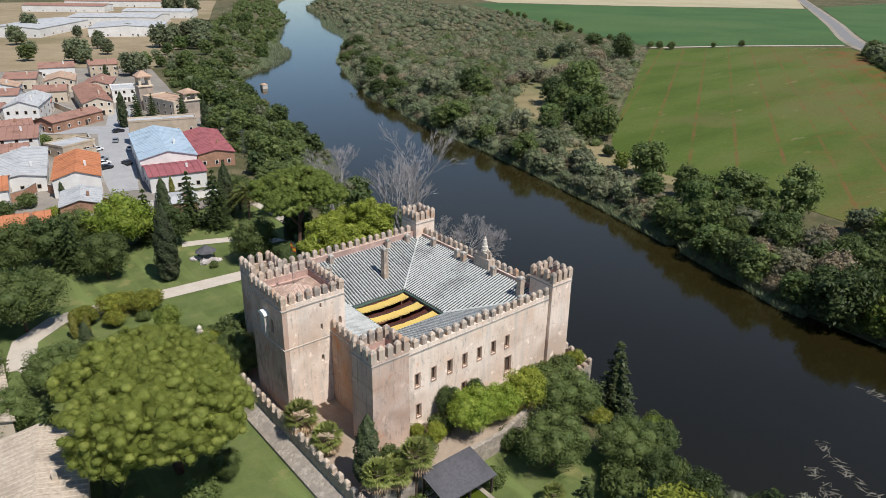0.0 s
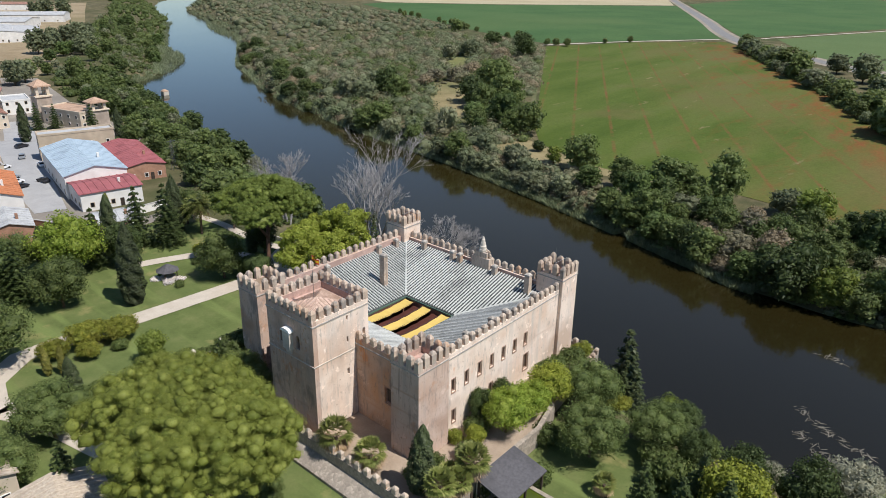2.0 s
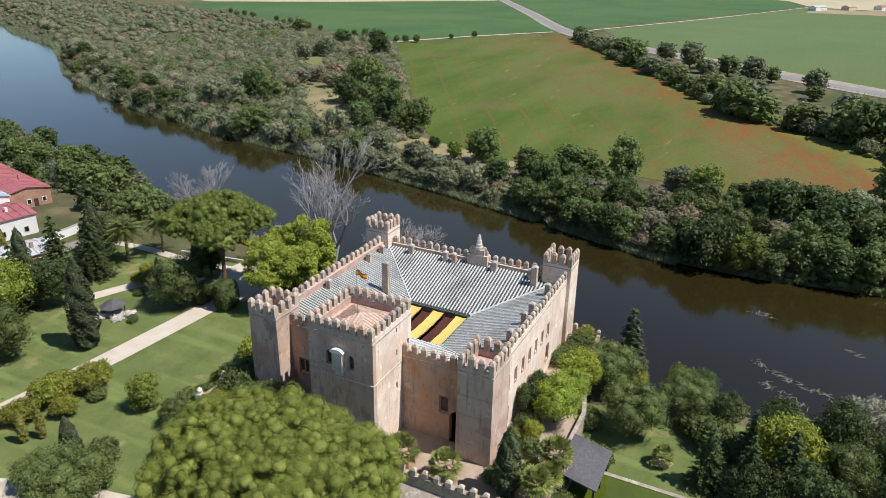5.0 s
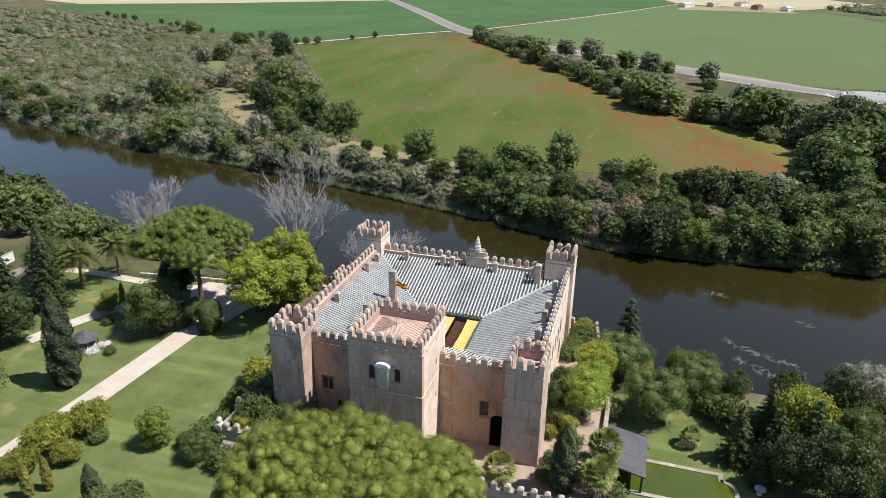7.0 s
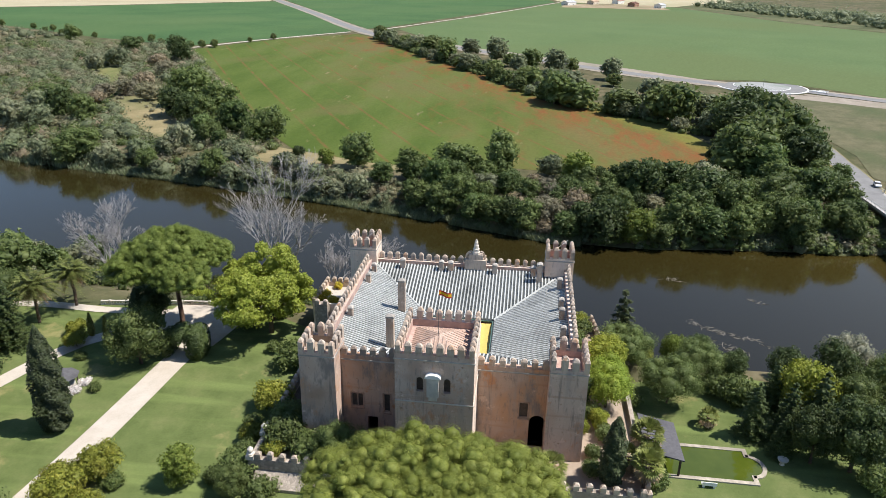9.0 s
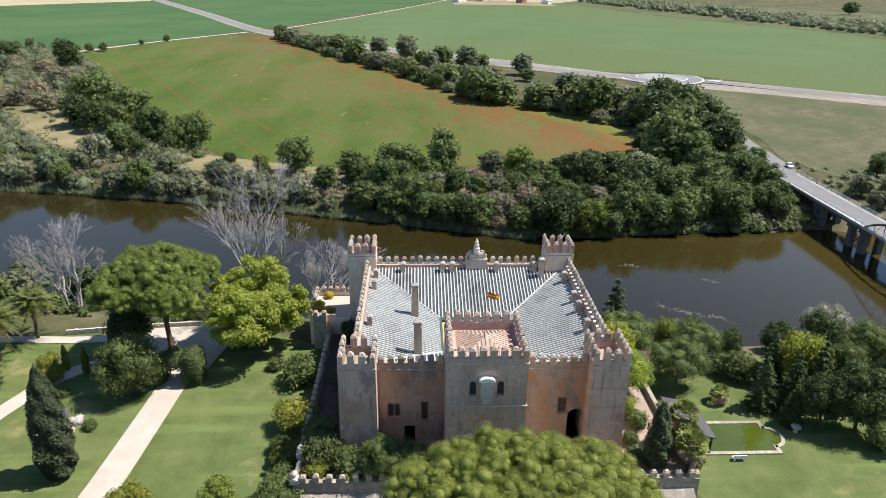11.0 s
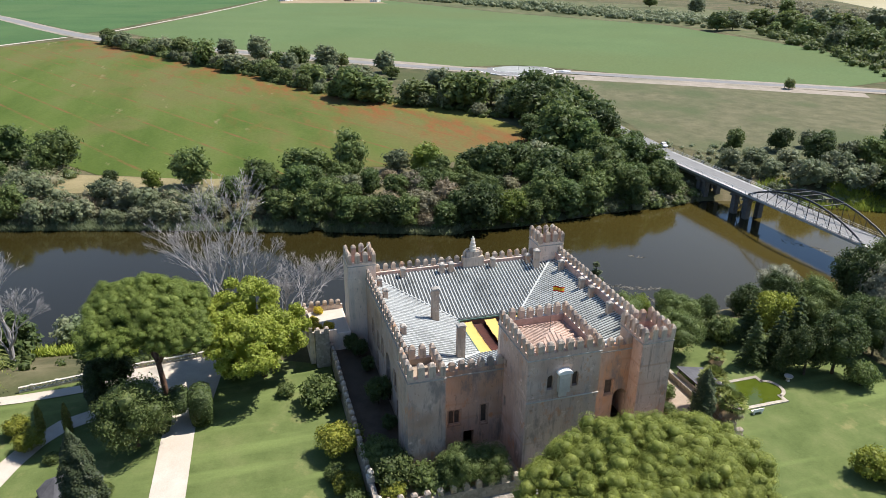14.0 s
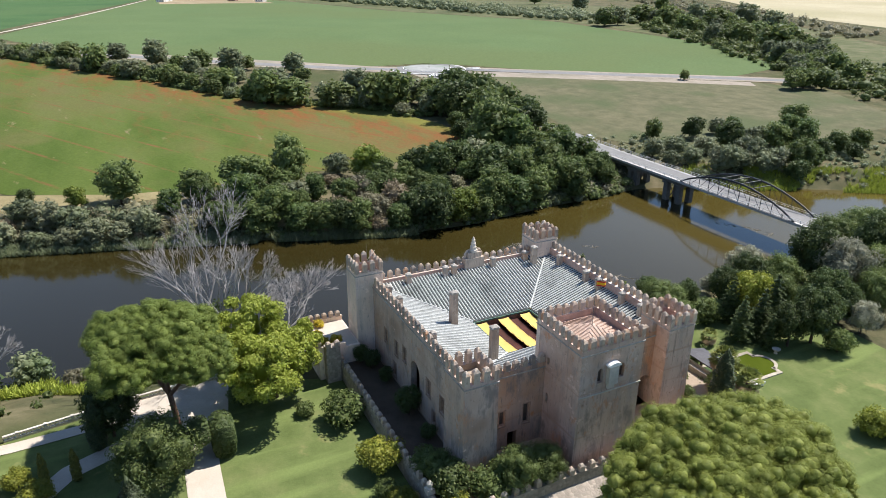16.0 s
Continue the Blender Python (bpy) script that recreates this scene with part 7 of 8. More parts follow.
def stand(keys, spots, group, base):
    """Trees of some kinds, each at its own spot with its own crown radius; base is the radius of the kinds as built."""
    low = 0.82 if "hedgerow" in group or "woods" in group else 0.97
    for k, (x, y, r) in enumerate(spots):
        plant(keys[k % len(keys)], x, y, None, r / base * random.uniform(1.0, 1.1) * (1.25 if low < 0.9 else 1.05), group=group, tall=low * random.uniform(0.88, 1.12), wide=random.uniform(0.84, 1.18))


stand(("gallery_a", "gallery_c", "gallery_d"), ((194, 127, 6.4), (186, 107, 4.5), (179, 115, 3.7), (189, 92, 6.8), (193, 77, 6.3), (173, 96, 4.7), (164, 94, 4.8), (165, 88, 4.9), (160, 83, 4.8), (158, 77, 4.5), (167, 101, 4.3), (173, 74, 3.8), (173, 55, 3.6), (154, 67, 4.1), (151, 56, 4.2), (150, 30, 4.0), (201, -4, 9.1), (194, -9, 7.9), (164, 7, 6.1), (154, 24, 4.8), (153, 17, 5.2), (154, 8, 5.0), (167, -5, 6.2), (178, -18, 6.0), (160, -3, 5.2), (154, -7, 5.0), (154, -7, 4.0), (161, -20, 4.2), (184, -10, 6.1), (163, -24, 3.8),), "trees along the far bank", 4.6)
stand(("gallery_b",), ((206, 152, 2.0), (156, 71, 4.2), (197, 43, 2.0), (180, 32, 6.4), (184, 22, 5.4), (182, 38, 4.5), (150, 46, 5.8), (154, 50, 4.7), (183, 19, 4.7), (170, 13, 6.5), (152, 45, 5.5),), "trees along the far bank", 4.1)
stand(("gallery_e",), ((190, 51, 5.0), (150, 36, 4.6), (150, 38, 4.3), (196, 139, 3.1),), "trees along the far bank", 4.6)
stand(("willow_a", "willow_b"), ((183, 163, 4.0), (185, 170, 4.1), (183, 157, 3.9), (190, 152, 4.0), (185, 146, 4.0), (182, 140, 4.3), (176, 135, 3.9), (179, 149, 2.8), (177, 141, 3.1), (197, 171, 3.7), (176, 123, 3.9), (175, 121, 3.6), (173, 81, 4.5), (196, 60, 4.5), (190, 10, 5.0), (150, 36, 1.9), (174, 129, 3.2), (169, 113, 3.2),), "willows along the far bank", 3.6)
stand(("tamarisk_a", "tamarisk_b"), ((170, 62, 4.4), (163, 70, 3.8), (160, 62, 3.7), (162, 53, 4.4), (157, 60, 3.8), (153, 62, 2.9), (167, 30, 2.9), (186, 65, 2.6),), "tamarisks along the far bank", 3.2)
stand(("gallery_b", "hedge_b"), ((275, -26, 8.5), (284, -35, 7.5), (266, -15, 8.0), (258, -29, 8.0), (262, -39, 6.5), (247, -34, 7.0), (232, -31, 7.0), (288, -18, 6.5), (252, -17, 8.0), (238, -20, 8.0), (222, -30, 7.0), (226, -16, 7.5), (214, -28, 6.5), (296, -26, 5.5)), "tall dark trees by the bridge road", 4.1)
stand(("hedge_a", "hedge_c"), ((280, -14, 6.0), (294, -11, 6.2), (292, 9, 7.7), (321, 7, 6.5), (301, 24, 6.6), (398, 21, 5.5), (376, 21, 3.7), (328, 49, 7.0), (361, 70, 6.8), (419, 54, 7.1), (424, 43, 4.0), (414, 77, 4.8), (392, 90, 5.5), (453, 93, 7.0), (406, 99, 3.0), (480, 113, 5.7), (476, 141, 7.1), (537, 185, 5.3), (567, 198, 4.7),), "hedgerow trees along the road", 4.6)
stand(("hedge_b",), ((284, 3, 7.6), (312, 45, 7.0), (320, 56, 6.8), (435, 68, 5.1), (448, 126, 6.8), (518, 167, 4.7), (326, 61, 4.0), (437, 82, 4.0),), "hedgerow trees along the road", 4.1)
stand(("hedge_w",), ((317, 25, 4.9), (381, 57, 4.2), (416, 108, 5.7), (436, 116, 4.6), (502, 155, 5.8), (534, 176, 4.1), (297, 20, 3.3), (398, 72, 3.7),), "hedgerow trees along the road", 3.8)
stand(("gallery_a", "gallery_d"), ((192, -75, 3.8), (188, -116, 3.3), (162, -111, 5.5), (172, -131, 4.9), (183, -149, 5.2), (158, -124, 5.3), (138, -95, 5.0), (137, -101, 3.9),), "trees beyond the bridge", 4.6)
stand(("gallery_b",), ((187, -92, 4.1), (170, -94, 4.7), (134, -89, 3.8),), "trees beyond the bridge", 4.1)
stand(("willow_a", "willow_b"), ((172, -57, 3.9), (171, -67, 4.4), (168, -79, 4.2), (188, -108, 3.9), (150, -83, 5.7), (170, -110, 4.8), (149, -69, 5.2), (159, -64, 4.2), (148, -57, 3.2), (148, -76, 4.9), (141, -87, 5.0), (161, -56, 3.2), (142, -82, 4.2),), "trees beyond the bridge", 3.6)
stand(("hedge_a", "hedge_b", "hedge_c"), ((561, -427, 10.5), (507, -401, 8.5), (542, -451, 10.5), (495, -426, 10.5), (500, -451, 10.5), (528, -507, 10.5), (410, -371, 8.2), (421, -400, 10.5), (483, -493, 10.5), (364, -353, 10.5), (388, -396, 10.5), (330, -323, 6.9), (250, -233, 5.2), (580, -359, 10.3), (585, -381, 7.6), (605, -429, 9.7), (737, -581, 10.5), (796, -488, 9.1), (959, -522, 8.0), (536, -391, 6.6), (439, -365, 6.6), (421, -365, 6.5),), "woods at the end of the pale field", 4.6)
stand(("gallery_a", "gallery_c", "gallery_d"), ((283, 231, 9.4), (256, 204, 7.8), (230, 187, 6.7), (224, 170, 6.8), (218, 174, 4.4), (221, 196, 5.0), (217, 191, 4.5), (187, 177, 4.7), (211, 185, 3.9), (238, 258, 5.9), (198, 239, 5.1), (201, 241, 4.4),), "copse and trees round the clearing", 4.6)
stand(("gallery_b", "gallery_a"), ((260, 228, 7.2), (240, 205, 6.0), (251, 218, 5.5), (193, 205, 3.7), (243, 272, 6.8), (202, 234, 5.2), (410, 300, 7.6), (490, 431, 5.5), (450, 358, 5.8),), "copse and trees round the clearing", 4.4)
stand(("willow_a", "willow_b"), ((201, 201, 4.7), (188, 185, 4.8), (199, 212, 4.1), (192, 201, 2.9), (227, 283, 5.8), (200, 249, 4.2), (205, 268, 3.8), (195, 218, 3.6), (204, 238, 4.0), (385, 330, 6.6), (366, 333, 5.6), (213, 283, 4.2), (207, 199, 5.2), (202, 178, 3.8), (254, 289, 6.3), (229, 273, 6.3), (198, 224, 4.5), (201, 252, 5.2)), "copse and trees round the clearing", 3.6)
stand(("tamarisk_a", "tamarisk_b"), ((302, 275, 5.1), (322, 277, 5.3), (290, 258, 5.1), (383, 301, 6.1), (293, 282, 4.9), (281, 279, 4.2), (357, 282, 5.1),), "copse and trees round the clearing", 3.2)
strew(["gallery_b", "willow_a", "gallery_a", "willow_b", "tamarisk_b"], 60, ((195, 330, 285, 520), lambda x, y: far_bank(y) + 3 < x < far_bank(y) + 26), (0.7, 1.25), "trees along the far bank", 89, 5.0)
strew(["gallery_d", "gallery_b", "gallery_a", "gallery_c"], 44, ((150, 262, -38, 34), lambda x, y: far_bank(y) + 4 < x and (-30 if x < 200 else -40) < y < 26 - (x - 165) * 0.44), (0.7, 1.1), "tall dark trees by the bridge road", 83, 5.2)
strew(["gallery_d", "gallery_a", "gallery_c", "gallery_b"], 34, ((150, 206, 14, 106), lambda x, y: far_bank(y) + 5 < x < far_bank(y) + 34), (0.62, 0.95), "trees along the far bank", 81, 5.5)
strew(["hedge_a", "hedge_w", "hedge_b", "hedge_c"], 64, ((262, 566, -20, 206), lambda x, y: abs(y - float(np.interp(x, HEDGE_X, HEDGE_Y))) < 8), (0.6, 1.0), "hedgerow trees along the road", 90, 4.5)
strew(["hedge_a", "hedge_b", "hedge_c", "hedge_b"], 105, ((240, 610, -500, -222), lambda x, y: -52 < y - float(np.interp(x, (244, 320, 400, 470, 535, 600), (-230, -314, -376, -404, -414, -436))) < 6), (0.9, 1.7), "woods at the end of the pale field", 91, 7.5)
strew(["gallery_a", "willow_b", "gallery_b"], 30, ((96, 190, -300, -112), lambda x, y: far_bank(y) + 3 < x < far_bank(y) + 50), (0.7, 1.1), "trees beyond the bridge", 85, 7.0)
strew(["hedge_b", "hedge_a"], 18, ((470, 630, 300, 700), lambda x, y: abs(x - np.interp(y, [322, 427, 625, 700], [478, 516, 612, 650])) < 8), (0.5, 0.8), "trees at the scrub edge", 88, 8.0)
strew(["willow_a", "willow_b", "tamarisk_a", "tamarisk_b"], 46, ((140, 206, -14, 185), lambda x, y: far_bank(y) + 2.2 < x < far_bank(y) + 9), (0.45, 0.85), "bushes along the far bank", 82, 4.0)
for x, y, s in ((298, -196, 0.7), (480, 318, 0.7), (520, 296, 0.5), (540, 284, 0.6)):
    plant("hedge_a", x, y, None, s)


def scrub(name, count, box, inside, material, seed, label, size=(1.1, 2.6), blades=22, flat=False):
    """Low scrub too thick to count."""
    global RNG
    RNG = np.random.default_rng(seed)
    fo = Foliage()
    made = 0
    while made < count:
        x, y = RNG.uniform(box[0], box[1]), RNG.uniform(box[2], box[3])
        if not inside(x, y):
            continue
        made += 1
        s = RNG.uniform(*size)
        s *= 0.75 + 0.6 * noise.noise((x / 28, y / 28, seed)) ** 2 * 3
        if flat:
            grow = RNG.uniform(0.85, 1.5, 2)
            fo.lobe((x, y, land(x, y) + s * 0.25), (s * grow[0], s * grow[1], s * 0.85), int(blades * (0.5 + 0.3 * s)), 0.06 * s + 0.17, True, -0.05)
        else:
            fo.lobe((x, y, land(x, y) + s * 0.45), (s * 1.1, s * 1.1, s * 0.85), int(blades * 1.3), 0.13 * s + 0.15, True, -0.2)
    ob = new(name, fo.mesh(name, material))
    return tagged(ob, label, "scrub", kind="stuff")


def inside_outline(x, y, ring):
    odd = False
    for (ax, ay), (bx, by) in zip(ring, ring[1:] + ring[:1]):
        if (ay > y) != (by > y) and x < ax + (y - ay) * (bx - ax) / (by - ay):
            odd = not odd
    return odd


def field_west(y):
    return float(np.interp(y, [170, 322, 430, 628, 900, 1200], [226, 470, 514, 612, 690, 900]))


def in_scrub(x, y):
    clear = inside_outline(x, y, CLEARING) or inside_outline(x, y, FAR_CLEARING)
    return far_bank(y) + 2 < x < field_west(y) - 4 and not clear


drape("scrub_ground", [(192, 180), (214, 168), (240, 178), (474, 326), (512, 430), (608, 628), (686, 900), (890, 1200), (715, 1200), (572, 1030), (450, 742), (394, 622), (288, 464), (236, 350), (214, 290), (200, 235)], 0.07, SCRUBGROUND, "olive-grey ground under the scrub", "scrub", cuts=())
scrub("scrub", 480, (185, 480, 165, 460), in_scrub, L_OLIVE, 91, "dense olive-brown riverside scrub", (1.6, 5.6), 70, True)
scrub("scrub", 300, (185, 480, 165, 460), in_scrub, L_TAN, 122, "pale tan riverside scrub", (1.4, 4.6), 70, True)
scrub("scrub", 760, (185, 480, 165, 460), in_scrub, L_SAGE, 92, "dense grey-green riverside scrub", (1.6, 6.0), 70, True)
scrub("scrub", 300, (185, 480, 165, 460), in_scrub, L_BROAD, 118, "dense green riverside scrub", (1.8, 5.6), 70, True)
scrub("scrub", 800, (280, 800, 460, 1200), in_scrub, L_OLIVE, 93, "distant olive-brown scrub", (2.4, 5.6), 34, True)
scrub("scrub", 900, (280, 800, 460, 1200), in_scrub, L_SAGE, 94, "distant green scrub", (2.4, 6.4), 34, True)
scrub("distant_woods", 560, (180, 700, -620, -200), lambda x, y: abs((y + 300) + 0.42 * (x - 240)) < 46, L_MID, 111, "distant green woods beyond the fields", (2.6, 7.0), 34)
scrub("distant_woods", 620, (600, 1250, -520, -150), lambda x, y: -90 < (y + 384) - 0.26 * (x - 610) < 22, L_SAGE, 112, "distant grey-green scrub beyond the fields", (3.2, 8.4), 30)
scrub("distant_woods", 380, (420, 1300, -900, -420), lambda x, y: abs((y + 520) + 0.5 * (x - 420)) < 60, L_OLIVE, 113, "distant grey-green woods beyond the fields", (3.2, 6.4), 40)
scrub("undergrowth", 500, (146, 330, -40, 92), lambda x, y: far_bank(y) + 0.6 < x < far_bank(y) + 16 and y > -34, L_BROAD, 114, "leafy undergrowth on the far bank", (1.0, 2.6))
scrub("undergrowth", 500, (146, 330, -40, 190), lambda x, y: far_bank(y) + 2 < x < far_bank(y) + (30 if y < 92 else 14) and y > -34, L_OLIVE, 115, "brownish undergrowth on the far bank", (0.9, 2.2))
scrub("undergrowth", 700, (146, 330, -40, 190), lambda x, y: far_bank(y) + 0.6 < x < far_bank(y) + (20 if y < 92 else 14) and y > -34, L_SAGE, 95, "tangled undergrowth on the far bank", (0.8, 1.8))
scrub("undergrowth", 450, (120, 240, -240, -40), lambda x, y: far_bank(y) + 2 < x < far_bank(y) + 60 and y < -52, L_WILLOW, 96, "tangled undergrowth beyond the bridge", (0.9, 2.0))
scrub("undergrowth", 500, (70, 180, 104, 420), lambda x, y: near_bank(y) - 26 < x < near_bank(y) - 0.5 and x > 77, L_BROAD, 97, "green undergrowth on the town bank", (0.7, 1.7))
scrub("undergrowth", 200, (30, 96, -60, 24), lambda x, y: near_bank(y) - 30 < x < near_bank(y) - 0.5 and x > 40, L_MID, 98, "green undergrowth by the water", (0.8, 1.6))


def reeds(name, count, inside, box, seed, label, height=(1.2, 2.4), material=None, gaps=-0.12):
    """A fringe of standing reed blades at the water's edge."""
    global RNG
    RNG = np.random.default_rng(seed)
    pts = []
    while len(pts) < count:
        x, y = RNG.uniform(box[0], box[1]), RNG.uniform(box[2], box[3])
        if inside(x, y) and noise.noise((x / 11, y / 11, seed)) + 0.4 * noise.noise((x / 3, y / 3, seed)) > gaps:
            pts.append((x, y))
    p = np.array(pts)
    h = RNG.uniform(*height, len(p))
    a = RNG.uniform(0, 2 * math.pi, len(p))
    lean = RNG.normal(0, 0.45, (len(p), 2)) * h[:, None]
    w = 0.13
    z = np.array([max(WATER - 0.2, land(x, y)) for x, y in pts])
    dx, dy = np.cos(a) * w, np.sin(a) * w
    quads = np.stack([np.stack([p[:, 0] - dx, p[:, 1] - dy, z], 1), np.stack([p[:, 0] + dx, p[:, 1] + dy, z], 1),
                      np.stack([p[:, 0] + dx * 0.5 + lean[:, 0], p[:, 1] + dy * 0.5 + lean[:, 1], z + h], 1), np.stack([p[:, 0] - dx * 0.5 + lean[:, 0], p[:, 1] - dy * 0.5 + lean[:, 1], z + h], 1)], 1)
    fo = Foliage()
    fo.v.append(quads.reshape(-1, 3))
    fo.f4.append(np.arange(4 * len(p)).reshape(-1, 4))
    ob = new(name, fo.mesh(name, material or L_REED))
    return tagged(ob, label, "reeds", kind="stuff")


reeds("reeds", 16000, lambda x, y: far_bank(y) - 1.6 < x < far_bank(y) + 2.4, (140, 200, 52, 215), 101, "pale green reed fringe along the far bank", (1.0, 2.2), gaps=-0.5)
reeds("reeds", 7000, lambda x, y: near_bank(y) - 12 < x < near_bank(y) - 1, (84, 116, 128, 172), 102, "bright green marsh grass on the near bank", (0.7, 1.6), L_MARSH)
reeds("reeds", 7000, lambda x, y: far_bank(y) - 3 < x < far_bank(y) + 12, (90, 170, -130, -50), 103, "bright green reed bed beyond the bridge", (1.0, 2.0), L_MARSH)

scrub("hedge_bottom", 420, (262, 566, -20, 206), lambda x, y: abs(y - float(np.interp(x, HEDGE_X, HEDGE_Y))) < 7, L_BROAD, 116, "low growth under the hedgerow", (1.2, 3.4))
scrub("clearing_tufts", 24, (200, 400, 160, 400), lambda x, y: inside_outline(x, y, CLEARING), L_OLIVE, 117, "scattered bushes in the clearing", (0.6, 1.8))


def floating_weed(name, line, count, spread, seed):
    """Pale drifting mats of weed lying on the water."""
    r = random.Random(seed)
    g = Geo()
    pts = curve_through(line, 0.5)
    for k in range(count):
        p = r.choice(pts) + Vector((r.gauss(0, spread), r.gauss(0, spread)))
        a, ln, w = r.gauss(2.2, 0.9), r.uniform(0.25, 1.1), r.uniform(0.03, 0.12)
        c, s = math.cos(a), math.sin(a)
        ring = [(-ln, 0), (-ln * 0.4, -w), (ln * 0.5, -w * 0.7), (ln, 0), (ln * 0.3, w), (-ln * 0.5, w * 0.8)]
        q = [(p.x + c * u - s * v, p.y + s * u + c * v) for u, v in ring]
        g.prism(q, WATER - 0.02, WATER + 0.03 + 0.02 * r.random())
    ob = new(name, g.mesh(name, WEED))
    return tagged(ob, "pale mat of weed drifting on the river", "weed", kind="stuff")


WEED = plain("floating_weed", (0.14, 0.125, 0.10), 0.8, vary=0.3)
floating_weed("floating_weed", [(106, 30), (103.5, 26.5), (101, 22), (99.5, 18), (97, 16)], 70, 0.5, 1)
floating_weed("floating_weed", [(99, 28), (96, 25), (93.5, 21)], 50, 0.6, 2)
floating_weed("floating_weed", [(128, 33), (129, 30), (127, 28)], 20, 0.4, 3)
floating_weed("floating_weed", [(120, 14), (118, 11)], 12, 0.4, 4)
floating_weed("floating_weed", [(118, -34), (112, -38), (104, -42)], 40, 0.8, 5)

reeds("reeds", 9000, lambda x, y: near_bank(y) - 6 < x < near_bank(y) + 1.5, (108, 320, 180, 620), 104, "pale reed fringe along the town bank")
reeds("reeds", 9000, lambda x, y: far_bank(y) - 2 < x < far_bank(y) + (14 if 285 < y < 390 else 4), (184, 400, 215, 620), 105, "pale reed fringe along the far bank")

# the town bank is overgrown all along
scrub("undergrowth", 900, (70, 300, 150, 640), lambda x, y: near_bank(y) - 44 < x < near_bank(y) - 1 and not (y < 300 and x < 88) and not (y > 260 and y < 330 and x < 108), L_BROAD, 119, "green undergrowth on the town bank", (1.0, 2.6), 24)
scrub("undergrowth", 500, (70, 300, 150, 640), lambda x, y: near_bank(y) - 36 < x < near_bank(y) + 1 and not (y < 230 and x < 88), L_WILLOW, 120, "grey-green undergrowth on the town bank", (1.0, 2.4), 24)
scrub("undergrowth", 420, (230, 620, 560, 1150), lambda x, y: near_bank(y) - 70 < x < near_bank(y) - 2, L_BROAD, 121, "distant green growth on the town bank", (2.4, 4.6), 24)
reeds("reeds", 5000, lambda x, y: near_bank(y) - 4 < x < near_bank(y) + 16 * max(0, math.sin((y - 430) / 58.0)) ** 2 + 2, (180, 460, 430, 830), 106, "pale reed beds reaching into the river", (1.6, 3.0))
reeds("reeds", 5000, lambda x, y: far_bank(y) - 14 * max(0, math.sin((y - 560) / 100.0)) ** 2 - 1 < x < far_bank(y) + 8, (300, 640, 560, 1020), 107, "pale reed beds on the far bank", (1.8, 3.4))
strew(["town_a", "town_d", "willow_a", "willow_a"], 46, ((84, 170, 165, 420), lambda x, y: near_bank(y) - 40 < x < near_bank(y) - 3 and not (y < 262 and x < 94) and not (262 < y < 330 and x < 112)), (0.6, 1.0), "trees along the town bank", 77, 4.5)
strew(["town_a", "town_d", "willow_a"], 30, ((110, 330, 395, 800), lambda x, y: near_bank(y) - 75 < x < near_bank(y) - 3), (0.6, 1.1), "trees along the town bank", 78, 6.0)

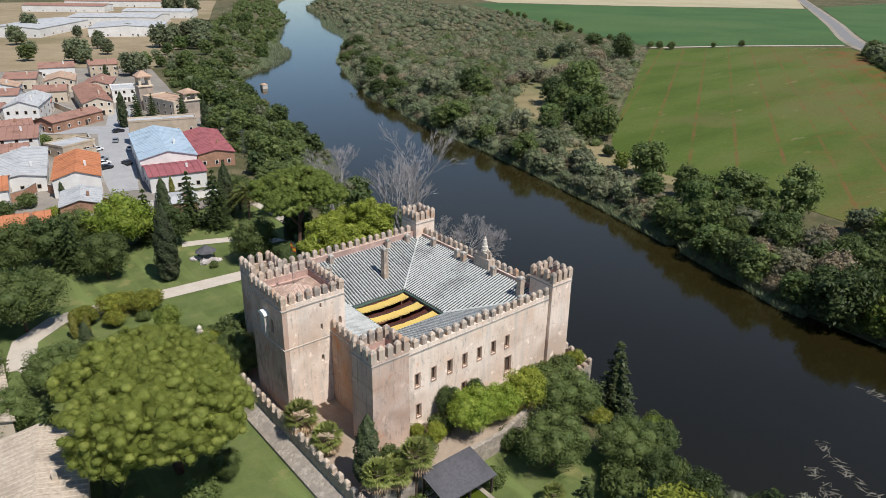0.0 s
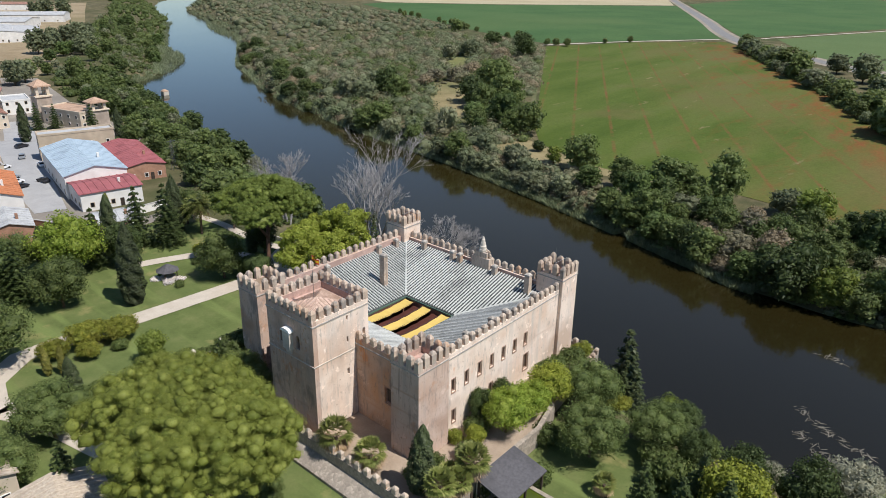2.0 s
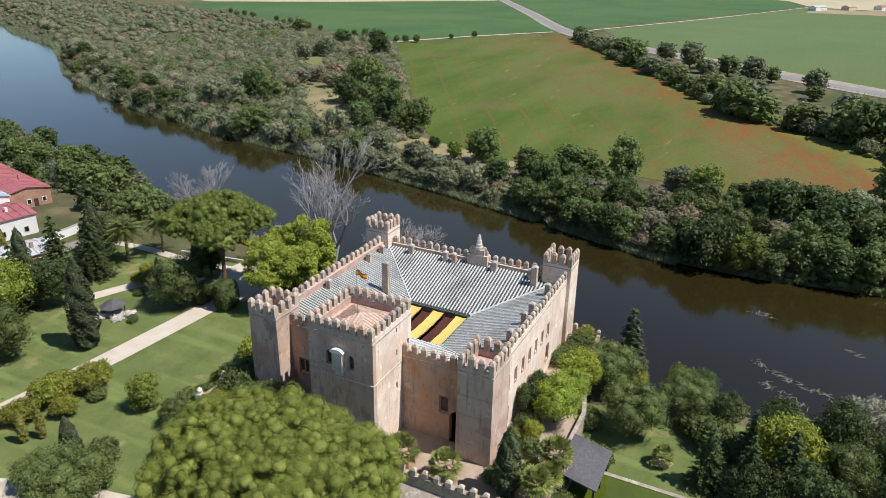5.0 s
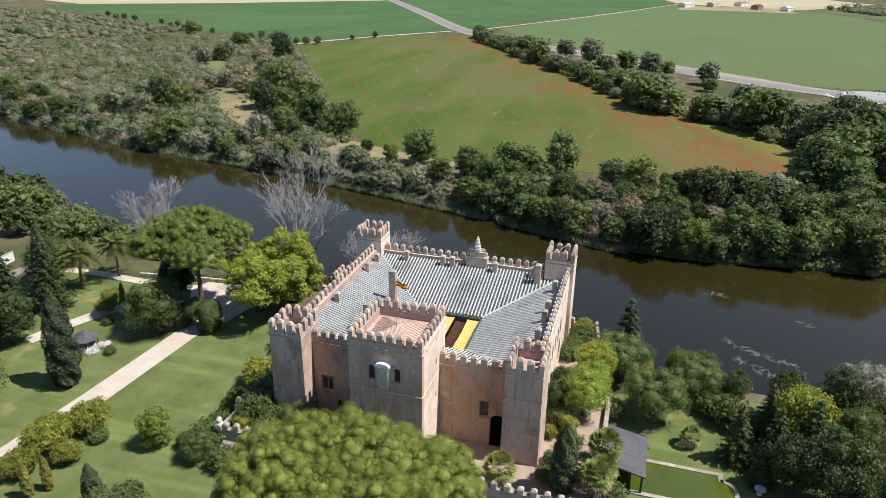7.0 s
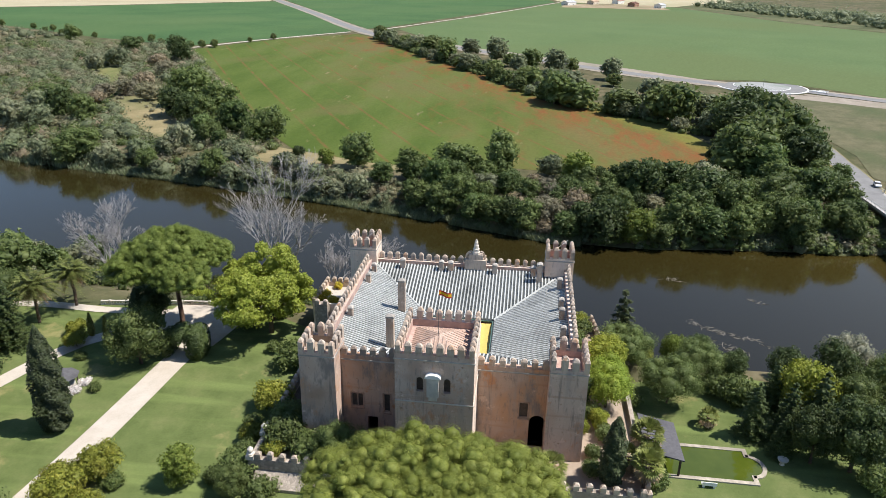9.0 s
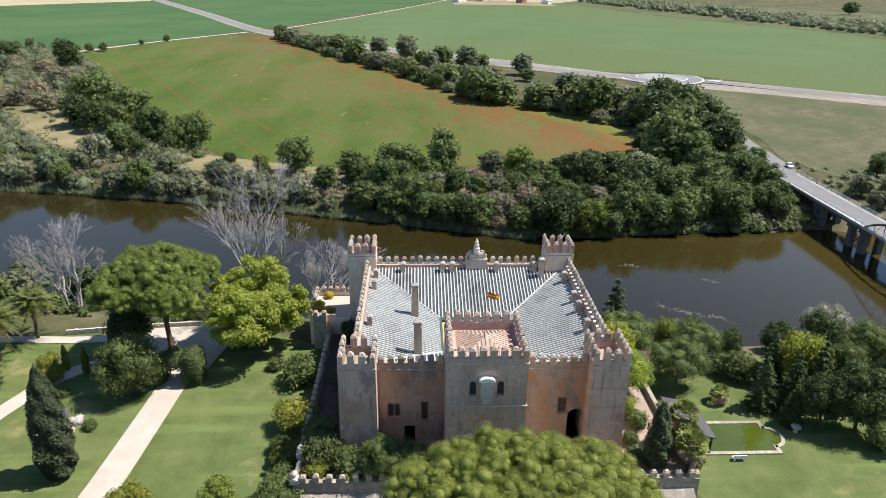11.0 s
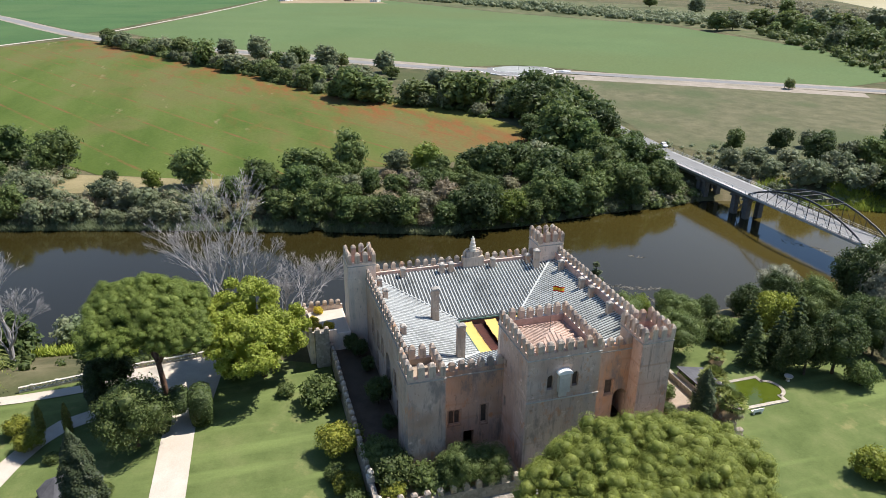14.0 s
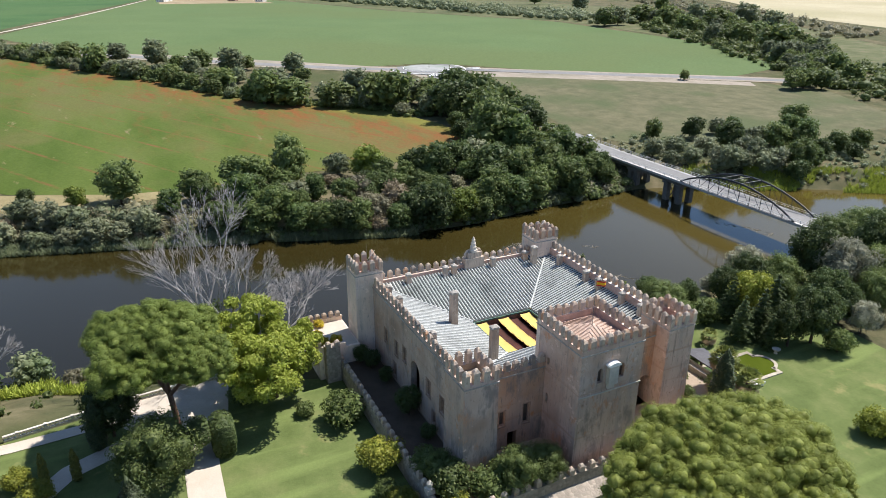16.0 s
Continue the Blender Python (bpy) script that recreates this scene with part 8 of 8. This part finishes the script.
# ---- the village ----
def house(x, y, w, d, eave, ridge, turn, wall, roof, label, storeys=2, along="x", windows=4, name="house", parapet=False):
    """A house: walls with set-in windows and a door, a pitched roof with overhang, and a chimney. x, y: middle; along: the ridge's way."""
    z = land(x, y)
    t = thing(name, (x, y, z), label, "house" if name == "house" else name.replace("_", " "))
    t.rotation_euler.z = radians(turn)
    P = Matrix()
    hw, hd = w / 2, d / 2
    part("wall", Geo().box(-hw, -hd, -0.5, hw, hd, eave), wall, t, placed=P)
    o = 0.35
    g = Geo()
    if parapet:
        part("parapet", Geo().box(-hw - 0.1, -hd - 0.1, eave, hw + 0.1, -hd + 0.25, eave + 0.6).box(-hw - 0.1, hd - 0.25, eave, hw + 0.1, hd + 0.1, eave + 0.6).box(-hw - 0.1, -hd + 0.25, eave, -hw + 0.25, hd - 0.25, eave + 0.6).box(hw - 0.25, -hd + 0.25, eave, hw + 0.1, hd - 0.25, eave + 0.6), wall, t, placed=P)
        r = part("roof", Geo().box(-hw + 0.25, -hd + 0.25, eave, hw - 0.25, hd - 0.25, eave + 0.15), roof, t, placed=P)
    else:
        def slab(a, b, c, e):
            n = [(p[0], p[1], p[2] - 0.18) for p in (a, b, c, e)]
            g.add([a, b, c, e] + n, [(0, 1, 2, 3), (7, 6, 5, 4), (0, 4, 5, 1), (1, 5, 6, 2), (2, 6, 7, 3), (3, 7, 4, 0)])
        if along == "x":
            slab((-hw - o, -hd - o, eave), (hw + o, -hd - o, eave), (hw + o, 0, ridge), (-hw - o, 0, ridge))
            slab((hw + o, hd + o, eave), (-hw - o, hd + o, eave), (-hw - o, 0, ridge), (hw + o, 0, ridge))
            gables = [[(s * hw, -hd, eave), (s * hw, hd, eave), (s * hw, 0, ridge - 0.2)] for s in (-1, 1)]
        else:
            slab((hw + o, -hd - o, eave), (hw + o, hd + o, eave), (0, hd + o, ridge), (0, -hd - o, ridge))
            slab((-hw - o, hd + o, eave), (-hw - o, -hd - o, eave), (0, -hd - o, ridge), (0, hd + o, ridge))
            gables = [[(-hw, s * hd, eave), (hw, s * hd, eave), (0, s * hd, ridge - 0.2)] for s in (-1, 1)]
        r = part("roof", g, roof, t, placed=P)
        for q in gables:
            part("gable", Geo().add(q, [(0, 1, 2)]), wall, t, placed=P)
        rows = int((w if along == "x" else d) / (0.9 if y < 130 else 1.8))
        for k in range(rows if eave < 9 and w < 20 and y < 340 else 0):
            u = -((w if along == "x" else d) / 2) + (k + 0.5) * (w if along == "x" else d) / rows
            q = Geo()
            for s in (-1, 1):
                if along == "x":
                    q.tube([(u, s * (hd + o), eave + 0.04), (u, 0, ridge + 0.04)], [0.11, 0.11], 4)
                else:
                    q.tube([(s * (hw + o), u, eave + 0.04), (0, u, ridge + 0.04)], [0.11, 0.11], 4)
            part("cover_rib", q, roof, r, placed=P)
    n = 0
    for side in range(4):
        span = w if side % 2 == 0 else d
        count = max(1, min(windows, int(span / 2.6)))
        for s in range(storeys):
            for k in range(count):
                u = -span / 2 + span * (k + 0.5) / count
                z0 = 0.9 + s * 2.9
                if z0 + 1.3 > eave:
                    continue
                a = {0: (u, -hd), 1: (hw, u), 2: (u, hd), 3: (-hw, u)}[side]
                fx, fy = (0.55, 0.07) if side % 2 == 0 else (0.07, 0.55)
                fr = part("window", Geo().box(a[0] - fx, a[1] - fy, z0, a[0] + fx, a[1] + fy, z0 + 1.3), WHITEWASH if wall is not HOUSE_WHITE else HOUSE_OCHRE, t, placed=P)
                gx, gy = (0.42, 0.10) if side % 2 == 0 else (0.10, 0.42)
                part("pane", Geo().box(a[0] - gx, a[1] - gy, z0 + 0.12, a[0] + gx, a[1] + gy, z0 + 1.18), GLASSY, fr, placed=P)
    part("door", Geo().box(hw * 0.3 - 0.5, -hd - 0.09, 0, hw * 0.3 + 0.5, -hd + 0.1, 2.1), DARKWOOD, t, placed=P)
    if not parapet:
        part("chimney", Geo().box(hw * 0.4 - 0.3, -hd * 0.4 - 0.3, eave, hw * 0.4 + 0.3, -hd * 0.4 + 0.3, ridge + 0.7), wall, t, placed=P)
    return t


# the hall with its pale blue and red sheet roof
house(65.9, 217.6, 15.6, 36.0, 6.4, 8.4, -12, HOUSE_WHITE, SHEET_BLUE, "white hall with a pale blue sheet roof", 1, "y", 6, "hall")
house(61.3, 193.6, 15.0, 12.6, 4.8, 5.8, -10, HOUSE_WHITE, SHEET_RED, "white annex with a red sheet roof", 1, "x", 3, "annex")
house(81.5, 220.0, 11.0, 33.0, 4.4, 5.6, -13, HOUSE_BRICK, SHEET_RED, "brick building with a red sheet roof", 1, "y", 3, "annex")
house(76.0, 245.5, 22.0, 6.0, 8.0, 9.0, -15, HOUSE_OCHRE, SHEET_GREY, "pale ochre building with a flat roof", 2, "x", 5, "hall", True)
house(39.8, 210.0, 11.6, 25.0, 5.2, 7.2, -14, HOUSE_WHITE, TILE_ORANGE, "white house with a bright orange tiled roof", 1, "y", 3)
house(34.0, 182.0, 9.0, 13.0, 4.6, 6.0, -14, HOUSE_BRICK, SHEET_GREY, "brick outbuilding with a grey corrugated roof", 1, "y", 2, "outbuilding")
house(19.0, 172.0, 12.0, 12.0, 4.4, 6.2, -10, HOUSE_BRICK, TILE_ORANGE, "brick house with an orange tiled roof", 1, "x", 3)
house(29.0, 226.0, 12.0, 34.0, 4.4, 5.4, -12, HOUSE_WHITE, SHEET_GREY, "long white shed with a grey roof", 1, "y", 3, "shed")
house(55.5, 290.0, 24.0, 9.0, 4.0, 5.6, 32, HOUSE_BRICK, TILE_BROWN, "low brick house with a brown tiled roof", 1, "x", 5)
house(47.0, 315.0, 12.0, 26.0, 6.6, 8.8, -22, HOUSE_WHITE, SHEET_GREY, "white house with a grey roof and balcony", 2, "y", 4)
house(72.5, 325.0, 11.0, 44.0, 5.4, 7.4, -8, HOUSE_CREAM, TILE_BROWN, "row of cream houses with brown tiled roofs", 2, "y", 5)
house(33.0, 266.0, 16.0, 22.0, 5.2, 7.0, -14, HOUSE_WHITE, TILE_BROWN, "white house with a brown tiled roof", 2, "x", 4)
house(14.0, 206.0, 16.0, 14.0, 5.0, 6.8, -10, HOUSE_WHITE, TILE_ORANGE, "white house with an orange tiled roof", 2, "x", 4)
house(95.0, 293.5, 11.0, 22.0, 6.0, 7.0, 14, HOUSE_CREAM, TILE_CLAY, "cream stone church with a flat roof", 2, "y", 5, "church", True)
house(59, 396, 14, 18, 5, 7, -20, HOUSE_CREAM, TILE_BROWN, "cream village house with a brown tiled roof", 2, "x", 4)
house(80, 424, 17, 12, 5, 7.2, -12, HOUSE_WHITE, TILE_BROWN, "white village house with a brown tiled roof", 2, "x", 4)
house(72, 378, 13, 20, 5.4, 7.4, -15, HOUSE_CREAM, TILE_CLAY, "cream village house with an old tiled roof", 2, "y", 4)
house(100, 412, 14, 12, 6.5, 8.6, -8, HOUSE_OCHRE, TILE_BROWN, "ochre house with a shallow brown roof", 2, "x", 4)
house(84, 357, 12, 22, 5.4, 7.4, -22, HOUSE_CREAM, TILE_BROWN, "cream house with a brown tiled roof", 2, "y", 4)
house(88, 334, 10, 14, 5.4, 6.6, -12, HOUSE_WHITE, SHEET_GREY, "white house with a pale roof terrace", 2, "y", 3, "house", True)
house(53, 326, 8, 10, 4.6, 6.2, -14, HOUSE_BRICK, TILE_ORANGE, "brick house with an orange tiled roof", 2, "x", 3)
house(33, 281, 17, 12, 5.0, 6.6, -6, HOUSE_BRICK, TILE_BROWN, "brick house with a brown tiled roof", 1, "x", 3)
house(27, 246, 14, 12, 4.6, 6.0, -12, HOUSE_BRICK, TILE_BROWN, "low brick house with a brown tiled roof", 1, "x", 3)
house(46, 247, 12, 9, 3.6, 4.4, 25, HOUSE_OCHRE, SHEET_GREY, "ochre store with a flat grey roof", 1, "x", 2, "shed", True)
house(42, 350, 16, 12, 5.0, 7.0, -20, HOUSE_WHITE, TILE_BROWN, "white village house with a brown tiled roof", 2, "x", 4)
house(46, 372, 15, 13, 5.0, 7.0, -18, HOUSE_WHITE, TILE_CLAY, "white village house with an old tiled roof", 2, "y", 4)
house(31, 318, 14, 16, 5.0, 7.0, -18, HOUSE_WHITE, TILE_BROWN, "white village house with a brown tiled roof", 2, "y", 4)
house(62, 350, 13, 14, 5.0, 6.8, -16, HOUSE_CREAM, TILE_BROWN, "cream village house with a brown tiled roof", 2, "x", 3)
house(40, 398, 15, 12, 5.0, 6.8, -22, HOUSE_WHITE, TILE_CLAY, "white village house with an old tiled roof", 2, "x", 4)
house(54, 172, 9, 9, 3.2, 4.2, -14, HOUSE_BRICK, SHEET_GREY, "brick lean-to with a pale sheet roof", 1, "x", 2, "outbuilding")
r = random.Random(17)
for k in range(24):
    x, y = -42 + 17 * (k % 4) + r.uniform(-3, 3), 232 + 36 * (k // 4) + r.uniform(-7, 7)
    house(x, y, r.uniform(9, 15), r.uniform(9, 16), r.uniform(4.5, 7), r.uniform(7.4, 9), r.uniform(-25, 10), r.choice((HOUSE_WHITE, HOUSE_CREAM, HOUSE_WHITE, HOUSE_OCHRE)), r.choice((TILE_BROWN, TILE_CLAY, TILE_BROWN, TILE_ORANGE)),
          "village house with a tiled roof", 2, r.choice("xy"), 3)
for x, y, w, d, turn in ((181, 636, 56, 58, -22), (121, 682, 44, 92, -36), (205, 745, 80, 50, -34), (262, 800, 70, 40, -30), (60, 760, 60, 60, -35), (280, 1000, 130, 36, -32), (200, 930, 90, 30, -34)):
    house(x, y, w, d, 7.0, 9.0, turn, HOUSE_WHITE, SHEET_GREY if y < 900 else TILE_BROWN, "large white industrial shed with a pale roof" if y < 900 else "long brown-roofed works building", 1, "x" if w > d else "y", 6, "shed")


def yard_wall(line, high, material, label):
    """A garden wall with a coping, along a line."""
    t = thing("yard_wall", (*line[0], land(*line[0])), label, "wall", "village yard walls")
    for p, q in zip(line, line[1:]):
        way = math.atan2(q[1] - p[1], q[0] - p[0])
        ln = math.hypot(q[0] - p[0], q[1] - p[1])
        cx, cy = (p[0] + q[0]) / 2, (p[1] + q[1]) / 2
        z = land(cx, cy)
        part("wall_run", Geo().box(cx - ln / 2, cy - 0.15, z - 0.4, cx + ln / 2, cy + 0.15, z + high, way), material, t)
        part("coping", Geo().box(cx - ln / 2, cy - 0.22, z + high, cx + ln / 2, cy + 0.22, z + high + 0.12, way), CONCRETE, t)


yard_wall([(10, 197), (25, 204), (31, 212)], 2.6, HOUSE_BRICK, "red brick yard wall between houses")
yard_wall([(31, 206), (38, 190), (44, 176), (30, 172)], 2.4, HOUSE_BRICK, "red brick yard wall beside the outbuilding")
yard_wall([(40, 236), (52, 240), (55, 262), (40, 270)], 2.6, HOUSE_OCHRE, "ochre plaster wall round a bare yard")
yard_wall([(14, 230), (20, 250), (16, 270)], 2.2, HOUSE_CREAM, "cream plaster yard wall")
yard_wall([(62, 300), (58, 340), (52, 380)], 2.2, HOUSE_CREAM, "cream plaster wall along the street")
yard_wall([(44, 176), (72, 178)], 2.0, HOUSE_WHITE, "white wall at the end of the garden")
for x, y, k, f in ((41, 262, "shrub", 1.3), (45, 257, "shrub", 1.0), (24, 196, "shrub", 1.2), (18, 190, "shrub", 1.4), (28, 184, "lime_shrub", 0.8), (12, 188, "shrub", 1.2), (33, 199, "cypress_small", 0.5), (36, 204, "cypress_small", 0.5), (56, 181, "cypress_thin", 1.2), (22, 226, "shrub", 0.8), (24, 160, "round_dark", 0.7), (10, 164, "round_dark", 0.8)):
    plant(k, x, y, None, f)


def bell_tower(x, y, w, high, label):
    z = land(x, y)
    t = thing("bell_tower", (x, y, z), label, "tower")
    h = w / 2
    part("shaft", Geo().box(x - h, y - h, z - 0.5, x + h, y + h, z + high * 0.62), TOWERSTONE, t)
    for a, b in ((-1, -1), (1, -1), (1, 1), (-1, 1)):
        part("belfry_pier", Geo().box(x + a * h * 0.7 - 0.5, y + b * h * 0.7 - 0.5, z + high * 0.62, x + a * h * 0.7 + 0.5, y + b * h * 0.7 + 0.5, z + high * 0.84), HOUSE_CREAM, t)
    part("cornice", Geo().box(x - h * 1.15, y - h * 1.15, z + high * 0.6, x + h * 1.15, y + h * 1.15, z + high * 0.63), HOUSE_CREAM, t)
    part("roof", Geo().box(x - h * 1.15, y - h * 1.15, z + high * 0.84, x + h * 1.15, y + h * 1.15, z + high * 0.87).pyramid(x - h * 1.1, y - h * 1.1, x + h * 1.1, y + h * 1.1, z + high * 0.87, z + high, 0.1), TILE_CLAY, t)


bell_tower(89.4, 307.5, 5.6, 16, "square stone and brick church tower with an open belfry")
bell_tower(98.6, 281.0, 6.0, 11.5, "small square masonry tower with a tiled cap")

drape("village_ground", [(-60, 172), (46, 176), (50, 166), (70, 172), (92, 200), (104, 260), (110, 330), (128, 420), (96, 446), (-60, 470)], 0.06, TOWNGROUND, "dusty village ground between houses", "ground", cuts=())
drape("village_street", [(44, 196), (51, 194), (56, 212), (66, 250), (76, 276), (84, 312), (76, 314), (66, 282), (40, 292), (36, 284), (60, 270), (47, 216)], 0.14, STREET, "pale grey asphalt village street and parking", "street", cuts=())
drape("fallow_land", [(-200, 474), (94, 450), (130, 424), (160, 480), (220, 600), (300, 760), (360, 900), (440, 1080), (-200, 1200)], 0.06, TANLAND, "dry bare land beyond the village", "meadow", cuts=())
strew(["hedge_a", "hedge_c", "hedge_b"], 16, ((-30, 210, 380, 640), lambda x, y: x < near_bank(y) - 20 and y > 440), (0.8, 1.3), "village trees", 75, 14.0)
for x, y, k, f in ((71, 276, "cypress_tall", 0.85), (81, 292, "cedar", 0.75), (86, 289, "cedar", 0.70), (91, 268, "cedar", 0.85), (96, 259, "cypress_tall", 0.70), (94, 383, "cypress_small", 1.00), (95, 412, "cypress_small", 1.00)):
    plant(k, x, y, None, f)
for x, y, s in ((112, 668, 1.7), (88, 588, 1.4), (103, 470, 1.5), (100, 474, 1.4), (111, 401, 1.3), (118, 408, 1.2), (168, 524, 1.7), (176, 518, 1.5), (204, 562, 1.5), (214, 570, 1.6), (194, 570, 1.3), (224, 580, 1.4), (298, 847, 1.9), (316, 850, 1.9), (284, 840, 1.7), (186, 500, 1.3)):
    plant("hedge_c", x, y, None, s, group="village trees")


def car(x, y, turn, paint, label):
    z = approach(x, y) + 0.1 if y < 0 else land(x, y) + 0.15
    t = thing("car", (x, y, z), label, "car", "parked cars")
    t.rotation_euler.z = radians(turn)
    P = Matrix()
    g = Geo()
    prof = [(-2.1, 0.35), (2.1, 0.35), (2.12, 0.7), (1.9, 0.85), (1.0, 0.95), (-1.8, 0.98), (-2.12, 0.85)]
    g.add([(u, -0.86, v) for u, v in prof] + [(u, 0.86, v) for u, v in prof], [tuple(range(6, -1, -1)), tuple(range(7, 14))] + [(k, (k + 1) % 7, 7 + (k + 1) % 7, 7 + k) for k in range(7)])
    part("body", g, paint, t, placed=P)
    c = [(0.95, 0.94), (0.35, 1.4), (-1.2, 1.42), (-1.75, 0.97)]
    h = Geo().add([(u, -0.78, v) for u, v in c] + [(u, 0.78, v) for u, v in c], [(3, 2, 1, 0), (4, 5, 6, 7), (0, 1, 5, 4), (2, 3, 7, 6)])
    part("windows", h, GLASSY, t, placed=P)
    part("car_roof", Geo().box(-1.2, -0.74, 1.4, 0.36, 0.74, 1.46), paint, t, placed=P)
    for u in (-1.3, 1.3):
        for v in (-0.8, 0.8):
            part("wheel", Geo().tube([(u, v - 0.1, 0.32), (u, v + 0.1, 0.32)], [0.32, 0.32], 10), RUBBER, t, placed=P)


for x, y, a, paint, label in ((56.2, 222.3, 100, CAR_BLACK, "black car driving slowly in the street"), (66.8, 268.4, 10, CAR_BLACK, "dark car parked across the street"), (61.8, 254.0, 70, CAR_SILVER, "silver car parked by the hall"), (53.3, 244.8, 20, CAR_WHITE, "white car parked in the row"),
                              (51.2, 231.6, 15, CAR_SILVER, "silver car parked in the row"), (50.4, 226.2, 15, CAR_WHITE, "white van-like car parked in the row"), (49.7, 220.8, 15, CAR_BLACK, "black car parked in the row"), (62.4, 240.0, 80, CAR_WHITE, "white car beside the hall wall"), (194.6, -44.6, 168, CAR_WHITE, "white car at the roadside by the bridge")):
    car(x, y, a, paint, label)

# the estate buildings close to the castle
house(4.6, 78.5, 9.5, 16.0, 4.4, 5.6, -12, HOUSE_CREAM, TILE_PALE, "estate building with an old pale tiled roof", 1, "y", 3)
house(0.2, 100.5, 9.0, 18.0, 4.6, 6.0, -4, HOUSE_CREAM, TILE_PALE, "long estate building with an old tiled roof", 1, "y", 3)


def pylon(x, y):
    z = land(x, y)
    t = thing("power_pole", (x, y, z), "lattice steel power pole near the river bank", "pole")
    for a, b in ((-1, -1), (1, -1), (1, 1), (-1, 1)):
        part("leg", Geo().tube([(x + a * 0.6, y + b * 0.6, z - 0.3), (x + a * 0.2, y + b * 0.2, z + 9.5)], [0.06, 0.04], 4), STEEL, t)
    for k in range(7):
        h, w = z + 0.6 + k * 1.3, 0.58 - 0.055 * k
        part("brace", Geo().tube([(x - w, y - w, h), (x + w, y - w, h + 1.2)], [0.03, 0.03], 3).tube([(x + w, y + w, h), (x - w, y + w, h + 1.2)], [0.03, 0.03], 3), STEEL, t)
    part("cross_arm", Geo().box(x - 1.4, y - 0.06, z + 8.8, x + 1.4, y + 0.06, z + 9.0), STEEL, t)


pylon(88.5, 208)


def gauge_hut(x, y):
    t = thing("river_marker", (x, y, WATER), "small stone marker standing in the river", "marker")
    part("plinth", Geo().box(x - 1.6, y - 1.6, WATER - 3, x + 1.6, y + 1.6, WATER + 2.2), ASHLAR, t)
    part("cap", Geo().pyramid(x - 1.8, y - 1.8, x + 1.8, y + 1.8, WATER + 2.2, WATER + 3.2, 0.3), TILE_CLAY, t)


gauge_hut(181.7, 388)

# far off beyond the pale field: a farm
drape("farm_yard", [(1111, 28), (1109, -70), (1094, -136), (1229, -134), (1240, 18)], 0.2, TANLAND, "bare tan farm yard", "yard", cuts=())
for (x, y), w, wall, roof in zip([(1189, 13), (1235, -30), (1283, -77), (1185, -91), (1155, -129)], (30, 22, 26, 18, 20), (HOUSE_WHITE, HOUSE_CREAM, HOUSE_WHITE, HOUSE_BRICK, HOUSE_WHITE), (SHEET_GREY, TILE_CLAY, TILE_BROWN, TILE_BROWN, SHEET_GREY)):
    house(x, y, w, 12, 5.0, 7.5, -30, wall, roof, "distant farm building with a pitched roof", 1, "x", 3, "farmhouse")

for key in PLANTS:
    if key not in USED:
        for o in (*PLANTS[key].children_recursive, PLANTS[key]):
            bpy.data.objects.remove(o)
